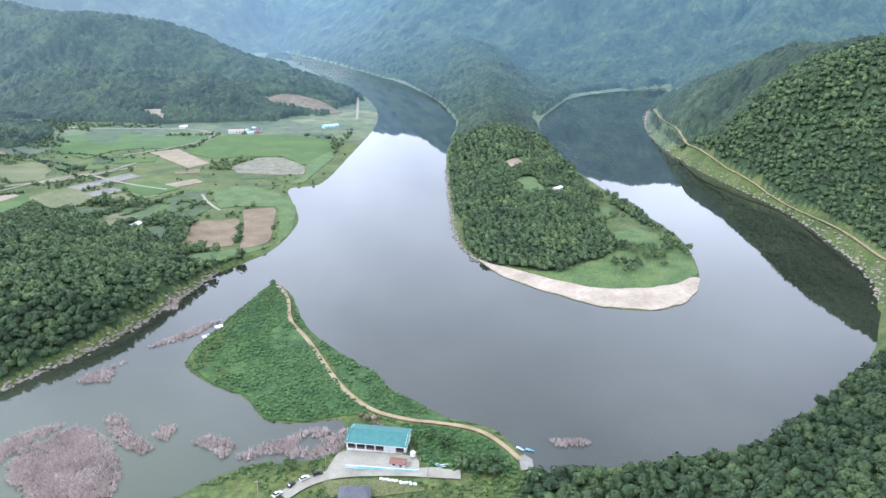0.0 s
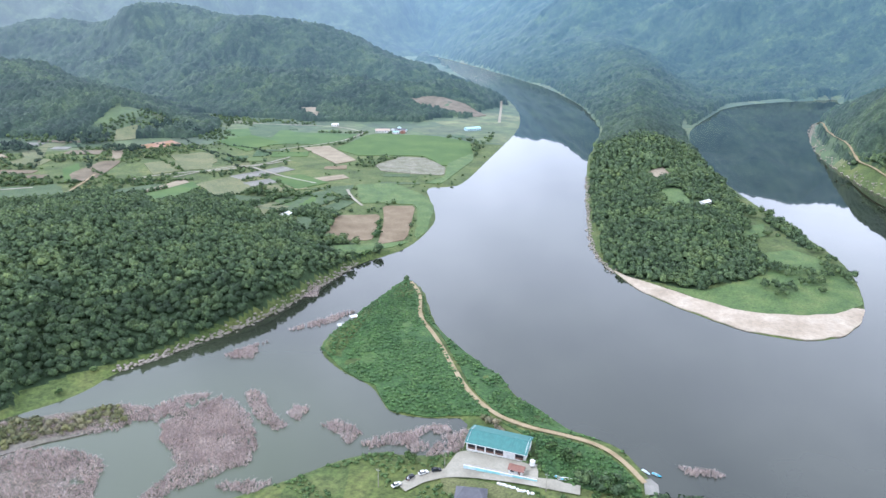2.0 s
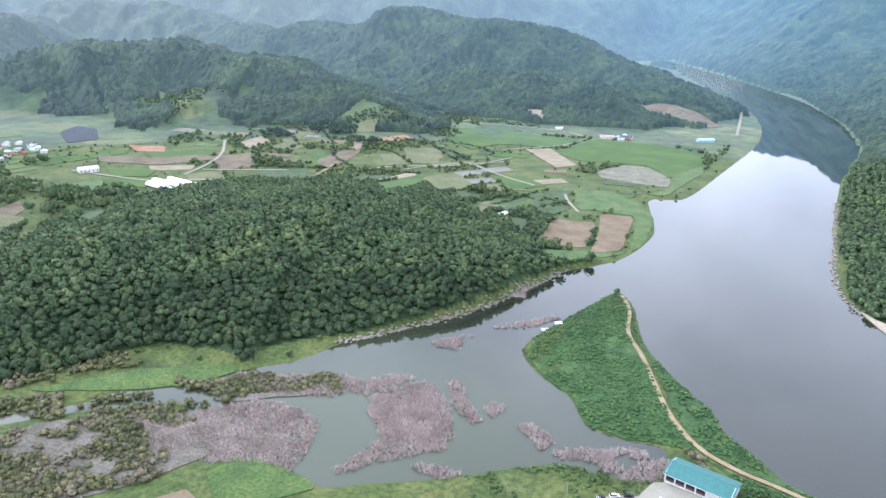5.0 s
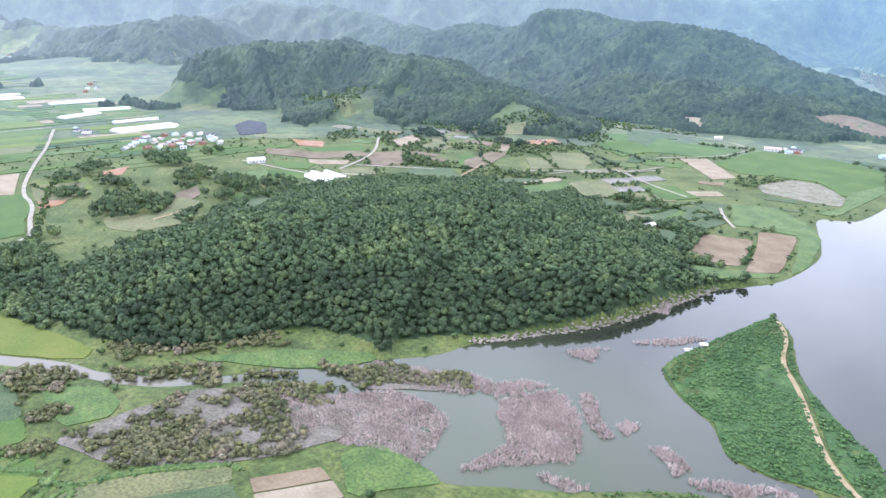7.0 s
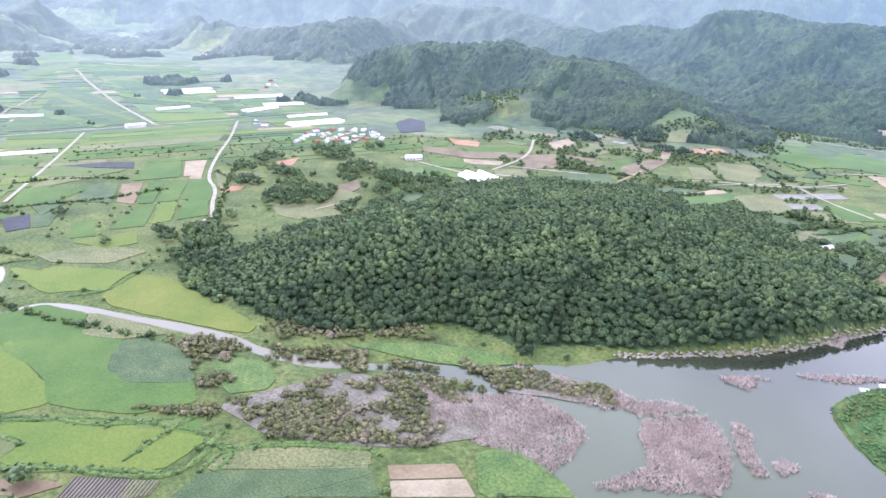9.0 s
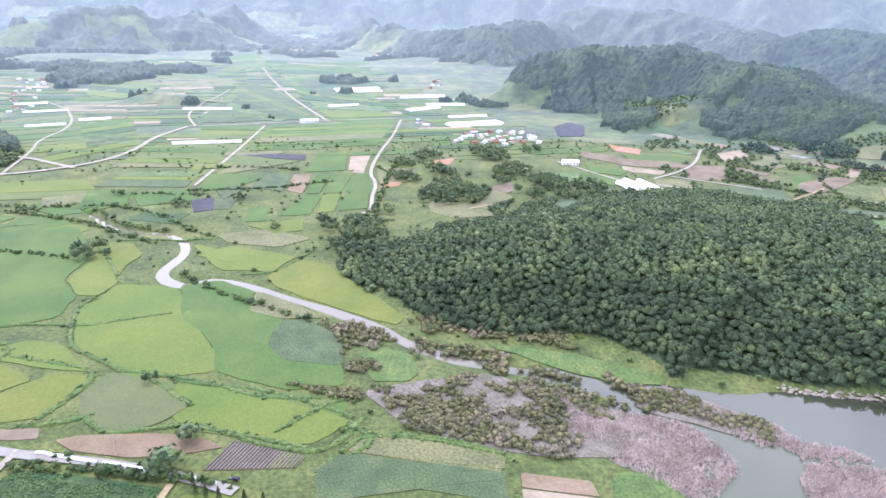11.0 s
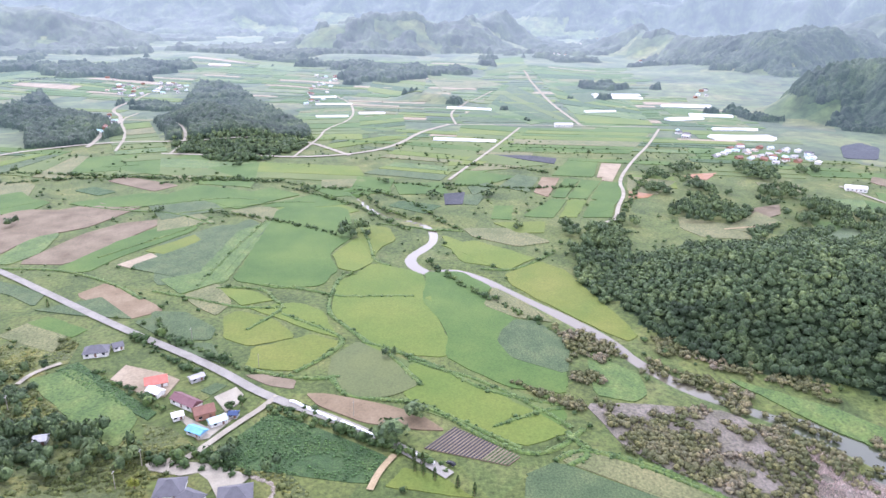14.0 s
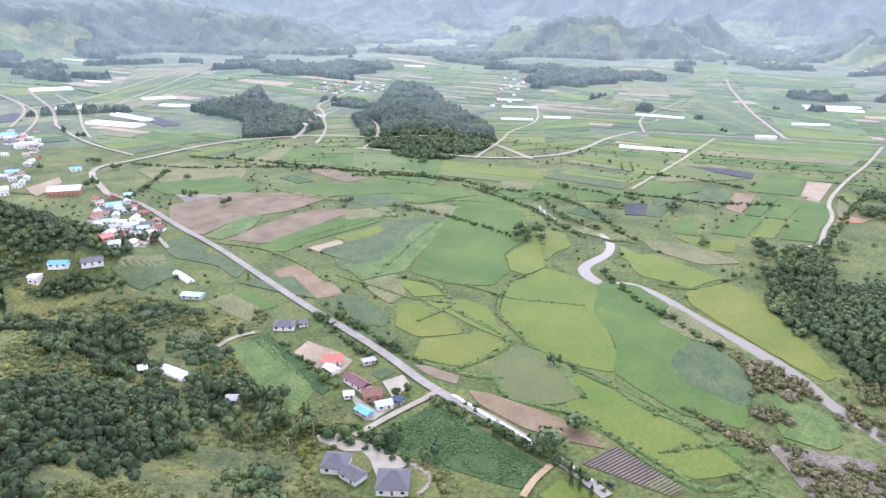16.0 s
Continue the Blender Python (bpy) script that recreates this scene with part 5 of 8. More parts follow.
def earth(name, dark, mid, light, big=35.0, small=3.0, haze_sheen=0.0, relief=0.3, spread=0.18, plots=0.0, patchy=0.85, tufty=1.0):
    """Soil, grass and crops: patches at one scale and tufts at another."""
    m, n, l, b = mat(name, 0.95)
    v = place(n, l)
    wide = ramp(n, l, grain(n, l, v, big, 5), [(0.5 - spread, dark), (0.5, mid), (0.5 + spread, light)])
    if plots:
        cell = n.new("ShaderNodeTexVoronoi")
        cell.inputs["Scale"].default_value = 1.0 / plots
        l.new(v, cell.inputs["Vector"])
        sep = n.new("ShaderNodeSeparateColor")
        l.new(cell.outputs["Color"], sep.inputs[0])
        tint = ramp(n, l, sep.outputs[0], [(0.0, (0.62, 0.72, 0.75)), (0.45, (1.0, 1.0, 1.0)), (0.8, (1.25, 1.15, 0.95)), (1.0, (1.7, 1.3, 1.35))])
        wide = blend(n, l, wide, tint, patchy, "MULTIPLY")
    fine = grain(n, l, v, small, 3, 0.7)
    tuft = ramp(n, l, fine, [(0.3, (0.5, 0.52, 0.54)), (0.7, (1.45, 1.42, 1.38))])
    tone = 0.9 if tufty < 0.4 else 0.74
    wide = blend(n, l, wide, (tone, tone, tone), 1.0, "MULTIPLY")
    l.new(blend(n, l, wide, tuft, tufty, "MULTIPLY"), b.inputs["Base Color"])
    bump(n, l, b, fine, relief, 0.8)
    # Bluish sheen at grazing angles stands in for haze over flat ground.
    if haze_sheen:
        b.inputs["Sheen Weight"].default_value = haze_sheen
        b.inputs["Sheen Roughness"].default_value = 0.45
        b.inputs["Sheen Tint"].default_value = (0.86, 0.93, 1.0, 1)
    return m


def leafage(name, dark, mid, light, patch=16.0, vary=1.0, leaf=0.9, crowns=0.0):
    """Leaves: each clump its own tone, over patches of kinds of tree."""
    m, n, l, b = mat(name, 0.75)
    v = place(n, l)
    wide = ramp(n, l, grain(n, l, v, patch, 3), [(0.32, dark), (0.5, mid), (0.68, light)])
    g = n.new("ShaderNodeNewGeometry")
    kind = g.outputs["Random Per Island"]
    if crowns:
        cell = n.new("ShaderNodeTexVoronoi")
        cell.voronoi_dimensions = "2D"
        cell.inputs["Scale"].default_value = 1.0 / crowns
        l.new(v, cell.inputs["Vector"])
        sep = n.new("ShaderNodeSeparateColor")
        l.new(cell.outputs["Color"], sep.inputs[0])
        kind = sep.outputs[0]
    tone = ramp(n, l, kind, [(0.0, tuple(1 - vary * c for c in (0.4, 0.34, 0.38))), (0.6, (1.0, 1.0, 1.0)), (1.0, tuple(1 + vary * c for c in (0.4, 0.32, 0.1)))])
    fine = grain(n, l, v, leaf, 3, 0.75)
    spot = ramp(n, l, fine, [(0.34, (0.45, 0.45, 0.48)), (0.66, (1.35, 1.35, 1.3))])
    c = blend(n, l, wide, tone, 1.0, "MULTIPLY")
    l.new(blend(n, l, c, spot, 1.0, "MULTIPLY"), b.inputs["Base Color"])
    bump(n, l, b, fine, 0.5, 1.0)
    return m


def plain(name, color, rough=0.7, metal=0.0, worn=0.25, size=2.0):
    """Paint, plaster, metal and concrete with soft stains."""
    m, n, l, b = mat(name, rough)
    v = place(n, l)
    f = grain(n, l, v, size, 5, 0.65)
    k = ramp(n, l, f, [(0.3, tuple(c * (1 - worn) for c in color)), (0.65, color)])
    l.new(k, b.inputs["Base Color"])
    b.inputs["Metallic"].default_value = metal
    bump(n, l, b, grain(n, l, v, 0.15, 3), 0.01, 0.4)
    return m


M = {}
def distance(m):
    """Haze of far backdrop country as emission, thicker the farther and towards the sun."""
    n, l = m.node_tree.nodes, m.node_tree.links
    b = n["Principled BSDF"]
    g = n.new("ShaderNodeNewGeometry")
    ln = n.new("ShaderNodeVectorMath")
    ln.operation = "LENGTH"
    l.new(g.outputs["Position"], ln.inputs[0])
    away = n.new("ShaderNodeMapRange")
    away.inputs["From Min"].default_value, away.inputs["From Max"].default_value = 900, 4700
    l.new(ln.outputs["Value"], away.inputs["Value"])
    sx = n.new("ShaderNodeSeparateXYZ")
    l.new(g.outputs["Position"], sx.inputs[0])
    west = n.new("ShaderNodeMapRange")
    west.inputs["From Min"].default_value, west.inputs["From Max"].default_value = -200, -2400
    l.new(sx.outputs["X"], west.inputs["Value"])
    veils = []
    for color, most, curve in HAZE_GLOW:
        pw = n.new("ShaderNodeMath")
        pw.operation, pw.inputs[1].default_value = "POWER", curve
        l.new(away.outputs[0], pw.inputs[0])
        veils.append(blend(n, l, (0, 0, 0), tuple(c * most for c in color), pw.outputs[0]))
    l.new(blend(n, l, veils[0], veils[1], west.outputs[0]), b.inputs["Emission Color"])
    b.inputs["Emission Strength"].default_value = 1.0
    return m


# Emitted haze, north then west: colour, greatest strength, curve over range.
HAZE_GLOW = ((0.34, 0.66, 1.0), 0.36, 1.0), ((0.74, 0.88, 1.0), 0.37, 0.92)
M["meadow"] = earth("meadow_grass", (0.066, 0.098, 0.028), (0.103, 0.143, 0.04), (0.155, 0.178, 0.06), 30, 2.6, 0.04, 0.4, plots=34.0, patchy=0.3)
M["hazed_ground"] = distance(earth("hazed_country", (0.057, 0.084, 0.04), (0.09, 0.132, 0.046), (0.14, 0.165, 0.07), 160, 30.0, 0.1, plots=75.0))
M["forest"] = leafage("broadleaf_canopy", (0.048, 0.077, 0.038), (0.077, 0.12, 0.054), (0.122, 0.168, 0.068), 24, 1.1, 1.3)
# Darker canopy for the trees within 440 m.
M["oak"] = leafage("dark_near_canopy", (0.028, 0.049, 0.023), (0.045, 0.076, 0.033), (0.076, 0.112, 0.044), 18, 1.0, 1.0)
M["hazed_forest"] = distance(leafage("hazed_canopy", (0.021, 0.037, 0.023), (0.034, 0.057, 0.031), (0.056, 0.084, 0.04), 70, 0.8, 3.0, crowns=10.0))
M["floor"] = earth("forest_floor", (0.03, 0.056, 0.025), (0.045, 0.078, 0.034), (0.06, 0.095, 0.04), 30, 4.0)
M["hazed_floor"] = distance(earth("hazed_forest_floor", (0.03, 0.052, 0.028), (0.042, 0.068, 0.034), (0.06, 0.09, 0.042), 90, 14.0))
CROP = {
    "till": earth("tilled_soil", (0.16, 0.122, 0.075), (0.2, 0.155, 0.098), (0.245, 0.195, 0.13), 18, 1.5, 0.0, 0.15, tufty=0.35),
    "tan": earth("dry_soil", (0.23, 0.19, 0.13), (0.285, 0.24, 0.168), (0.34, 0.29, 0.21), 18, 1.5, 0.0, 0.15, tufty=0.35),
    "mud": earth("marsh_mud", (0.125, 0.12, 0.085), (0.18, 0.165, 0.13), (0.24, 0.215, 0.185), 12, 1.6, 0.05, 0.3),
    "sand": earth("river_sand", (0.33, 0.275, 0.205), (0.41, 0.345, 0.265), (0.48, 0.415, 0.33), 22, 2.5, 0.0, 0.05, tufty=0.35),
    "soil": earth("brown_soil", (0.13, 0.105, 0.07), (0.17, 0.14, 0.095), (0.21, 0.172, 0.12), 18, 1.5, 0.0, 0.15, tufty=0.35),
    "red": earth("red_soil", (0.26, 0.15, 0.05), (0.31, 0.185, 0.125), (0.35, 0.225, 0.16), 15, 1.5, 0.0, 0.15, tufty=0.35),
    "scrub": earth("dry_weeds", (0.16, 0.158, 0.09), (0.23, 0.225, 0.155), (0.31, 0.29, 0.22), 14, 2.0, 0.05),
    "rice": earth("young_rice", (0.062, 0.125, 0.026), (0.083, 0.15, 0.032), (0.11, 0.175, 0.038), 45, 1.2, 0.04, 0.12, tufty=0.45),
    "paddy": earth("ripening_rice", (0.105, 0.168, 0.03), (0.132, 0.186, 0.034), (0.168, 0.208, 0.04), 60, 1.2, 0.04, 0.12, tufty=0.45),
    "paddle": earth("flooded_rice", (0.1, 0.15, 0.045), (0.122, 0.168, 0.05), (0.148, 0.185, 0.058), 45, 1.2, 0.04, 0.05, tufty=0.45),
    "pond": earth("flooded_field", (0.1, 0.13, 0.045), (0.118, 0.145, 0.05), (0.135, 0.16, 0.052), 50, 1.2, 0.1, 0.05, tufty=0.42),
    "yellow": earth("yellow_rice", (0.115, 0.168, 0.03), (0.148, 0.185, 0.034), (0.185, 0.205, 0.044), 45, 1.2, 0.04, 0.12, tufty=0.45),
    "olive": earth("olive_grass", (0.125, 0.148, 0.06), (0.171, 0.183, 0.08), (0.211, 0.208, 0.095), 25, 1.5, 0.05),
    "veg": earth("bean_rows", (0.063, 0.104, 0.045), (0.085, 0.129, 0.056), (0.114, 0.153, 0.065), 14, 1.0, 0.04, 0.25),
    "corn": earth("dense_beans", (0.04, 0.085, 0.03), (0.056, 0.108, 0.036), (0.078, 0.132, 0.043), 8, 1.1, 0.05, 0.45),
    "lush": earth("lush_grass", (0.068, 0.124, 0.032), (0.103, 0.168, 0.042), (0.148, 0.198, 0.055), 16, 1.6, 0.08, 0.3),
    "rough": earth("rough_weeds", (0.06, 0.085, 0.03), (0.115, 0.14, 0.05), (0.2, 0.195, 0.05), 17, 1.8, 0.05, 0.5),
    "spit": earth("knotted_creeper", (0.04, 0.094, 0.028), (0.063, 0.129, 0.036), (0.097, 0.163, 0.048), 14, 1.8, 0.05, 0.6),
    "lawn": earth("lawn_grass", (0.103, 0.129, 0.04), (0.142, 0.163, 0.05), (0.182, 0.188, 0.065), 14, 1.5, 0.05),
    "grass": earth("mown_grass", (0.103, 0.129, 0.045), (0.142, 0.158, 0.06), (0.171, 0.178, 0.075), 12, 1.0, 0.05),
    "grey": earth("mulched_soil", (0.15, 0.15, 0.125), (0.2, 0.195, 0.165), (0.25, 0.238, 0.205), 10, 1.2, 0.05, tufty=0.35),
    "net": earth("dark_netting", (0.04, 0.045, 0.055), (0.055, 0.06, 0.07), (0.075, 0.08, 0.09), 10, 1.2, 0.05),
}
ROAD = {
    "asphalt": earth("old_asphalt", (0.2, 0.195, 0.17), (0.25, 0.243, 0.215), (0.295, 0.285, 0.25), 9, 0.6, 0.0, 0.02, tufty=0.3),
    "concrete": earth("pale_concrete", (0.26, 0.24, 0.19), (0.315, 0.295, 0.235), (0.365, 0.345, 0.28), 10, 0.8, 0.0, 0.02, tufty=0.3),
    "track": earth("sandy_track", (0.24, 0.185, 0.105), (0.31, 0.245, 0.145), (0.37, 0.3, 0.19), 8, 0.8, 0.0, 0.06, tufty=0.3),
}

m, n, l, b = mat("river_water", 0.02)
v = place(n, l)
wide = ramp(n, l, grain(n, l, v, 90, 3), [(0.35, (0.017, 0.0215, 0.014)), (0.65, (0.028, 0.033, 0.022))])
ct = n.new("ShaderNodeVectorMath")
ct.operation = "DISTANCE"
ct.inputs[1].default_value = (-175, 205, 0)
l.new(v, ct.inputs[0])
near = n.new("ShaderNodeMapRange")
near.inputs["From Min"].default_value, near.inputs["From Max"].default_value = 150, 50
l.new(ct.outputs["Value"], near.inputs["Value"])
sw = n.new("ShaderNodeSeparateXYZ")
l.new(v, sw.inputs[0])
brook = n.new("ShaderNodeMapRange")
brook.inputs["From Min"].default_value, brook.inputs["From Max"].default_value = -225, -300
l.new(sw.outputs["X"], brook.inputs["Value"])
silt = n.new("ShaderNodeMath")
silt.operation = "MAXIMUM"
l.new(near.outputs[0], silt.inputs[0])
l.new(brook.outputs[0], silt.inputs[1])
wide = blend(n, l, wide, (0.058, 0.07, 0.04), silt.outputs[0])
# Upper stream paler: turbid water, plus sky reflection put into the base colour.
brook_silt_shine = n.new("ShaderNodeMapRange")
brook_silt_shine.inputs["From Min"].default_value, brook_silt_shine.inputs["From Max"].default_value = -290, -345
l.new(sw.outputs["X"], brook_silt_shine.inputs["Value"])
wide = blend(n, l, wide, (0.14, 0.127, 0.092), brook_silt_shine.outputs[0])
l.new(wide, b.inputs["Base Color"])
b.inputs["IOR"].default_value = 1.43
b.inputs["Specular IOR Level"].default_value = 0.5
bump(n, l, b, grain(n, l, v, 2.5, 2), 0.01, 0.1)
M["water"] = m


# ---------------------------------------------------------------- mesh helpers
def mesh_object(name, verts, faces, material, parent=None, smooth=False):
    me = bpy.data.meshes.new(name)
    me.from_pydata([tuple(v) for v in verts], [], [tuple(f) for f in faces])
    me.update()
    if smooth:
        me.shade_smooth()
    for x in material if isinstance(material, list) else [material]:
        me.materials.append(x)
    ob = new(name, me)
    if parent is not None:
        ob.parent = parent
    return ob


def big_mesh(name, verts, tris, material, smooth=False, slots=None):
    """A large mesh from arrays of points and triangles."""
    me = bpy.data.meshes.new(name)
    me.vertices.add(len(verts))
    me.vertices.foreach_set("co", np.ascontiguousarray(verts, np.float32).ravel())
    k = tris.shape[1]
    me.loops.add(tris.size)
    me.loops.foreach_set("vertex_index", np.ascontiguousarray(tris, np.int32).ravel())
    me.polygons.add(len(tris))
    me.polygons.foreach_set("loop_start", np.arange(0, tris.size, k, dtype=np.int32))
    me.update(calc_edges=True)
    me.validate()
    if smooth:
        me.shade_smooth()
    for x in material if isinstance(material, list) else [material]:
        me.materials.append(x)
    if slots is not None:
        me.polygons.foreach_set("material_index", np.ascontiguousarray(slots, np.int32))
    return new(name, me)


def seen(x, y):
    a = np.degrees(np.arctan2(-x, y))
    return (a > -42) & (a < 148)


def wooded(x, y, h=None, w=None):
    """True where forest stands."""
    h = hills(x, y) if h is None else h.copy()
    w = wet(x, y) if w is None else w
    own = (np.hypot(x + 150, y + 210) < 330) & (y < 60)
    knoll = np.hypot(x + 300, y + 430) < 130
    least = np.where(own & ~knoll, 53 + 20 * fbm(x, y, 70, 61, 3), 1.6 + 1.4 * fbm(x, y, 45, 31, 3))
    r = np.hypot(x, y)
    for loop in WOODS:
        h = np.maximum(h, np.where(inside(x, y, loop), 200.0, 0))
    copse = (r > 1350) & (x < -700) & (y < 900) & ((fbm(x, y, 190, 71, 4) + 0.35 * step(1300, 3000, r) > 0.31))
    bank = np.where((x > 200) & (y > 330), 8, 4)
    ok = ((h > np.maximum(least, 1.2)) | copse) & (w > bank) & seen(x, y)
    # terraces and clearings on the lower slopes round the western valley
    ok &= ~((x < -1400) & (y < 1000) & (h < 110) & (fbm(x, y, 170, 44, 3) < -0.06))
    ok &= ~((x < -640) & (y > 500) & (y < 1000) & (h < 42) & (fbm(x, y, 90, 45, 3) < -0.12))
    m = ok & (r < 1600)
    ok[m] = free(x[m], y[m])
    return ok


def free(x, y):
    """False on near fields, yards and roads."""
    ok = np.ones(x.shape, bool)
    for crop, loop, _ in FIELDS:
        m = np.hypot(x - loop[0][0], y - loop[0][1]) < 400
        if m.any():
            ok[m] &= ~inside(x[m], y[m], loop)
    for _, line, width, _ in ROADS:
        q = np.array(line)
        m = (x > q[:, 0].min() - 10) & (x < q[:, 0].max() + 10) & (y > q[:, 1].min() - 10) & (y < q[:, 1].max() + 10)
        if m.any():
            ok[m] &= gap(x[m], y[m], line)[0] > width / 2 + 3
    for h_ in HOUSES:
        ok &= np.hypot(x - h_[0], y - h_[1]) > 4 + 0.6 * h_[3]
    for loop in YARDS:
        ok &= ~inside(x, y, loop)
    return ok


# ---------------------------------------------------------------- ground: one sheet in rings, out to the mountains
def rings():
    r, out = 25.0, [25.0]
    while r < 4850:
        r += min(26.0 + 0.004 * r, max(1.8, 3.6 * r * r / 220500))
        out.append(r)
    return np.array(out)


def sheet(name, rr, az, material, ring=False):
    gr, ga = np.meshgrid(rr, az, indexing="ij")
    gx, gy = (-gr * np.sin(ga)).ravel(), (gr * np.cos(ga)).ravel()
    nr, na = gr.shape
    i, j = np.meshgrid(np.arange(nr - 1), np.arange(na), indexing="ij")
    i, j = i.ravel(), j.ravel()
    jn = (j + 1) % na
    quads = np.stack([(i + 1) * na + j, (i + 1) * na + jn, i * na + jn, i * na + j], 1)
    cx, cy = gx[quads].mean(1), gy[quads].mean(1)
    return big_mesh(name, np.stack([gx, gy, lie(gx, gy, shore_gap(gx, gy))], 1), quads, material, True, slots=wooded(cx, cy).astype(int))


RR = rings()
AZ = np.radians(np.concatenate([np.arange(-40, 146, 0.42), np.arange(146, 320, 3.0)]))
EDGE_RING = int(np.argmin(np.abs(RR - 1050)))
ground = sheet("ground", RR[: EDGE_RING + 1], AZ, [M["meadow"], M["floor"]])
tagged(ground, "green valley ground of meadow, banks and wooded slopes", "ground", kind="structure")
far_land = sheet("backdrop", RR[EDGE_RING:], AZ, [M["hazed_ground"], M["hazed_floor"]])
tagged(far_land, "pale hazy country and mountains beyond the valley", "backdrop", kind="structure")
water = mesh_object("water", [(-1200, -250, 0), (900, -250, 0), (900, 4200, 0), (-1200, 4200, 0)], [(0, 1, 2, 3)], M["water"])
tagged(water, "still grey-green river reflecting the overcast sky", "water", kind="structure")


# ---------------------------------------------------------------- trees
PHI = (1 + 5 ** 0.5) / 2
ICO_V = np.array([(-1, PHI, 0), (1, PHI, 0), (-1, -PHI, 0), (1, -PHI, 0), (0, -1, PHI), (0, 1, PHI), (0, -1, -PHI), (0, 1, -PHI), (PHI, 0, -1), (PHI, 0, 1), (-PHI, 0, -1), (-PHI, 0, 1)], float)
ICO_V /= np.linalg.norm(ICO_V[0])
ICO_F = []
for a in range(12):
    for b_ in range(a + 1, 12):
        for c in range(b_ + 1, 12):
            p, q, s = ICO_V[a], ICO_V[b_], ICO_V[c]
            if max(np.linalg.norm(p - q), np.linalg.norm(q - s), np.linalg.norm(p - s)) < 1.1:
                ICO_F.append((a, b_, c) if np.dot(np.cross(q - p, s - p), p + q + s) > 0 else (a, c, b_))
ICO_F = np.array(ICO_F)


def finer(v, f):
    v, mid, out = [tuple(p) for p in v], {}, []
    for t in f:
        e = []
        for k in range(3):
            key = tuple(sorted((t[k], t[(k + 1) % 3])))
            if key not in mid:
                p = np.array(v[key[0]]) + np.array(v[key[1]])
                mid[key] = len(v)
                v.append(tuple(p / np.linalg.norm(p)))
            e.append(mid[key])
        out += [(t[0], e[0], e[2]), (t[1], e[1], e[0]), (t[2], e[2], e[1]), tuple(e)]
    return np.array(v), np.array(out)


def crown_shape(rng, fine, tufts, cone=0.0, leaf=(0.2, 0.36)):
    """A crown of unit radius: an uneven lobed core with tufts of leaves standing out of it."""
    v, f = (finer(ICO_V, ICO_F) if fine else (ICO_V, ICO_F))
    lob = rng.normal(size=(5, 3))
    lob /= np.linalg.norm(lob, axis=1)[:, None]
    swell = 0.82 + 0.3 * np.max(np.clip(v @ lob.T, 0, 1) ** 4, axis=1) + rng.normal(0, 0.09, len(v))
    v = v * swell[:, None] * 0.84
    v[:, 2] = np.where(v[:, 2] < 0, v[:, 2] * 0.55, v[:, 2] * 0.9)
    if cone:
        v[:, :2] *= (1 - cone * np.clip(v[:, 2:3] + 0.2, 0, 1))
        v[:, 2] *= 1 + 0.5 * cone
    vs, fs = [v], [f]
    k = len(v)
    for _ in range(tufts):
        d = rng.normal(size=3)
        d[2] = abs(d[2]) * 1.1 - 0.25
        d /= np.linalg.norm(d)
        c = d * rng.uniform(0.74, 1.04) * np.array([1, 1, 0.9 if d[2] > 0 else 0.55])
        if cone:
            c[:2] *= (1 - cone * np.clip(c[2] + 0.2, 0, 1))
            c[2] *= 1 + 0.5 * cone
        u = np.cross(d, rng.normal(size=3))
        u /= np.linalg.norm(u)
        w = np.cross(d, u) + d * rng.uniform(-0.9, 0.9)
        s = rng.uniform(*leaf)
        vs.append(np.array([c - u * s, c + w * s * 0.9, c + u * s, c + d * s * 0.45 - w * s * 0.5]))
        fs.append(np.array([(0, 1, 3), (1, 2, 3)]) + k)
        k += 4
    return np.concatenate(vs), np.concatenate(fs)


def plant(name, x, y, size, tall, shapes, material, label, category="trees", seed=1, kind="stuff", sink=0.35, z=None):
    """Many crowns as one object, each turned, stretched and set on the ground."""
    rng = np.random.default_rng(seed)
    z = lie(x, y) if z is None else z
    pick = rng.integers(0, len(shapes), len(x))
    V, F, k = [], [], 0
    for s, (sv, sf) in enumerate(shapes):
        m = pick == s
        n_ = int(m.sum())
        if not n_:
            continue
        a = rng.uniform(0, 6.283, n_)
        ca, sa = np.cos(a)[:, None], np.sin(a)[:, None]
        px, py = sv[:, 0] * ca - sv[:, 1] * sa, sv[:, 0] * sa + sv[:, 1] * ca
        r, h = size[m][:, None], tall[m][:, None]
        P = np.stack([x[m][:, None] + px * r, y[m][:, None] + py * r, z[m][:, None] + h * sink + (sv[:, 2] + 0.5) * h * 0.62], 2)
        V.append(P.reshape(-1, 3))
        F.append((sf[None] + (np.arange(n_) * len(sv))[:, None, None] + k).reshape(-1, 3))
        k += n_ * len(sv)
    ob = big_mesh(name, np.concatenate(V), np.concatenate(F), material)
    return tagged(ob, label, category, kind=kind)


def scatter(x0, x1, y0, y1, gap_, seed):
    rng = np.random.default_rng(seed)
    a, b_ = np.meshgrid(np.arange(x0, x1, gap_), np.arange(y0, y1, gap_))
    a, b_ = a.ravel() + rng.uniform(-0.42, 0.42, a.size) * gap_, b_.ravel() + rng.uniform(-0.42, 0.42, a.size) * gap_
    return a, b_


rng = np.random.default_rng(4)
NEAR = [crown_shape(rng, True, 40, leaf=(0.12, 0.26)) for _ in range(8)] + [crown_shape(rng, True, 36, 0.45, (0.12, 0.24)) for _ in range(2)]
FINE = [crown_shape(rng, False, 28, leaf=(0.16, 0.33)) for _ in range(8)]
PINE = [crown_shape(rng, False, 26, 0.5, (0.14, 0.28)) for _ in range(2)]
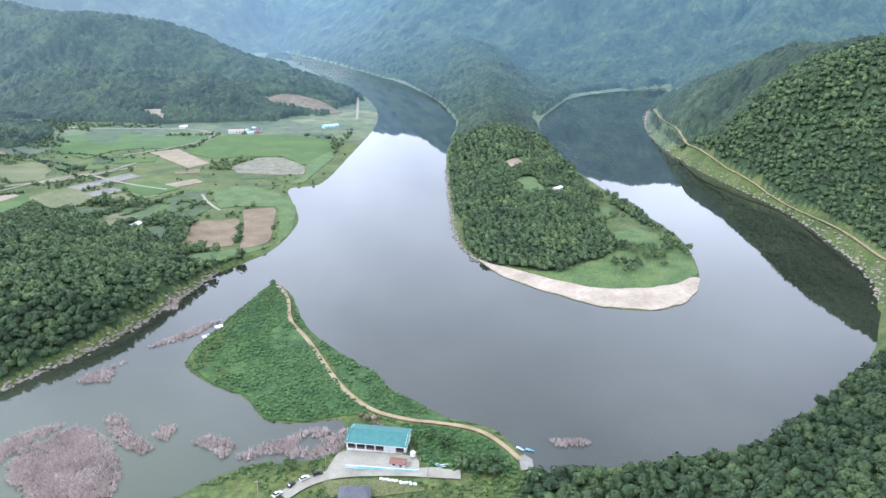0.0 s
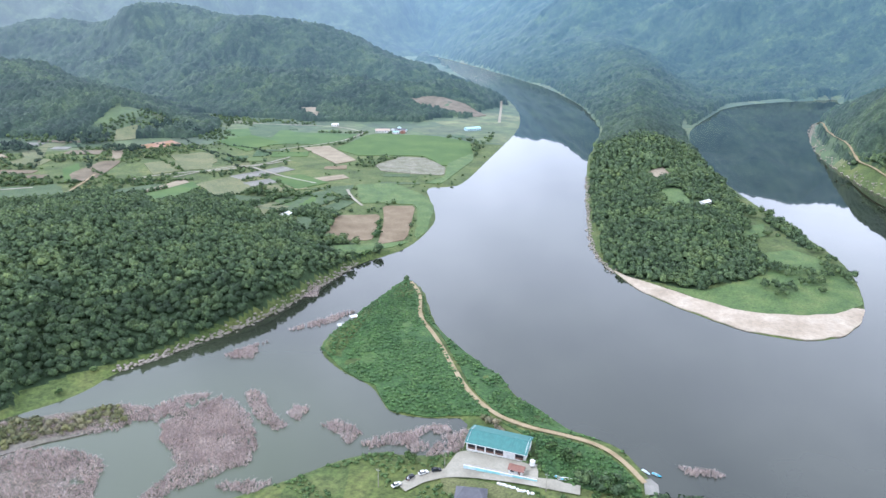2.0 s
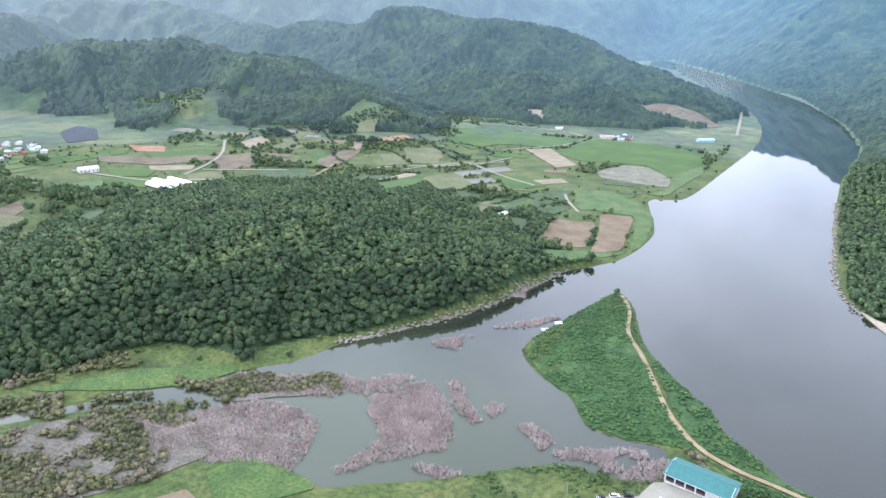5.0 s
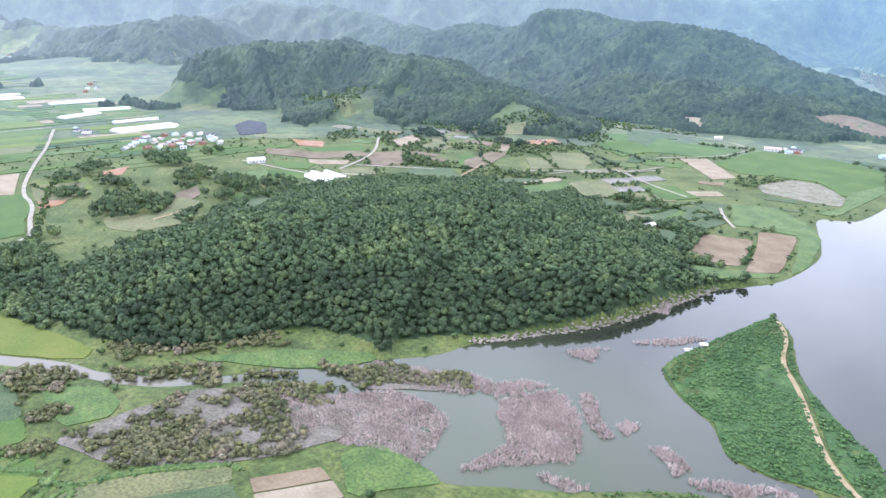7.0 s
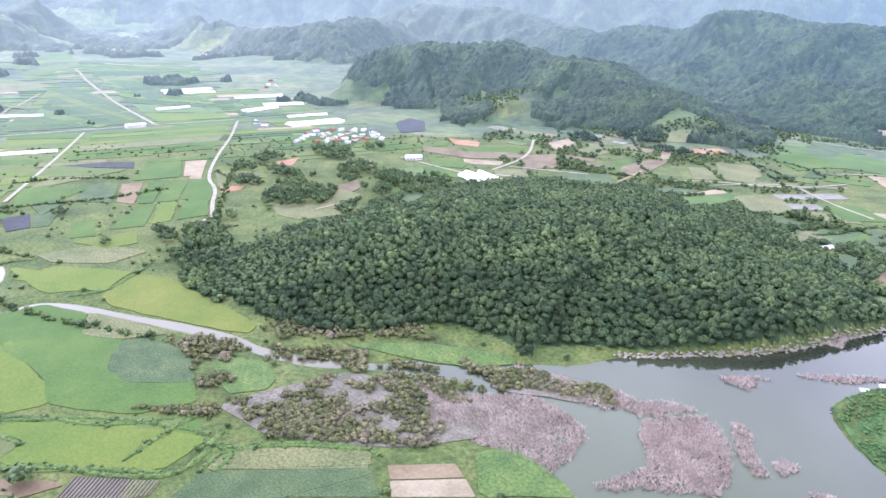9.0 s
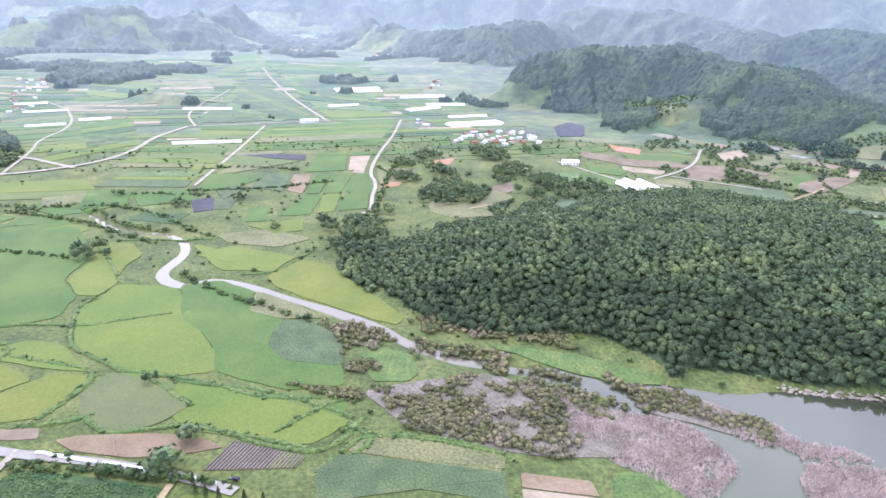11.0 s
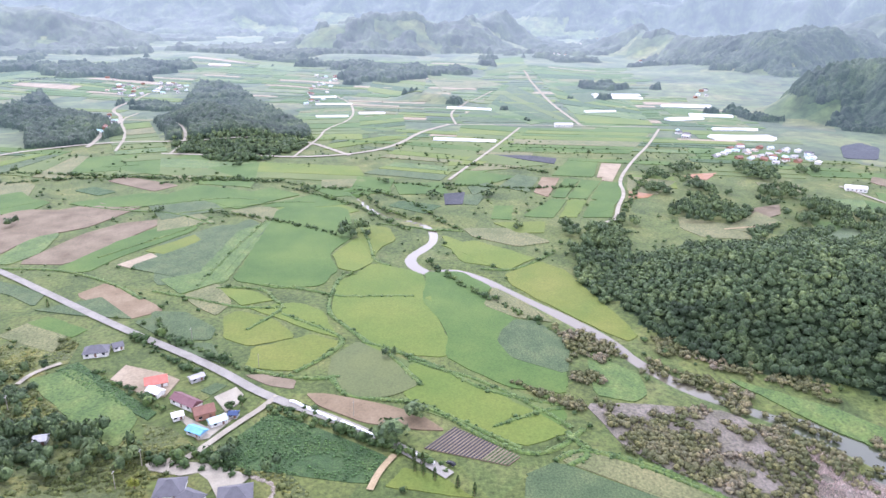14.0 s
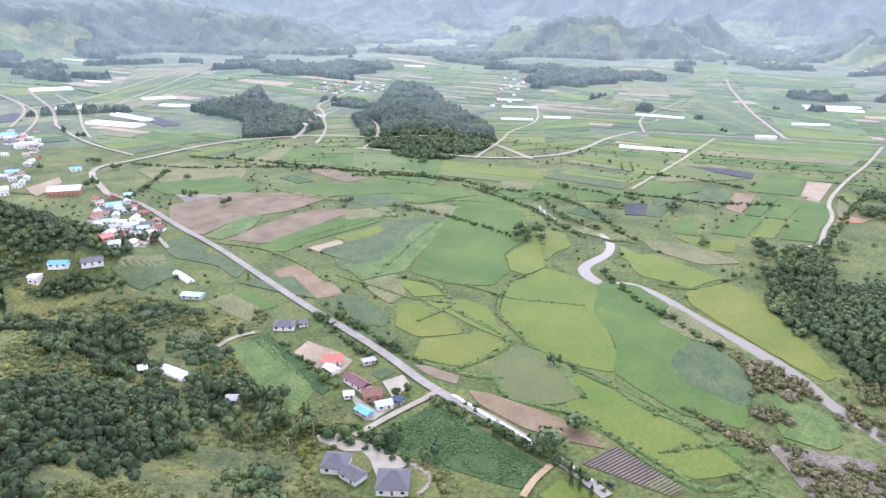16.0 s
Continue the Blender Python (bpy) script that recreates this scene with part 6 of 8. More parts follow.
MID = [crown_shape(rng, False, 14, leaf=(0.2, 0.4)) for _ in range(7)]
MIDPINE = [crown_shape(rng, False, 12, 0.6) for _ in range(4)]


def forest(name, r0, r1, gap_, shapes, material, label, seed):
    lim = min(r1, 4800)
    x, y = scatter(-lim, min(lim, 2200), -min(lim, 3300), lim, gap_, seed)
    r = np.hypot(x, y)
    m = (r > r0) & (r < r1) & seen(x, y)
    x, y = x[m], y[m]
    m = wooded(x, y)
    x, y = x[m], y[m]
    rg = np.random.default_rng(seed)
    s = gap_ * rg.uniform(0.52, 0.84, len(x))
    t = np.clip(s * 1.6, 4.5, 10) * rg.uniform(0.75, 1.2, len(x))
    return plant(name, x, y, s, t, shapes, material, label, seed=seed, sink=0.08)


def domes(x, y, cell, seed):
    """Crowns side by side: height from 0 to about 1 of the nearest crown's dome over each point."""
    ci, cj = np.floor(x / cell).astype(np.int64), np.floor(y / cell).astype(np.int64)
    best = np.zeros(x.shape)

    def dice(i, j, k):
        n = (i * 73856093 + j * 19349663 + (seed * 7 + k) * 83492791) & 0xFFFFFFFF
        n = ((n ^ (n >> 13)) * 1274126177) & 0xFFFFFFFF
        return ((n ^ (n >> 16)) & 0xFFFF) / 65535.0

    for di in (-1, 0, 1):
        for dj in (-1, 0, 1):
            i, j = ci + di, cj + dj
            px, py = (i + 0.5 + 0.8 * (dice(i, j, 1) - 0.5)) * cell, (j + 0.5 + 0.8 * (dice(i, j, 2) - 0.5)) * cell
            r = cell * (0.55 + 0.3 * dice(i, j, 3))
            q = 1 - ((x - px) ** 2 + (y - py) ** 2) / (r * r)
            best = np.maximum(best, np.sqrt(np.maximum(q, 0)) * (0.65 + 0.5 * dice(i, j, 4)))
    return best


def canopy(name, r0, r1, dr, da, cell, tall, material, label, seed):
    """The closed roof of a far forest, crown by crown, standing on the ground and dropping to it at its edges."""
    rg = np.random.default_rng(seed)
    az = np.radians(np.arange(-40, 145, da))
    gr, ga = np.meshgrid(np.arange(r0, r1, dr), az, indexing="ij")
    nr, na = gr.shape
    gr, ga = (gr + rg.uniform(-0.3, 0.3, gr.shape) * dr).ravel(), (ga + rg.uniform(-0.3, 0.3, gr.shape) * radians(da)).ravel()
    x, y = -gr * np.sin(ga), gr * np.cos(ga)
    w, h = wet(x, y), hills(x, y)
    ok = wooded(x, y, h, w)
    ok[:na] = ok[-na:] = False
    top = tall * (0.1 + 0.95 * domes(x, y, cell, seed) + rg.normal(0, 0.09, x.shape)) * (1 + 0.3 * fbm(x, y, 60, seed + 5, 2))
    z = lie(x, y, w, h) + np.where(ok, top, -1.5)
    i, j = np.meshgrid(np.arange(nr - 1), np.arange(na - 1), indexing="ij")
    i, j = i.ravel(), j.ravel()
    quads = np.stack([(i + 1) * na + j, (i + 1) * na + j + 1, i * na + j + 1, i * na + j], 1)
    quads = quads[ok[quads].any(1)]
    used, flat = np.unique(quads, return_inverse=True)
    ob = big_mesh(name, np.stack([x, y, z], 1)[used], flat.reshape(-1, 4), material)
    return tagged(ob, label, "trees", kind="stuff")


def drape(bm, lift):
    """Sets a flat bmesh on the ground, lifted a little."""
    x = np.array([v.co.x for v in bm.verts])
    y = np.array([v.co.y for v in bm.verts])
    z = np.maximum(lie(x, y), 0.05) + lift + np.hypot(x, y) * 0.0004
    for v, h in zip(bm.verts, z):
        v.co.z = h


def lay(name, loop, material, label, category, lift=0.3, cell=None, kind="", bend=True):
    """A patch of ground cover with the given corners, cut into cells so that it follows the ground."""
    bm = bmesh.new()
    pts = [Vector((p[0], p[1], 0)) for p in loop]
    vs = [bm.verts.new(p) for p in pts]
    bm.faces.new(vs)
    xs, ys = [p.x for p in pts], [p.y for p in pts]
    size = max(max(xs) - min(xs), max(ys) - min(ys))
    cell = cell or max(6.0, size / 9)
    for axis, lo, hi in ((0, min(xs), max(xs)), (1, min(ys), max(ys))):
        k = lo + cell
        while k < hi:
            at, nrm = [0, 0, 0], [0, 0, 0]
            at[axis], nrm[axis] = k, 1
            bmesh.ops.bisect_plane(bm, geom=bm.verts[:] + bm.edges[:] + bm.faces[:], plane_co=at, plane_no=nrm)
            k += cell
    drape(bm, lift - 0.1)
    rim = bmesh.ops.extrude_edge_only(bm, edges=[e for e in bm.edges if e.is_boundary])["geom"]
    for v in rim:
        if isinstance(v, bmesh.types.BMVert):
            v.co.z -= 0.7
    bmesh.ops.triangulate(bm, faces=bm.faces[:])
    bmesh.ops.recalc_face_normals(bm, faces=bm.faces[:])
    me = bpy.data.meshes.new(name)
    bm.to_mesh(me)
    bm.free()
    if len(me.polygons) and sum(p.normal.z for p in me.polygons) < 0:
        me.flip_normals()
    me.materials.append(material)
    return tagged(new(name, me), label, category, kind=kind)


def eased(loop, cut):
    """A closed loop with each corner cut a little."""
    out = []
    for k in range(len(loop)):
        a, b_, c = (np.array(loop[(k + s) % len(loop)], float) for s in (-1, 0, 1))
        out += [b_ + (a - b_) * cut, b_ + (c - b_) * cut]
    return out


def ragged(loop, size, seed):
    """A closed loop with its sides broken into short uneven steps."""
    out = []
    for k in range(len(loop)):
        a, b_ = np.array(loop[k - 1], float), np.array(loop[k], float)
        n_ = max(1, int(np.hypot(*(b_ - a)) / (3 * size)))
        out += [a + (b_ - a) * i / n_ for i in range(n_)]
    p = np.array(out)
    p[:, 0] += size * fbm(p[:, 0], p[:, 1], 7 * size, seed, 3)
    p[:, 1] += size * fbm(p[:, 0] + 300, p[:, 1], 7 * size, seed, 3)
    return p


def ribbon(name, line, width, material, label, category="road", lift=0.55, rounds=2):
    """A road along a line, slightly crowned."""
    c = fold(line, rounds)
    out = [c[0]]
    for a, b_ in zip(c[:-1], c[1:]):
        k = max(1, int(np.hypot(*(b_ - a)) / 9))
        out += [a + (b_ - a) * s / k for s in range(1, k + 1)]
    c = np.array(out)
    d = np.gradient(c, axis=0)
    d /= np.linalg.norm(d, axis=1)[:, None] + 1e-9
    nrm = np.stack([-d[:, 1], d[:, 0]], 1)
    cols = [c + nrm * width * s for s in (-0.5, 0.0, 0.5)]
    base = np.maximum(lie(c[:, 0], c[:, 1]), 0.3) + lift + np.hypot(c[:, 0], c[:, 1]) * 0.0005
    verts, faces = [], []
    for k, s in enumerate(cols):
        verts += [(p[0], p[1], z + (0.06 if k == 1 else 0)) for p, z in zip(s, base)]
    n_ = len(c)
    for k in range(2):
        faces += [(k * n_ + i, (k + 1) * n_ + i, (k + 1) * n_ + i + 1, k * n_ + i + 1)[::-1] for i in range(n_ - 1)]
    return tagged(mesh_object(name, verts, faces, material), label, category, kind="structure")


def low_bank(c, width, tall):
    """A low grassy ridge along a line, uneven in width."""
    d = np.gradient(c, axis=0)
    d /= np.linalg.norm(d, axis=1)[:, None] + 1e-9
    nrm = np.stack([-d[:, 1], d[:, 0]], 1)
    wide = width * (1 + 0.35 * fbm(c[:, 0], c[:, 1], 9, 41, 2))[:, None]
    base = np.maximum(lie(c[:, 0], c[:, 1]), 0.3) + np.hypot(c[:, 0], c[:, 1]) * 0.0004
    verts, n_ = [], len(c)
    for side, up in ((-0.6, 0.1), (-0.25, tall), (0.25, tall), (0.6, 0.1)):
        verts += [(*p, z + up) for p, z in zip(c + nrm * wide * side, base)]
    faces = [((k + 1) * n_ + i, k * n_ + i, k * n_ + i + 1, (k + 1) * n_ + i + 1) for k in range(3) for i in range(n_ - 1)]
    return tagged(mesh_object("earth_bank", verts, faces, CROP["lush"]), "low grassy bank between paddies", "bund", kind="structure")


CROP_NAME = {"till": "tilled_field", "tan": "bare_field", "soil": "bare_field", "red": "bare_field", "scrub": "weed_patch", "rice": "rice_field", "paddy": "rice_field", "paddle": "rice_field",
             "pond": "flooded_field", "yellow": "rice_field", "olive": "grass_field", "veg": "vegetable_field", "corn": "bean_field", "lush": "meadow_patch", "lawn": "lawn",
             "grass": "lawn", "grey": "mulched_field", "net": "netted_field", "sand": "sand_beach", "mud": "marsh_mud", "spit": "creeper_patch"}
# Crop copies with the haze emission added, for fields beyond a kilometre.
HAZED_CROP = {k: distance(v.copy()) for k, v in CROP.items()}
for k, (crop, loop, label) in enumerate(FIELDS):
    far = min(math.hypot(*p) for p in loop) > 1000
    soft = eased(loop, 0.1 if len(loop) > 4 else 0.03)
    if crop in ("sand", "scrub", "mud"):
        soft = ragged(soft, 2.0, k)
    elif crop in ("lush", "spit", "paddy", "yellow", "paddle", "pond", "rice") and not far:
        soft = ragged(soft, 1.3, k)
    lay(CROP_NAME[crop], [tuple(p) for p in soft], (HAZED_CROP if far else CROP)[crop], label, "field", 0.25 + 0.035 * (k % 8))
rng = np.random.default_rng(8)
for k, (q, count, ripe) in enumerate(BLOCKS):
    a, b_, c, d = [np.array(p, float) for p in q]
    cuts = np.concatenate([[0], np.cumsum(rng.uniform(0.6, 1.4, count))])
    cuts /= cuts[-1]
    for s, e in zip(cuts[:-1], cuts[1:]):
        e -= 0.012
        crop = rng.choice(["rice", "rice", "corn", "paddle", "olive", "veg", "veg", "paddy", "paddle", "lush"] if not ripe else ["paddy", "paddle", "rice", "olive"])
        quad = [a + (d - a) * s, b_ + (c - b_) * s, b_ + (c - b_) * e, a + (d - a) * e]
        far = min(math.hypot(*p) for p in quad) > 1000
        lay(CROP_NAME[crop], [tuple(p) for p in quad], (HAZED_CROP if far else CROP)[crop], "long narrow strip field on the valley floor", "field", 0.3 + 0.035 * (k % 5))
PLOTS = []


def patchwork(x0, x1, y0, y1, turn, long, deep, crops, seed, within, skip=0.2):
    """Small plots side by side over open land, each with its own crop."""
    rg_ = np.random.default_rng(seed)
    u = np.array([math.cos(radians(turn)), math.sin(radians(turn))])
    w = np.array([-u[1], u[0]])
    mid = np.array([(x0 + x1) / 2, (y0 + y1) / 2])
    reach = math.hypot(x1 - x0, y1 - y0) / 2
    cells = []
    v = -reach
    while v < reach:
        dv = deep * rg_.uniform(0.6, 1.5)
        q = -reach + rg_.uniform(0, long)
        while q < reach:
            dq = long * rg_.uniform(0.5, 1.5)
            lean = rg_.uniform(-0.18, 0.18, 4) * dv
            c4 = [mid + u * (q + 1.5) + w * (v + 1.5 + lean[0]), mid + u * (q + dq - 1.5) + w * (v + 1.5 + lean[1]), mid + u * (q + dq - 1.5) + w * (v + dv - 1.5 + lean[2]), mid + u * (q + 1.5) + w * (v + dv - 1.5 + lean[3])]
            cells.append((c4, rg_.choice(crops), rg_.random()))
            q += dq
        v += dv
    P = np.array([c[0] for c in cells])
    probe = np.concatenate([P, (P + np.roll(P, 1, 1)) / 2, P.mean(1, keepdims=True)], 1)
    x, y = probe[..., 0].ravel(), probe[..., 1].ravel()
    ok = (x > x0) & (x < x1) & (y > y0) & (y < y1) & within(x, y)
    ok[ok] = (wet(x[ok], y[ok]) > 9) & (hills(x[ok], y[ok]) < 11)
    ok[ok] = free(x[ok], y[ok]) & ~wooded(x[ok], y[ok])
    ok = ok.reshape(len(cells), -1).all(1)
    for k, (c4, crop, chance) in enumerate(cells):
        if ok[k] and chance > skip:
            far = min(math.hypot(*p) for p in c4) > 1000
            PLOTS.append([tuple(p) for p in c4])
            lay(CROP_NAME[crop], [tuple(p) for p in eased(c4, 0.06)], (HAZED_CROP if far else CROP)[crop], "small plot in the patchwork of valley fields", "field", 0.22 + 0.03 * (k % 5), cell=max(14.0, max(long, deep) / 3))


patchwork(-1000, -180, 430, 1120, 18, 46, 24, ["veg", "olive", "paddle", "lush", "rice", "soil", "till", "scrub", "veg", "corn", "grey", "paddle"], 51, lambda x, y: x * 0.55 + y > 190, 0.3)
patchwork(-2300, -760, -1500, 560, 84, 105, 26, ["rice", "rice", "veg", "paddle", "corn", "paddy", "lush", "olive", "tan", "rice"], 52, lambda x, y: (np.hypot(x, y) > 860) & (np.hypot(x, y) < 2300), 0.12)
patchwork(-760, -420, -420, 130, 60, 60, 26, ["rice", "veg", "paddle", "lush", "olive", "soil", "corn"], 53, lambda x, y: np.hypot(x, y) > 380, 0.3)
for surf, line, width, label in ROADS:
    ribbon("road" if surf != "track" else "dirt_track", line, width, ROAD[surf], label)

forest("near_forest", 120, 440, 5.0, NEAR, M["oak"], "dark green broadleaf trees crowding the hillside", 16)
forest("hill_forest", 440, 800, 5.3, FINE + PINE, M["forest"], "dense dark green mixed forest on the near hills", 11)
forest("slope_forest", 800, 1050, 7.2, MID + MIDPINE, M["forest"], "dense green forest on the slopes over the river", 12)
# Canopies from here out carry the haze in their emission.
canopy("ridge_forest", 1030, 1500, 2.3, 0.115, 8.5, 9.5, M["hazed_forest"], "dense green forest on the ridge behind the farms", 15)
canopy("mountain_forest", 1465, 2520, 5.0, 0.16, 12.0, 15.0, M["hazed_forest"], "forest covering the mountains across the valley", 13)
canopy("backdrop_forest", 2460, 4800, 16.0, 0.24, 26.0, 17.0, M["hazed_forest"], "pale hazy forest on the distant mountain ranges", 14)



# ---------------------------------------------------------------- reeds, shrubs, bunds and groves
M["reed"] = leafage("dead_reeds", (0.44, 0.355, 0.335), (0.54, 0.445, 0.42), (0.64, 0.545, 0.515), 12, 0.7)
M["willow"] = leafage("brown_willow", (0.09, 0.106, 0.04), (0.14, 0.142, 0.068), (0.215, 0.185, 0.135), 20, 1.0)
M["bush"] = leafage("hedge_leaves", (0.035, 0.07, 0.024), (0.06, 0.105, 0.034), (0.1, 0.15, 0.045), 14)
M["creeper"] = leafage("creeper_leaves", (0.04, 0.092, 0.03), (0.06, 0.125, 0.038), (0.085, 0.155, 0.048), 10, 0.6)
M["weeds"] = leafage("rank_weeds", (0.092, 0.12, 0.035), (0.132, 0.16, 0.045), (0.185, 0.195, 0.058), 18, 0.8, 0.5)
M["brush"] = leafage("hillside_brush", (0.068, 0.088, 0.028), (0.1, 0.125, 0.038), (0.15, 0.168, 0.05), 16, 1.0)
M["tussock"] = leafage("bund_grass", (0.06, 0.11, 0.035), (0.09, 0.15, 0.05), (0.14, 0.19, 0.07), 12)


def reed_shape(rng, blades=20):
    """A tuft of thin leaning stalks."""
    vs, fs = [], []
    for k in range(blades):
        a = rng.uniform(0, 6.283)
        base = np.array([math.cos(a), math.sin(a), 0]) * rng.uniform(0.1, 0.9)
        lean = np.array([rng.normal(0, 0.6), rng.normal(0, 0.6), 0])
        h = rng.uniform(0.5, 1.15)
        side = np.array([-math.sin(a), math.cos(a), 0]) * rng.uniform(0.07, 0.14)
        vs += [base - side, base + side, base + lean + np.array([0, 0, h])]
        fs.append((3 * k, 3 * k + 1, 3 * k + 2))
    return np.array(vs), np.array(fs)


def fill(loop, gap_, seed, ragged=4.0, bare=-0.42):
    """Points scattered over a loop, thinning out at a ragged edge."""
    xs, ys = [p[0] for p in loop], [p[1] for p in loop]
    x, y = scatter(min(xs) - 6, max(xs) + 6, min(ys) - 6, max(ys) + 6, gap_, seed)
    wx, wy = x + ragged * fbm(x, y, 14, seed + 3, 3), y + ragged * fbm(x, y, 14, seed + 9, 3)
    m = inside(wx, wy, loop) & (fbm(x, y, 11, seed + 20, 3) > bare)
    return x[m], y[m]


rng = np.random.default_rng(21)
TUFT = [reed_shape(rng) for _ in range(6)]
SCRUB = [crown_shape(rng, False, 14) for _ in range(7)]
BRUSH = [crown_shape(rng, False, 26, leaf=(0.14, 0.3)) for _ in range(7)]
TUSSOCK = [crown_shape(rng, False, 5) for _ in range(7)]
for k, loop in enumerate(REEDS):
    x, y = fill(loop, 1.5, 100 + k)
    if len(x) < 3:
        continue
    rg = np.random.default_rng(k)
    plant("reed_bed", x, y, rg.uniform(0.9, 1.6, len(x)), rg.uniform(2.2, 3.8, len(x)), TUFT, M["reed"], "bleached pinkish dead reeds standing in shallow water", "reeds", 40 + k, sink=-0.3, z=np.maximum(lie(x, y), -0.1))
for k, loop in enumerate(SHRUBS):
    x, y = fill(loop, 2.8, 200 + k, 5.0, -0.12)
    if len(x) < 3:
        continue
    rg = np.random.default_rng(k)
    s = rg.uniform(1.1, 2.7, len(x))
    plant("willow_thicket", x, y, s, s * rg.uniform(1.1, 1.6, len(x)), BRUSH, M["willow"], "thicket of dull brown-green willow shrubs in the marsh", "shrubs", 60 + k, sink=0.1, z=np.maximum(lie(x, y), -0.1))
for k, (crop, loop, _) in enumerate(FIELDS):
    if crop not in ("spit", "corn"):
        continue
    x, y = fill(loop, 2.3 if crop == "spit" else 1.7, 700 + k, 1.0)
    if len(x) < 3:
        continue
    rg = np.random.default_rng(600 + k)
    s = rg.uniform(0.7, 1.7, len(x)) if crop == "spit" else rg.uniform(0.5, 1.0, len(x))
    plant("creeper_tangle" if crop == "spit" else "bean_plants", x, y, s, s * rg.uniform(0.5, 0.8, len(x)), TUSSOCK, M["creeper"], "tangled green creeper over the spit" if crop == "spit" else "dense leafy bean plants in a field", "plants", 160 + k, sink=0.0, z=np.maximum(lie(x, y), 0.05) + 0.3 + np.hypot(x, y) * 0.0004)
for k, line in enumerate(BUNDS):
    c = fold(line, 2)
    d = np.concatenate([[0], np.cumsum(np.hypot(*np.diff(c, axis=0).T))])
    t = np.arange(0, d[-1], 0.8)
    rg = np.random.default_rng(300 + k)
    x, y = np.interp(t, d, c[:, 0]) + rg.normal(0, 0.8, len(t)), np.interp(t, d, c[:, 1]) + rg.normal(0, 0.8, len(t))
    s = rg.uniform(0.6, 1.3, len(x)) * np.where(rg.random(len(x)) < 0.08, 1.7, 1)
    low_bank(c, 2.6, 0.7)
    plant("field_bund", x, y, s, s * rg.uniform(0.9, 1.3, len(x)), TUSSOCK, M["tussock"], "grassy bund of rough tussocks between paddies", "bund", 80 + k, sink=0.05)
x, y = scatter(-1050, -120, -560, 1000, 15, 55)
m = (np.hypot(x, y) < 1050) & (fbm(x, y, 60, 91, 3) > 0.06) & (wet(x, y) > 4) & (hills(x, y) < 4) & seen(x, y)
x, y = x[m], y[m]
m = free(x, y)
x, y = x[m], y[m]
rg = np.random.default_rng(17)
s = rg.uniform(0.9, 2.6, len(x))
plant("valley_bushes", x, y, s, s * rg.uniform(1.1, 1.7, len(x)), SCRUB, M["bush"], "scattered green bushes between the fields", "bushes", 19, sink=0.1)
x, y = scatter(-1320, -150, 400, 1150, 8.5, 57)
m = (fbm(x, y, 70, 95, 4) > 0.1) & (wet(x, y) > 8) & (hills(x, y) < 45) & (x * 0.55 + y > 170)
x, y = x[m], y[m]
m = free(x, y) & ~wooded(x, y)
for loop in PLOTS:
    m &= ~inside(x, y, loop)
x, y = x[m], y[m]
s = rg.uniform(1.6, 3.9, len(x))
plant("farmland_trees", x, y, s, s * rg.uniform(1.3, 1.9, len(x)), MID, M["forest"], "green trees and thickets between the hillside farm plots", "trees", 21, sink=0.08)
for k, (gx_, gy_, rad, cr, ht) in enumerate(GROVES):
    rg = np.random.default_rng(400 + k)
    n_ = int(np.clip((rad / cr) ** 2 * 0.9, 2, 60))
    a, q = rg.uniform(0, 6.283, n_), rad * np.sqrt(rg.random(n_))
    x, y = gx_ + np.cos(a) * q, gy_ + np.sin(a) * q * rg.uniform(0.6, 0.9)
    s = cr * rg.uniform(0.55, 1.0, n_)
    far = math.hypot(gx_, gy_) > 1000
    plant("grove", x, y, s, ht * 1.3 * rg.uniform(0.7, 1.1, n_), FINE if not far else MID, M["forest"] if not far else M["hazed_forest"], "clump of dark green broadleaf trees among the fields", "trees", 90 + k)
for k, line in enumerate(HEDGES):
    c = fold(line, 2)
    d = np.concatenate([[0], np.cumsum(np.hypot(*np.diff(c, axis=0).T))])
    far = math.hypot(*line[0]) > 1000
    t = np.arange(0, d[-1], 3.2 if far else 2.0)
    rg = np.random.default_rng(500 + k)
    t = t[rg.random(len(t)) < 0.8]
    x, y = np.interp(t, d, c[:, 0]) + rg.normal(0, 1.6, len(t)), np.interp(t, d, c[:, 1]) + rg.normal(0, 1.6, len(t))
    s = rg.uniform(1.0, 2.4, len(x)) * np.where(rg.random(len(x)) < 0.12, 1.7, 1)
    plant("hedge", x, y, s, s * rg.uniform(1.1, 1.7, len(x)), SCRUB, M["bush"] if not far else M["hazed_forest"], "uneven green hedge of bushes along a field edge", "hedge", 120 + k, sink=0.1)
# rough scrub over the hillside under the eye
rg = np.random.default_rng(9)
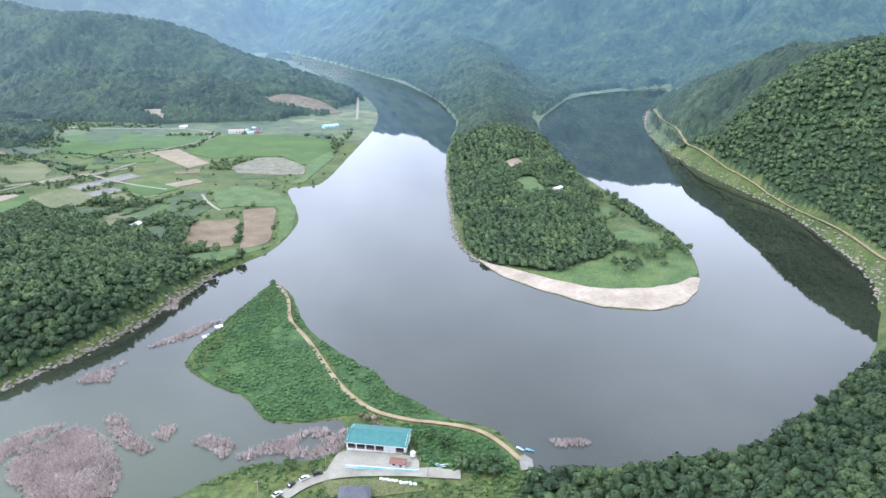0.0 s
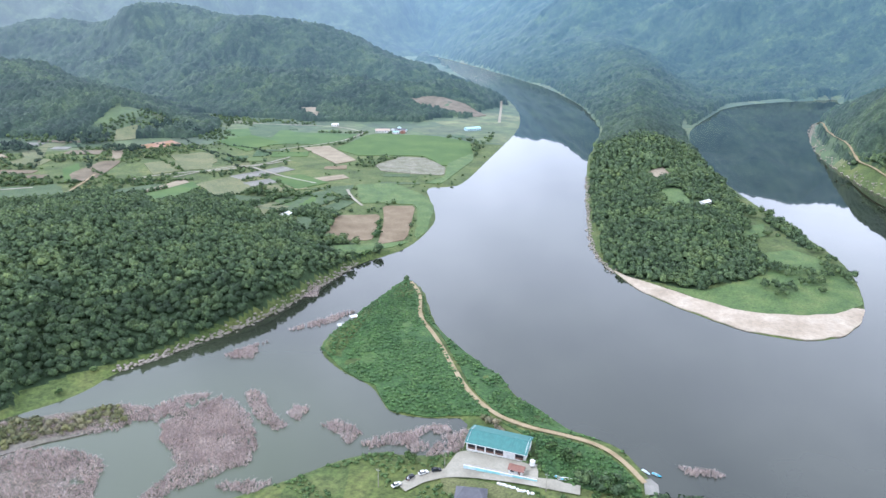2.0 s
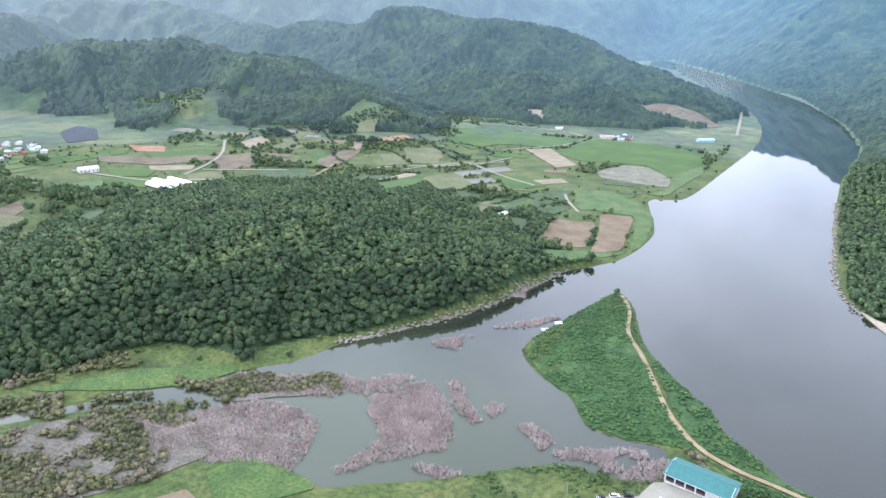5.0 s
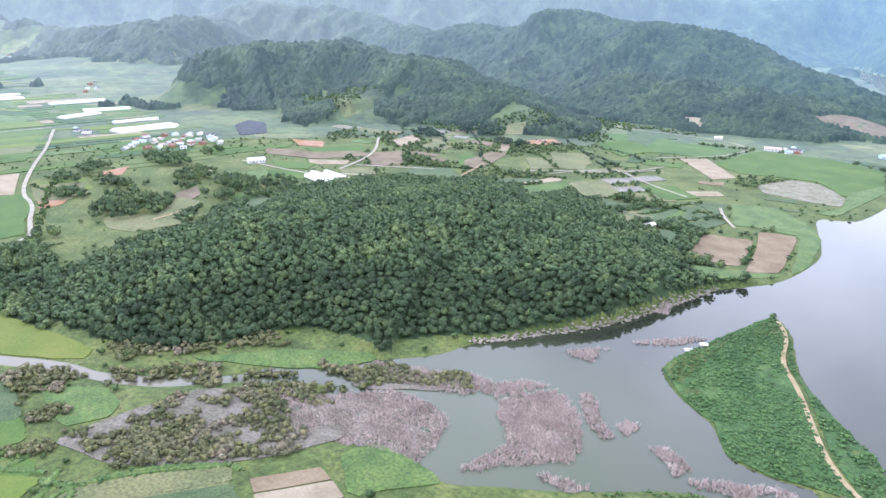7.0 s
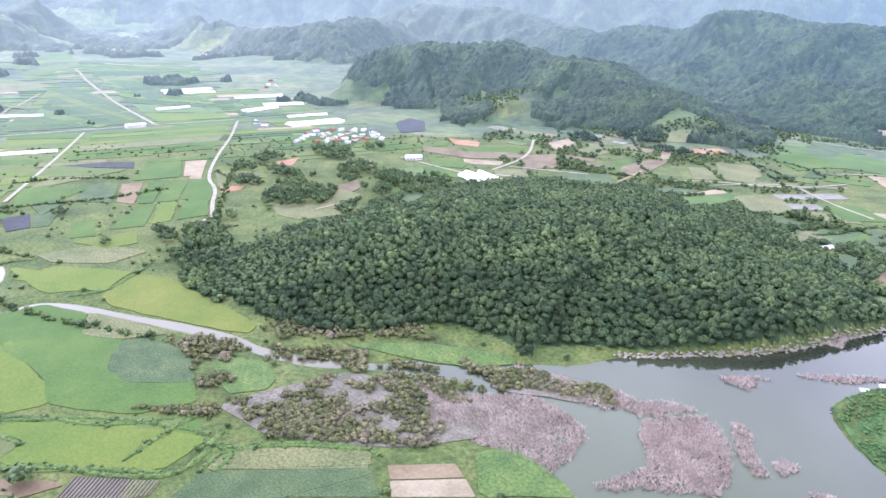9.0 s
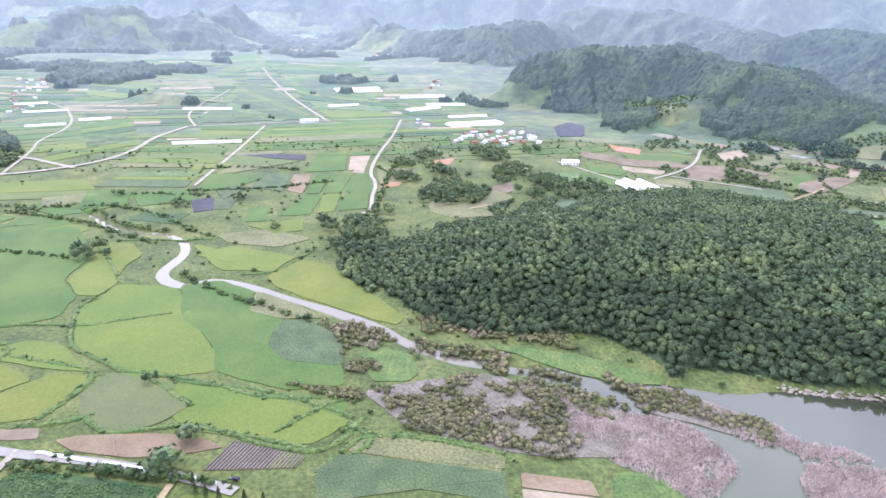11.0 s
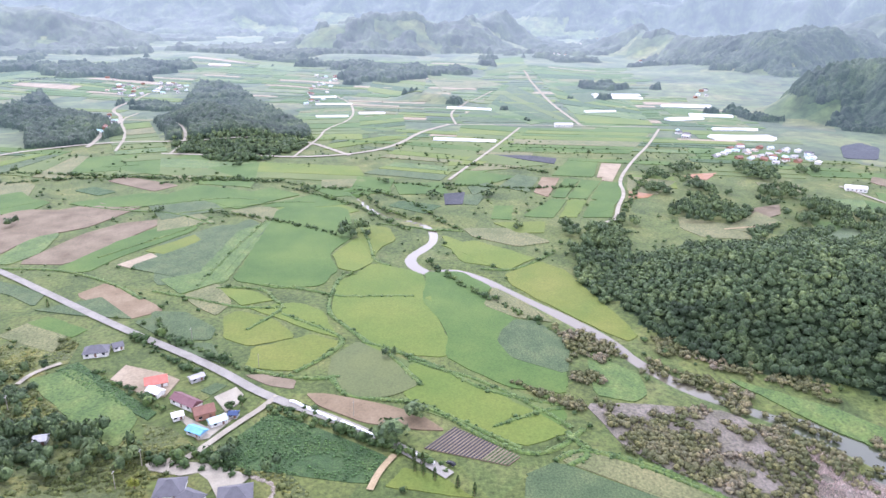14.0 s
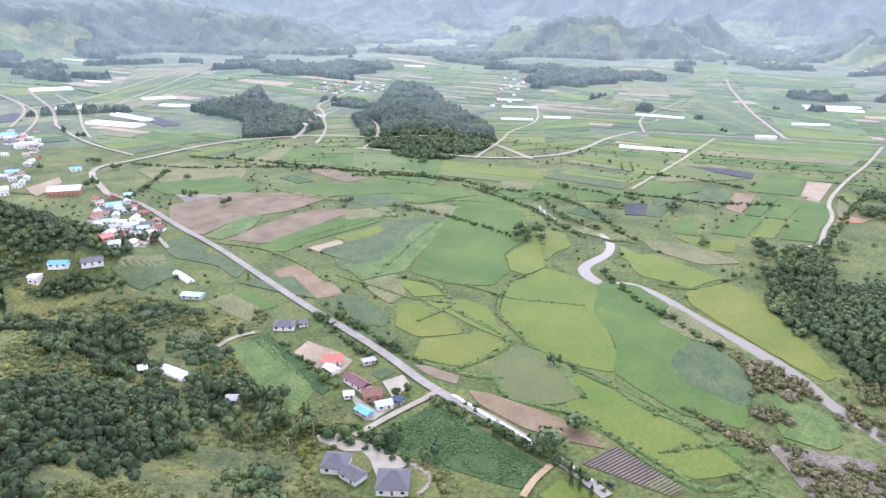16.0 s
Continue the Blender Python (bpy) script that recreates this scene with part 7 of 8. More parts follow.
for k, loop in enumerate(SCRUBS):
    lay("rough_ground", loop, CROP["rough"], "rough weedy hillside ground with dry patches", "ground", 0.12, kind="structure")
    xs, ys = [p[0] for p in loop], [p[1] for p in loop]
    for step_, edge, low, high, squat, shapes, paint, label in (
            (2.3, -0.4, 0.7, 1.4, 0.55, TUSSOCK, "weeds", "pale green mat of rank weeds and creepers on the hillside"),
            (2.9, -0.02, 0.7, 1.9, 1.05, BRUSH, "brush", "rough green scrub and young trees on the hillside"),
            (5.5, 0.34, 1.7, 3.6, 1.4, NEAR, "forest", "dark green young trees standing in the scrub")):
        x, y = scatter(min(xs), max(xs), min(ys), max(ys), step_, 77 + k)
        m = inside(x, y, loop) & (fbm(x, y, 30, 83 + int(step_), 4) > edge - 0.12) & free(x, y)
        x, y = x[m], y[m]
        if len(x) < 3:
            continue
        s = rg.uniform(low, high, len(x)) * np.where(rg.random(len(x)) < 0.12, 1.6, 1)
        plant("hillside_weeds" if paint == "weeds" else "hillside_scrub", x, y, s, s * squat * rg.uniform(0.75, 1.3, len(x)), shapes, M[paint], label, "scrub", 5 + k, sink=0.0)
x, y = scatter(-120, 130, 205, 275, 2.4, 78)
m = (wet(x, y) > 1.0) & (fbm(x, y, 16, 84, 3) > -0.1) & free(x, y)
x, y = x[m], y[m]
s = rg.uniform(0.6, 1.5, len(x))
plant("bank_scrub", x, y, s, s * rg.uniform(0.8, 1.3, len(x)), SCRUB, M["tussock"], "rank green weeds and bushes on the river bank", "scrub", 6, sink=0.05)



# ---------------------------------------------------------------- buildings
def part(name, bm, material, parent, label=""):
    """Links a bmesh as one part under a thing or part."""
    me = bpy.data.meshes.new(name)
    bmesh.ops.recalc_face_normals(bm, faces=bm.faces[:])
    bm.to_mesh(me)
    bm.free()
    me.materials.append(material)
    ob = new(name, me)
    ob.parent = parent
    return tagged(ob, label)


def box(x, y, z, sx, sy, sz, edge=0.0):
    """A box with its base's centre at (x, y, z), its edges rounded."""
    bm = bmesh.new()
    bmesh.ops.create_cube(bm, size=1.0, matrix=Matrix.Translation((x, y, z + sz / 2)) @ Matrix.Diagonal((sx, sy, sz, 1)))
    if edge:
        bmesh.ops.bevel(bm, geom=bm.edges[:], offset=edge, segments=1, affect="EDGES")
    return bm


def solid(verts, faces):
    bm = bmesh.new()
    vs = [bm.verts.new(v) for v in verts]
    for f in faces:
        bm.faces.new([vs[k] for k in f])
    return bm


PAINT = {
    "white": plain("white_plaster", (0.72, 0.71, 0.68), 0.75), "grey": plain("grey_sheet", (0.42, 0.42, 0.42), 0.6), "brick": plain("red_brick", (0.36, 0.19, 0.13), 0.85),
    "ice": plain("pale_blue_sheet", (0.5, 0.65, 0.72), 0.45), "slate": plain("slate_roof", (0.125, 0.125, 0.14), 0.6), "purple": plain("purple_roof", (0.17, 0.085, 0.095), 0.55),
    "rust": plain("rust_roof", (0.24, 0.125, 0.095), 0.6), "blue": plain("blue_roof", (0.16, 0.4, 0.62), 0.45), "red": plain("red_roof", (0.5, 0.17, 0.13), 0.6),
    "solar": plain("solar_glass", (0.06, 0.09, 0.18), 0.2), "mint": plain("mint_roof", (0.4, 0.6, 0.56), 0.5), "tan": plain("tan_roof", (0.45, 0.36, 0.29), 0.7),
    "teal": plain("teal_sheet", (0.075, 0.205, 0.19), 0.5, worn=0.25), "dark": plain("shade_and_film_black", (0.03, 0.03, 0.035), 0.4), "film": plain("white_film", (0.78, 0.79, 0.8), 0.35, worn=0.12, size=5.0),
    "mural": plain("turquoise_paint", (0.3, 0.6, 0.62), 0.6, worn=0.35, size=3.0), "concrete": ROAD["concrete"], "timber": plain("brown_timber", (0.2, 0.12, 0.09), 0.8),
    "steel": plain("galvanised_steel", (0.5, 0.51, 0.52), 0.45, 0.6), "rubber": plain("black_rubber", (0.02, 0.02, 0.02), 0.8), "glass": plain("dark_glass", (0.02, 0.025, 0.03), 0.08),
    "black": plain("black_car_paint", (0.025, 0.027, 0.03), 0.25), "boat": plain("boat_blue", (0.1, 0.45, 0.6), 0.4),
}
for k, loop in enumerate(YARDS):
    kind_ = YARD_KIND[k]
    lay("pavement" if kind_ != "sandlot" else "bare_yard", loop, {"concrete": ROAD["concrete"], "sandlot": CROP["tan"], "grey": ROAD["asphalt"]}[kind_],
        {"concrete": "pale concrete yard by the buildings", "sandlot": "bare sandy yard", "grey": "grey concrete boat ramp"}[kind_], "pavement", 0.5, kind="structure")


def house(length, depth, eave, rise, wall, roof, style):
    """A house round its own origin: walls, a roof with overhang, a door and windows."""
    h = new("house")
    L2, D2 = length / 2, depth / 2
    part("wall", box(0, 0, -1.5, length, depth, eave + 1.5), PAINT[wall], h)
    o, t_ = 0.5, 0.16
    a, b_ = L2 + o, D2 + o
    drop = rise * o / D2
    if style == "hip":
        r_ = max(L2 - D2 * 0.8, 0.3)
        top = [(-a, -b_, eave - drop), (a, -b_, eave - drop), (a, b_, eave - drop), (-a, b_, eave - drop), (-r_, 0, eave + rise), (r_, 0, eave + rise)]
        tf = [(0, 1, 5, 4), (1, 2, 5), (2, 3, 4, 5), (3, 0, 4)]
    else:
        top = [(-a, -b_, eave - drop), (a, -b_, eave - drop), (a, b_, eave - drop), (-a, b_, eave - drop), (-a, 0, eave + rise), (a, 0, eave + rise)]
        tf = [(0, 1, 5, 4), (2, 3, 4, 5), (1, 2, 5), (3, 0, 4)]
    low = [(x, y, z - t_) for x, y, z in top[:4]]
    part("roof", solid(top + low, tf + [(0, 6, 7, 1), (1, 7, 8, 2), (2, 8, 9, 3), (3, 9, 6, 0), (6, 9, 8, 7)]), PAINT[roof], h)
    part("ridge_cap", box(0, 0, eave + rise - 0.04, (2 * r_ if style == "hip" else 2 * a), 0.35, 0.12), PAINT[roof], h)
    for side in (-1, 1):
        n_ = max(2, int(length / 4))
        for k in range(n_):
            x = -L2 + length * (k + 0.5) / n_
            if side == -1 and k == n_ // 2:
                part("door", box(x, side * D2, 0.05, 1.1, 0.12, min(2.1, eave - 0.4)), PAINT["timber"], h, "brown timber door")
            else:
                w = part("window", box(x, side * D2, 0.9, 1.5, 0.14, min(1.2, eave - 1.4)), PAINT["glass"], h)
                part("sill", box(x, side * (D2 + 0.1), 0.82, 1.7, 0.2, 0.08), PAINT["white"], w)
    return h


ROOF_WORD = {"slate": "dark slate-grey", "purple": "dark purple metal", "rust": "rust-brown", "ice": "pale blue sheet", "blue": "bright blue sheet", "white": "white sheet", "solar": "dark solar-panel", "red": "orange-red tiled",
             "grey": "grey sheet", "mint": "pale mint", "tan": "tan"}
WALL_WORD = {"white": "white", "brick": "red brick", "grey": "grey", "ice": "pale blue"}


def stand(ob, x, y, turn, lift=0.3):
    z = float(max(lie(x, y)[0], 0.2)) + lift
    ob.matrix_basis = pose(x, y, z, 0, 0, turn)
    return ob


for x, y, turn, length, depth, eave, rise, wall, roof, style in HOUSES:
    big = depth > 14
    h = house(length, depth, eave, rise, wall, roof, style)
    tagged(stand(h, x, y, turn), WALL_WORD[wall] + (" hall" if big else " farmhouse") + " with a " + ROOF_WORD[roof] + " roof", "house", group="houses along the road")
rng = np.random.default_rng(31)
KINDS = [(9, 7, 2.8, 2.0, "white", "rust"), (10, 7, 2.8, 1.9, "white", "slate"), (8, 6, 2.7, 1.8, "white", "grey"), (8, 6, 2.7, 1.8, "white", "ice"), (12, 8, 3.0, 2.0, "grey", "grey"), (9, 7, 2.8, 1.8, "brick", "rust"), (8, 7, 3.2, 1.0, "white", "white"), (7, 6, 2.6, 1.5, "white", "tan"), (9, 6, 2.8, 1.6, "white", "mint")]
models = []
for loop, count in CLUSTERS:
    xs, ys = [p[0] for p in loop], [p[1] for p in loop]
    made = []
    for _ in range(4000):
        if len(made) >= count:
            break
        x, y = rng.uniform(min(xs), max(xs)), rng.uniform(min(ys), max(ys))
        if not inside(np.array([x]), np.array([y]), loop)[0] or any(math.hypot(x - p[0], y - p[1]) < 13 for p in made):
            continue
        made.append((x, y))
        k = int(rng.integers(0, len(KINDS)))
        turn = float(rng.choice([10, 100, 40, 130]) + rng.uniform(-12, 12))
        m = pose(x, y, float(lie(x, y)[0]) + 0.3, 0, 0, turn)
        old = [o for kk, o in models if kk == k]
        if old:
            copy_thing(old[0], m)
        else:
            h = house(*KINDS[k], "gable")
            h.matrix_basis = m
            tagged(h, "village house with " + WALL_WORD[KINDS[k][4]] + " walls and a " + ROOF_WORD[KINDS[k][5]] + " roof", "house", group="village houses")
            models.append((k, h))


def tunnel(length, width):
    """A plastic tunnel greenhouse: an arched cover with hoops and two end walls."""
    g = new("greenhouse")
    n_, hgt = 9, width * 0.42
    arc = [(math.cos(math.pi * k / n_) * width / 2, math.sin(math.pi * k / n_) ** 0.8 * hgt) for k in range(n_ + 1)]
    verts, faces = [], []
    for x in (-length / 2, length / 2):
        verts += [(x, p, q) for p, q in arc] + [(x, p * 0.985, q * 0.985) for p, q in arc]
    m = 2 * (n_ + 1)
    faces += [(k, k + 1, m + k + 1, m + k) for k in range(n_)] + [(n_ + 1 + k, m + n_ + 1 + k, m + n_ + 2 + k, n_ + 2 + k) for k in range(n_)]
    part("cover", solid(verts, faces), PAINT["film"], g)
    for x in (-length / 2 + 0.03, length / 2 - 0.03):
        part("end_wall", solid([(x, p * 0.98, q * 0.98) for p, q in arc] + [(x + 0.05, p * 0.98, q * 0.98) for p, q in arc], [tuple(range(n_ + 1)), tuple(range(2 * n_ + 1, n_, -1))]), PAINT["film"], g)
        part("door", box(x, 0, 0, 0.16, 1.8, min(2.0, hgt * 0.7)), PAINT["grey"], g, "grey sliding door")
    for k in range(1, max(2, min(9, int(length / 6)))):
        x = -length / 2 + length * k / max(2, min(9, int(length / 6)))
        part("hoop", solid([(x + s, p * f, q * f) for s in (-0.06, 0.06) for f in (1.0, 1.012) for p, q in arc], [(j * (n_ + 1) + k_, j * (n_ + 1) + k_ + 1, i_ * (n_ + 1) + k_ + 1, i_ * (n_ + 1) + k_) for j, i_ in ((0, 1), (1, 3), (3, 2)) for k_ in range(n_)]), PAINT["steel"], g)
    return g


for a, b_, width, count in TUNNELS:
    a, b_ = np.array(a, float), np.array(b_, float)
    d = b_ - a
    length = min(float(np.hypot(*d)), 110.0)
    d /= np.hypot(*d)
    nrm = np.array([-d[1], d[0]])
    if nrm @ a < 0:
        nrm = -nrm
    first = None
    for k in range(count):
        c = (a + b_) / 2 + nrm * (k * (width + 0.6) + width / 2)
        turn = math.degrees(math.atan2(d[1], d[0]))
        if first is None:
            first = tagged(stand(tunnel(length, width), c[0], c[1], turn), "white plastic tunnel greenhouse among the fields", "greenhouse", group="greenhouses")
        else:
            copy_thing(first, pose(c[0], c[1], float(lie(c[0], c[1])[0]) + 0.3, 0, 0, turn))



# ---------------------------------------------------------------- the shed by the river, vehicles, boats and small things
def between(a, b_):
    a, b_ = np.array(SPOT[a]), np.array(SPOT[b_])
    d = b_ - a
    return (a + b_) / 2, float(np.hypot(*d)), math.degrees(math.atan2(d[1], d[0])), a, b_


def level(x, y):
    return float(max(lie(x, y)[0], 0.05))


c, length, turn, a, b_ = between("shed_a", "shed_b")
shed = new("boat_shed")
D, H, RISE = 13.0, 4.3, 2.0
shed.matrix_basis = pose(*(c + np.array([-math.sin(radians(turn)), math.cos(radians(turn))]) * D / 2), level(*c) + 0.4, 0, 0, turn)
L2, D2 = length / 2, D / 2
part("back_wall", box(0, D2 - 0.15, -2, length, 0.3, H + 2), PAINT["white"], shed)
for sx in (-1, 1):
    part("gable_wall", solid([(sx * (L2 - s), y, z) for s in (0.0, 0.3) for y, z in ((-D2, -2), (D2, -2), (D2, H), (0, H + RISE), (-D2, H))], [(0, 1, 2, 3, 4), (9, 8, 7, 6, 5), (0, 5, 6, 1), (1, 6, 7, 2), (2, 7, 8, 3), (3, 8, 9, 4), (4, 9, 5, 0)]), PAINT["white"], shed)
part("plinth", box(0, -D2 + 0.3, -2, length, 0.5, 2.3), PAINT["white"], shed)
part("lintel", box(0, -D2 + 0.2, 3.0, length, 0.35, H - 3.0), PAINT["white"], shed)
bays = [(-0.42, 0.14), (-0.26, 0.14), (-0.1, 0.14), (0.06, 0.14), (0.4, 0.15)]
# Near-black panels fill the bays in place of their inner shade.
for k, (u, w) in enumerate(bays):
    part("bay_shade", box(u * length, -D2 + 0.6, 0.3, w * length, 0.12, 2.7), PAINT["dark"], shed, "dark panel standing for the shade inside a bay")
    rail = part("bay_rail", box(u * length, -D2 + 0.35, 0.3, w * length, 0.1, 0.9), PAINT["timber"], shed, "brown timber rail")
for u in (-0.495, -0.34, -0.18, -0.02, 0.14, 0.32, 0.48):
    part("pillar", box(u * length, -D2 + 0.1, 0, 0.5, 0.5, 3.1), PAINT["white"], shed)
part("wall_panel", box(0.225 * length, -D2 + 0.3, 0.2, 0.17 * length, 0.3, 2.9), PAINT["white"], shed)
a_, b2 = L2 + 0.7, D2 + 0.9
drop = RISE * 0.9 / D2
for sy in (-1, 1):
    part("roof_slope", solid([(-a_, sy * b2, H - drop), (a_, sy * b2, H - drop), (a_, 0, H + RISE), (-a_, 0, H + RISE), (-a_, sy * b2, H - drop - 0.18), (a_, sy * b2, H - drop - 0.18), (a_, 0, H + RISE - 0.18), (-a_, 0, H + RISE - 0.18)],
         [(0, 1, 2, 3), (7, 6, 5, 4), (0, 4, 5, 1), (1, 5, 6, 2), (3, 7, 4, 0)]), PAINT["teal"], shed, "teal sheet-metal slope")
    for k in range(int(length / 1.2)):
        x = -L2 + k * 1.2 + 0.6
        part("seam", solid([(x - 0.04, sy * b2, H - drop + 0.01), (x + 0.04, sy * b2, H - drop + 0.01), (x + 0.04, 0, H + RISE + 0.01), (x - 0.04, 0, H + RISE + 0.01), (x, sy * b2, H - drop + 0.08), (x, 0, H + RISE + 0.08)], [(0, 4, 5, 3), (1, 2, 5, 4), (0, 1, 4)]), PAINT["teal"], shed)
part("ridge_cap", box(0, 0, H + RISE - 0.02, 2 * a_, 0.5, 0.14, 0.04), PAINT["teal"], shed)
part("gutter", box(0, -b2 - 0.08, H - drop - 0.2, 2 * a_, 0.16, 0.16), PAINT["white"], shed)
tagged(shed, "long white boat shed with a teal metal roof", "building")

c, length, turn, a, b_ = between("wall_a", "wall_b")
wall = new("mural_wall")
wall.matrix_basis = pose(*c, level(*c) + 0.3, 0, 0, turn)
for k in range(6):
    part("wall_panel", box(-length / 2 + length * (k + 0.5) / 6, 0, -1, length / 6 - 0.06, 0.3, 2.6, 0.03), PAINT["mural" if k % 3 else "ice"], wall)
part("coping", box(0, 0, 1.6, length, 0.45, 0.14, 0.03), PAINT["white"], wall)
for k in range(9):
    part("rail_post", box(-length / 2 + length * (k + 0.5) / 9, 0, 1.74, 0.08, 0.08, 0.7), PAINT["steel"], wall)
part("rail", box(0, 0, 2.4, length, 0.06, 0.06), PAINT["steel"], wall)
tagged(wall, "low turquoise painted wall with a steel rail beside the yard", "wall")

c, length, turn, a, b_ = between("hut_a", "hut_b")
hut = house(6.0, 3.6, 2.4, 1.0, "white", "rust", "gable")
hut.name = "hut"
tagged(stand(hut, c[0], c[1], turn, 0.5), "small white hut with a brown roof in the yard", "hut")


def tank(x, y):
    t_ = new("water_tank")
    bm = bmesh.new()
    bmesh.ops.create_cone(bm, cap_ends=True, segments=20, radius1=1.2, radius2=1.15, depth=1.9, matrix=Matrix.Translation((0, 0, 2.0)))
    part("drum", bm, PAINT["white"], t_)
    bm = bmesh.new()
    bmesh.ops.create_cone(bm, cap_ends=True, segments=20, radius1=1.15, radius2=0.35, depth=0.4, matrix=Matrix.Translation((0, 0, 3.1)))
    part("lid", bm, PAINT["white"], t_)
    for k in range(4):
        part("leg", box(math.cos(k * 1.57 + 0.8) * 0.9, math.sin(k * 1.57 + 0.8) * 0.9, 0, 0.12, 0.12, 1.1), PAINT["steel"], t_)
    t_.matrix_basis = pose(x, y, level(x, y) + 0.5)
    return tagged(t_, "white plastic water tank on a steel stand", "tank")


tank(*SPOT["tank"])


def car(paint, van=False):
    """A car along x: body, cabin glass, roof, wheels, lamps."""
    c_ = new("car")
    side = [(-2.15, 0.35), (2.15, 0.35), (2.2, 0.7), (1.95, 0.88), (1.0, 0.95), (-1.9, 0.98), (-2.2, 0.8)]
    bm = solid([(x, s * 0.88, z) for s in (-1, 1) for x, z in side], [tuple(range(7)), tuple(range(13, 6, -1))] + [(k, (k + 1) % 7, (k + 1) % 7 + 7, k + 7) for k in range(7)])
    bmesh.ops.bevel(bm, geom=bm.edges[:], offset=0.06, segments=1, affect="EDGES")
    part("body", bm, paint, c_)
    top = [(0.95, 0.95), (0.3, 1.5), (-1.5 if van else -1.0, 1.52), (-1.95 if van else -1.7, 0.98)]
    part("cabin_glass", solid([(x, s * (0.8 - 0.14 * (z > 1.2)), z) for s in (-1, 1) for x, z in top], [(0, 1, 2, 3), (7, 6, 5, 4), (0, 4, 5, 1), (1, 5, 6, 2), (2, 6, 7, 3)]), PAINT["glass"], c_, "dark tinted windows")
    part("roof", box(-0.5 if van else -0.35, 0, 1.5, 1.8 if van else 1.3, 1.3, 0.05, 0.02), paint, c_)
    for x in (-1.35, 1.35):
        for s in (-1, 1):
            bm = bmesh.new()
            bmesh.ops.create_cone(bm, cap_ends=True, segments=14, radius1=0.33, radius2=0.33, depth=0.22, matrix=Matrix.Translation((x, s * 0.8, 0.33)) @ Matrix.Rotation(1.5708, 4, "X"))
            w = part("wheel", bm, PAINT["rubber"], c_)
            bm = bmesh.new()
            bmesh.ops.create_cone(bm, cap_ends=True, segments=10, radius1=0.19, radius2=0.17, depth=0.04, matrix=Matrix.Translation((x, s * 0.92, 0.33)) @ Matrix.Rotation(1.5708, 4, "X"))
            part("rim", bm, PAINT["steel"], w)
    for s in (-1, 1):
        part("headlight", box(2.14, s * 0.62, 0.62, 0.1, 0.34, 0.16), PAINT["steel"], c_)
        part("tail_light", box(-2.16, s * 0.68, 0.68, 0.08, 0.22, 0.18), PAINT["red"], c_)
    return c_


for k, (paint, words, van) in enumerate(((PAINT["black"], "black parked car on the concrete road", False), (PAINT["white"], "white parked van on the concrete road", True), (PAINT["black"], "dark parked car on the concrete road", True), (PAINT["white"], "white parked car on the concrete road", False))):
    c, _, turn, a, b_ = between("car%d" % k, "car%db" % k)
    o = car(paint, van)
    o.matrix_basis = pose(*c, level(*c) + 0.66, 0, 0, turn)
    tagged(o, words, "car", group="parked cars")
c, _, turn, a, b_ = between("truck", "truckb")
o = car(PAINT["black"], True)
o.matrix_basis = pose(*c, level(*c) + 0.66, 0, 0, turn)
tagged(o, "dark farm van parked by the road", "car")


def boat(size, paint):
    """An open skiff along x."""
    b0 = new("boat")
    rim, keel = [], []
    for k in range(9):
        x = -1 + 2 * k / 8
        w = 0.32 * (1 - max(0, (x + 0.1) / 1.1) ** 2.2) if x > -0.1 else 0.32 - 0.04 * (-x)
        rim.append((x * size / 2, w * size / 2, 0.16 * size / 2 + 0.12 * max(0, x) ** 2))
        keel.append((x * size / 2 * 0.92, w * size / 2 * 0.5, 0))
    n_ = len(rim)
    V = rim + [(x, -y, z) for x, y, z in rim] + keel + [(x, -y, z) for x, y, z in keel]
    F = []
    for k in range(n_ - 1):
        F += [(k, k + 1, 2 * n_ + k + 1, 2 * n_ + k), (n_ + k + 1, n_ + k, 3 * n_ + k, 3 * n_ + k + 1), (2 * n_ + k, 2 * n_ + k + 1, 3 * n_ + k + 1, 3 * n_ + k)]
    F.append((0, 2 * n_, 3 * n_, n_))
    part("hull", solid(V, F), paint, b0)
    for x in (-0.5, 0.1):
        part("bench", box(x * size / 2, 0, 0.1 * size / 2, 0.3, 0.5 * size / 2, 0.06), PAINT["timber"], b0)
    part("gunwale", box(-0.2 * size, 0.3 * size / 2, 0.16 * size / 2, 0.5 * size, 0.1, 0.07), PAINT["white"], b0)
    part("gunwale", box(-0.2 * size, -0.3 * size / 2, 0.16 * size / 2, 0.5 * size, 0.1, 0.07), PAINT["white"], b0)
    return b0


for k, (paint, words) in enumerate((("ice", "pale blue skiff moored at the bank"), ("boat", "blue skiff moored at the bank"), ("boat", "turquoise boat hauled out beside the yard"), ("white", "white boat hauled out beside the yard"))):
    c, length, turn, a, b_ = between("boat%d" % k, "boat%db" % k)
    o = boat(max(4.5, min(length, 7)), PAINT[paint])
    o.matrix_basis = pose(*c, (0.02 if k < 2 else level(*c) + 0.55), 0, 0, turn)
    tagged(o, words, "boat", group="boats")


def pole(x, y, tall=9.0):
    p = new("utility_pole")
    bm = bmesh.new()
    bmesh.ops.create_cone(bm, cap_ends=True, segments=10, radius1=0.19, radius2=0.12, depth=tall, matrix=Matrix.Translation((0, 0, tall / 2)))
    part("mast", bm, PAINT["concrete"], p)
    part("crossarm", box(0, 0, tall - 0.9, 1.9, 0.1, 0.12), PAINT["steel"], p)
    for s in (-0.8, 0, 0.8):
        part("insulator", box(s, 0, tall - 0.78, 0.1, 0.1, 0.22), PAINT["white"], p)
    p.matrix_basis = pose(x, y, level(x, y))
    return tagged(p, "grey concrete utility pole with a crossarm", "pole", group="utility poles")


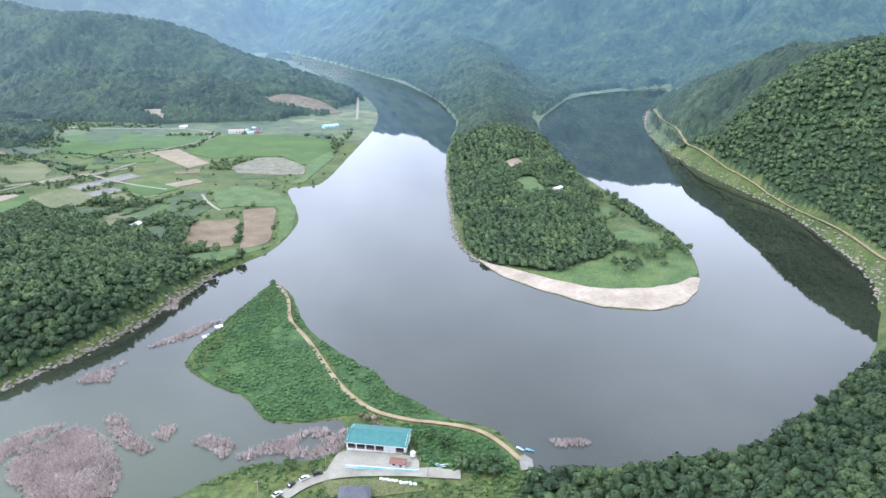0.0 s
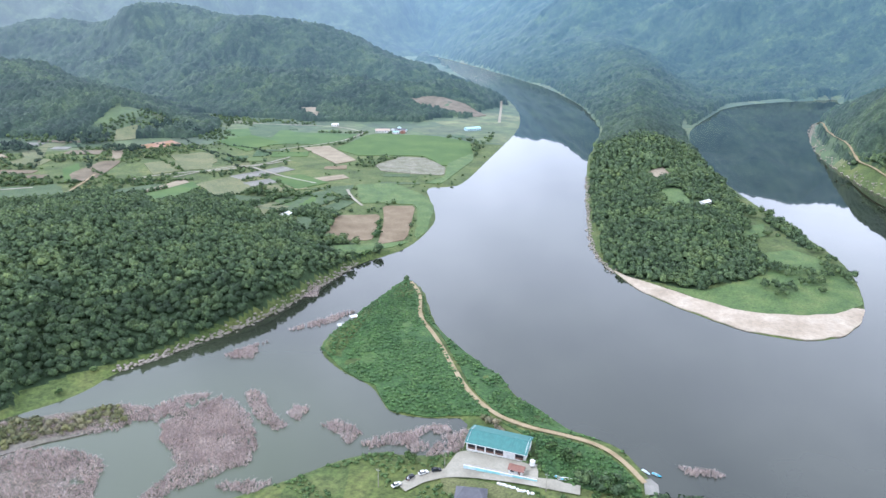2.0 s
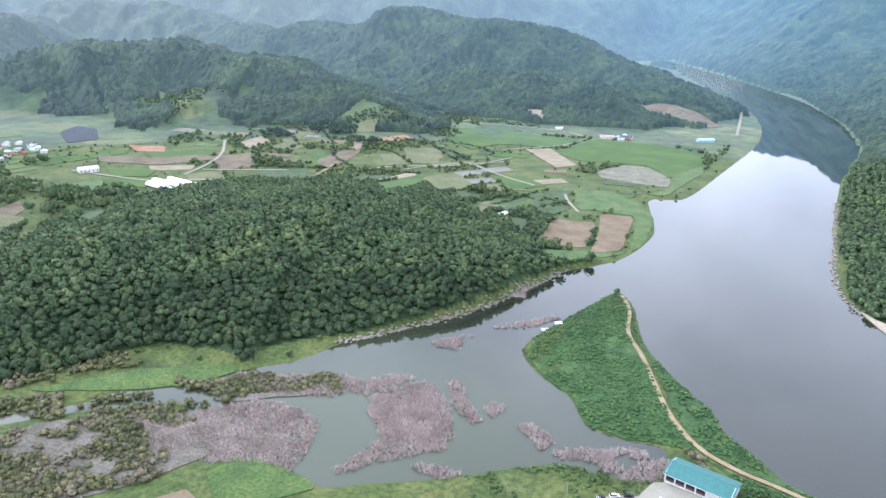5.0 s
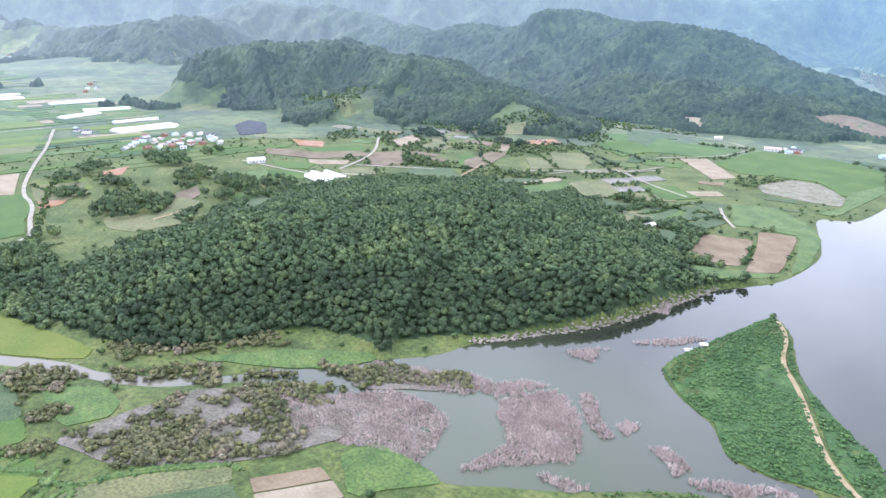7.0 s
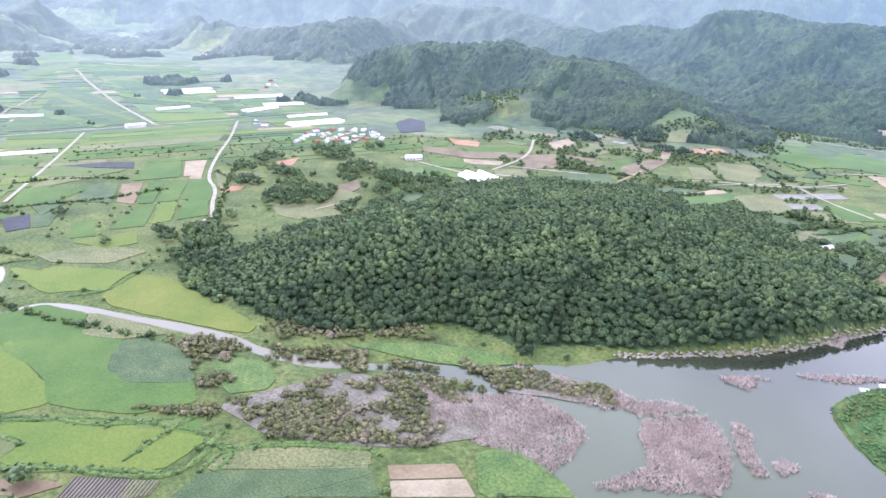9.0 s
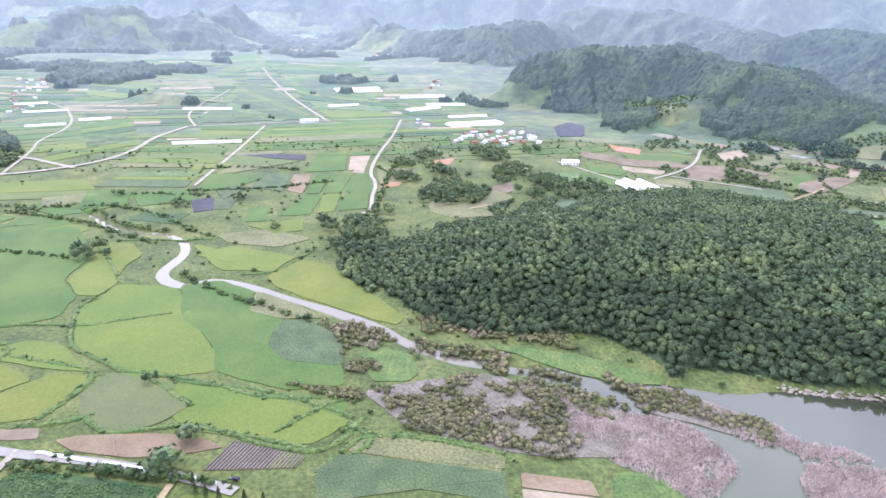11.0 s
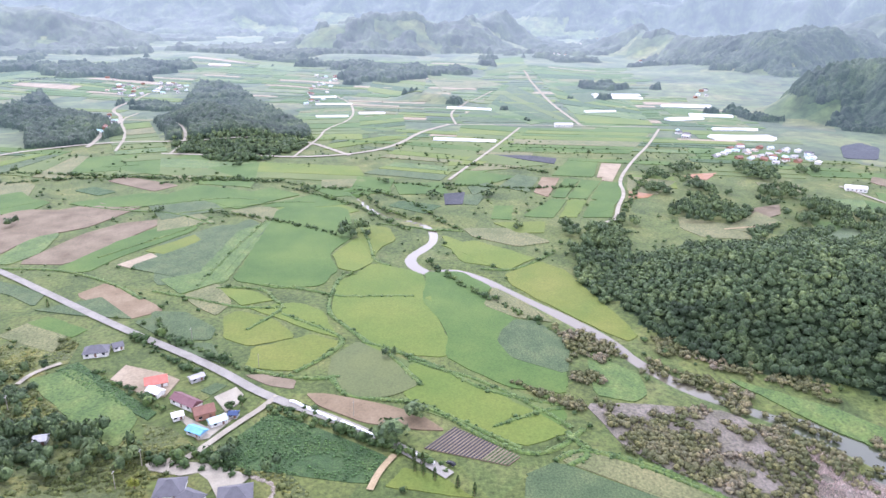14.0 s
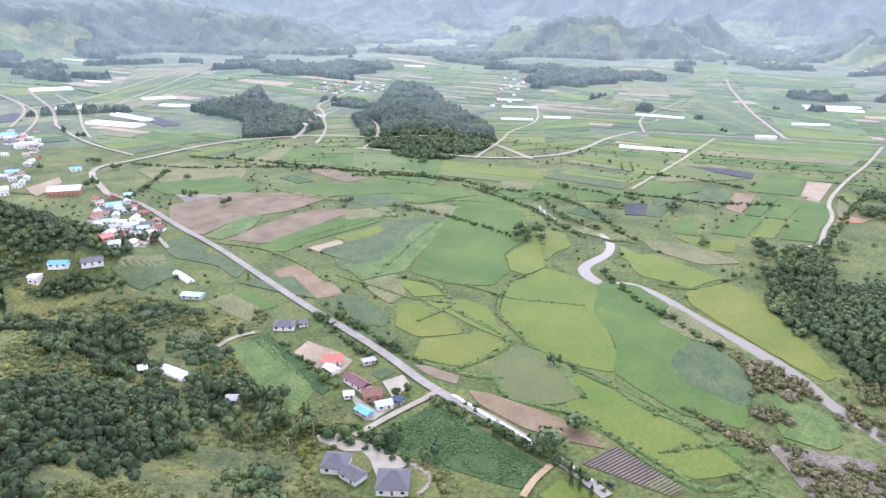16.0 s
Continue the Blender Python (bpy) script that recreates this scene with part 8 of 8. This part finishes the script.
for k in range(9):
    pole(*SPOT["pole%d" % k])
BALE = None
bale_rows = [("bale_a", "bale_b", 40), ("bale_c", "bale_d", 42), ("bale_e", "bale_f", 9)]
rg = np.random.default_rng(3)


def rounded(radius, tall, squash=0.0):
    bm = bmesh.new()
    bmesh.ops.create_icosphere(bm, subdivisions=2, radius=radius)
    for v in bm.verts:
        v.co.z = max(-0.6, min(0.6, v.co.z / radius)) / 0.6 * tall / 2 + tall / 2
    return bm


me = None
for na_, nb_, count in bale_rows:
    c, length, turn, a, b_ = between(na_, nb_)
    for k in range(count):
        p = a + (b_ - a) * (k + 0.5) / count + rg.normal(0, 0.12, 2)
        if BALE is None:
            BALE = new("silage_bale")
            part("film_wrap", rounded(0.85, 1.25), PAINT["film"], BALE)
            BALE.matrix_basis = pose(*p, level(*p) + 0.3)
            tagged(BALE, "white film-wrapped silage bale lined up along the road", "bale", group="bales along the road")
        else:
            copy_thing(BALE, pose(*p, level(*p) + 0.3, 0, 0, float(rg.uniform(0, 180))))
bag = None
c, length, turn, a, b_ = between("bag_a", "bag_b")
for k in range(18):
    p = a + (b_ - a) * (k + 0.5) / 18 + rg.normal(0, 0.25, 2)
    if bag is None:
        bag = new("sack")
        part("cloth", rounded(0.62, 0.75), PAINT["white"], bag)
        bag.matrix_basis = pose(*p, level(*p) + 0.35)
        tagged(bag, "white bulk sack lying in a row beside the road", "sack", group="sacks beside the road")
    else:
        copy_thing(bag, pose(*p, level(*p) + 0.35, 0, 0, float(rg.uniform(0, 180))))
for k, key in enumerate(("ftank_a", "ftank_b")):
    o = house(3.6, 2.6, 1.7, 0.6, "grey", "white", "gable")
    o.name = "cabin"
    tagged(stand(o, *SPOT[key], 40), "small white cabin on the edge of the spit", "cabin", group="cabins on the spit")
c, length, turn, a, b_ = between("pav_a", "pav_b")
o = house(12, 8, 2.8, 3.0, "white", "slate", "hip")
o.name = "tiled_hall"
tagged(stand(o, c[0], c[1] - 3, turn), "small hall with a grey tiled hipped roof behind a wall", "building")


# conifers along the road: trunk and a column of leaf tufts
def conifer(tall, seed):
    rg_ = np.random.default_rng(seed)
    t_ = new("conifer")
    bm = bmesh.new()
    bmesh.ops.create_cone(bm, cap_ends=True, segments=8, radius1=0.16, radius2=0.04, depth=tall * 0.9, matrix=Matrix.Translation((0, 0, tall * 0.45)))
    part("trunk", bm, PAINT["timber"], t_)
    vs, fs = [], []
    for k in range(420):
        h = rg_.uniform(0.08, 1.0)
        r_ = 1.15 * (1 - h ** 2.2) ** 0.7 * rg_.uniform(0.55, 1.1) + 0.05
        an = rg_.uniform(0, 6.283)
        p = np.array([math.cos(an) * r_, math.sin(an) * r_, h * tall])
        u = np.array([-math.sin(an), math.cos(an), rg_.normal(0, 0.3)]) * rg_.uniform(0.14, 0.26)
        w = np.array([math.cos(an) * 0.3, math.sin(an) * 0.3, 1.0]) * rg_.uniform(0.2, 0.4)
        m_ = len(vs)
        vs += [p - u, p + u, p + w]
        fs.append((m_, m_ + 1, m_ + 2))
    crown = mesh_object("crown", vs, fs, M["bush"], t_)
    return t_


for k in range(8):
    p = SPOT["cfr%d" % k]
    o = conifer(6.0 + 0.4 * (k % 3), k)
    o.matrix_basis = pose(*p, level(*p))
    tagged(o, "dark green columnar conifer beside the road", "tree", group="conifers by the road")

# single garden trees: trunk, limbs and a loose crown of leaf clumps
M["lime"] = leafage("yellow_green_leaves", (0.16, 0.19, 0.03), (0.22, 0.25, 0.04), (0.3, 0.31, 0.06), 3, 0.7)


def garden_tree(radius, tall, seed, leaves):
    rg_ = np.random.default_rng(seed)
    t_ = new("tree")
    bm = bmesh.new()
    bmesh.ops.create_cone(bm, cap_ends=True, segments=8, radius1=0.22, radius2=0.09, depth=tall * 0.7, matrix=Matrix.Translation((0, 0, tall * 0.35)))
    part("trunk", bm, PAINT["timber"], t_)
    for k in range(4):
        a = k * 1.6 + rg_.uniform(-0.3, 0.3)
        bm = bmesh.new()
        bmesh.ops.create_cone(bm, cap_ends=True, segments=6, radius1=0.09, radius2=0.03, depth=radius, matrix=Matrix.Translation((math.cos(a) * radius * 0.38, math.sin(a) * radius * 0.38, tall * 0.52)) @ Matrix.Rotation(a, 4, "Z") @ Matrix.Rotation(0.9, 4, "Y"))
        part("limb", bm, PAINT["timber"], t_)
    lobes = rg_.normal(0, 0.42, (7, 3)) * np.array([radius, radius, tall * 0.28]) + np.array([0, 0, tall * 0.62])
    vs, fs = [], []
    for k in range(620):
        d = rg_.normal(size=3)
        d /= np.linalg.norm(d)
        p = lobes[k % 7] + d * np.array([0.55 * radius, 0.55 * radius, tall * 0.2]) * rg_.uniform(0.6, 1.05)
        u = np.cross(d, rg_.normal(size=3))
        u /= np.linalg.norm(u)
        w = np.cross(d, u) + d * rg_.uniform(-0.6, 0.6)
        e = radius * rg_.uniform(0.07, 0.15)
        m_ = len(vs)
        vs += [p - u * e, p + w * e, p + u * e, p - w * e]
        fs.append((m_, m_ + 1, m_ + 2, m_ + 3))
    mesh_object("crown", vs, fs, leaves, t_)
    return t_


for k, (px, py, radius, tall, leaves, words) in enumerate((
        (-233, -121, 2.2, 6.5, "lime", "bright yellow-green tree beside the tiled house"), (-291, -101, 2.8, 5.5, "bush", "dark green garden tree by the yard"),
        (-297, -97, 2.4, 5.0, "bush", "dark green garden tree by the yard"),
        (3, 258, 3.2, 5.0, "bush", "dark green tree behind the shed"), (-5, 265, 2.8, 4.5, "bush", "dark green tree behind the shed"),
        (20, 243, 3.6, 6.0, "bush", "dark green tree on the river bank"), (-65, 243, 2.8, 4.5, "bush", "dark green tree on the river bank"))):
    o = garden_tree(radius, tall, 70 + k, M[leaves])
    o.matrix_basis = pose(px, py, level(px, py) + 0.2)
    tagged(o, words, "tree", group="garden trees")

# pale rock along the foot of the wooded hill
m_, n, l, b = mat("shore_rock", 0.9)
v = place(n, l)
f = grain(n, l, v, 2.5, 5, 0.7)
l.new(ramp(n, l, f, [(0.3, (0.14, 0.12, 0.095)), (0.55, (0.3, 0.265, 0.22)), (0.75, (0.4, 0.36, 0.31))]), b.inputs["Base Color"])
bump(n, l, b, f, 0.4, 1.0)
M["rock"] = m_


def stones(name, line, gap_, size, label, seed, spread=1.2):
    """Broken rock strewn along a line."""
    c = fold(line, 2)
    d = np.concatenate([[0], np.cumsum(np.hypot(*np.diff(c, axis=0).T))])
    rg_ = np.random.default_rng(seed)
    t = np.arange(0, d[-1], gap_)
    x = np.interp(t, d, c[:, 0]) + rg_.normal(0, spread, len(t))
    y = np.interp(t, d, c[:, 1]) + rg_.normal(0, spread, len(t))
    s = size * rg_.uniform(0.5, 1.4, len(t))
    shapes = []
    for _ in range(5):
        w = ICO_V * rg_.uniform(0.7, 1.15, (12, 1))
        shapes.append((w * np.array([1, 1, 0.7]), ICO_F))
    return plant(name, x, y, s, s * 1.1, shapes, M["rock"], label, "rocks", seed, sink=0.0, z=np.maximum(lie(x, y), -0.2))


foot = [p for p in WEST_SHORE if 280 < p[1] < 480 and p[0] > -245]
stones("shore_rocks", foot, 0.5, 1.1, "pale broken rock along the foot of the wooded hill", 1)
stones("shore_rocks", [p for p in EAST_SHORE if p[1] > 400 and p[0] > 250][:9], 1.3, 1.5, "pale riprap along the eastern river bank", 2, 2.5)
stones("shore_rocks", [p for p in PENINSULA if p[1] < 900 and p[0] < 40], 1.0, 1.0, "pale rock along the peninsula's western shore", 3)
stones("stone_wall", [SPOT["stone_a"], SPOT["stone_b"], SPOT["stone_c"]], 0.35, 0.8, "dry-stone garden wall of pale boulders", 4, 0.25)

# vegetable rows under dark mulch film
A, B, C_, D_ = [np.array(p) for p in MULCH]
plot = lay("mulched_plot", [tuple(p) for p in (A, B, C_, D_)], CROP["soil"], "vegetable plot under black mulch film in rows", "field", 0.5)
for k in range(22):
    u = (k + 0.5) / 22
    p, q = A + (D_ - A) * u, B + (C_ - B) * u
    mid, d = (p + q) / 2, q - p
    ln = float(np.hypot(*d))
    row = solid([(-ln / 2, -0.42, 0), (ln / 2, -0.42, 0), (ln / 2, 0.42, 0), (-ln / 2, 0.42, 0), (-ln / 2, -0.2, 0.3), (ln / 2, -0.2, 0.3), (ln / 2, 0.2, 0.3), (-ln / 2, 0.2, 0.3)], [(0, 1, 5, 4), (1, 2, 6, 5), (2, 3, 7, 6), (3, 0, 4, 7), (4, 5, 6, 7)])
    me = bpy.data.meshes.new("mulch_strip")
    row.to_mesh(me)
    row.free()
    me.materials.append(PAINT["dark"] if k < 15 else CROP["veg"])
    o = new("mulch_strip", me)
    o.matrix_basis = pose(*mid, level(*mid) + 0.5, 0, 0, math.degrees(math.atan2(d[1], d[0])))
    o.parent = plot
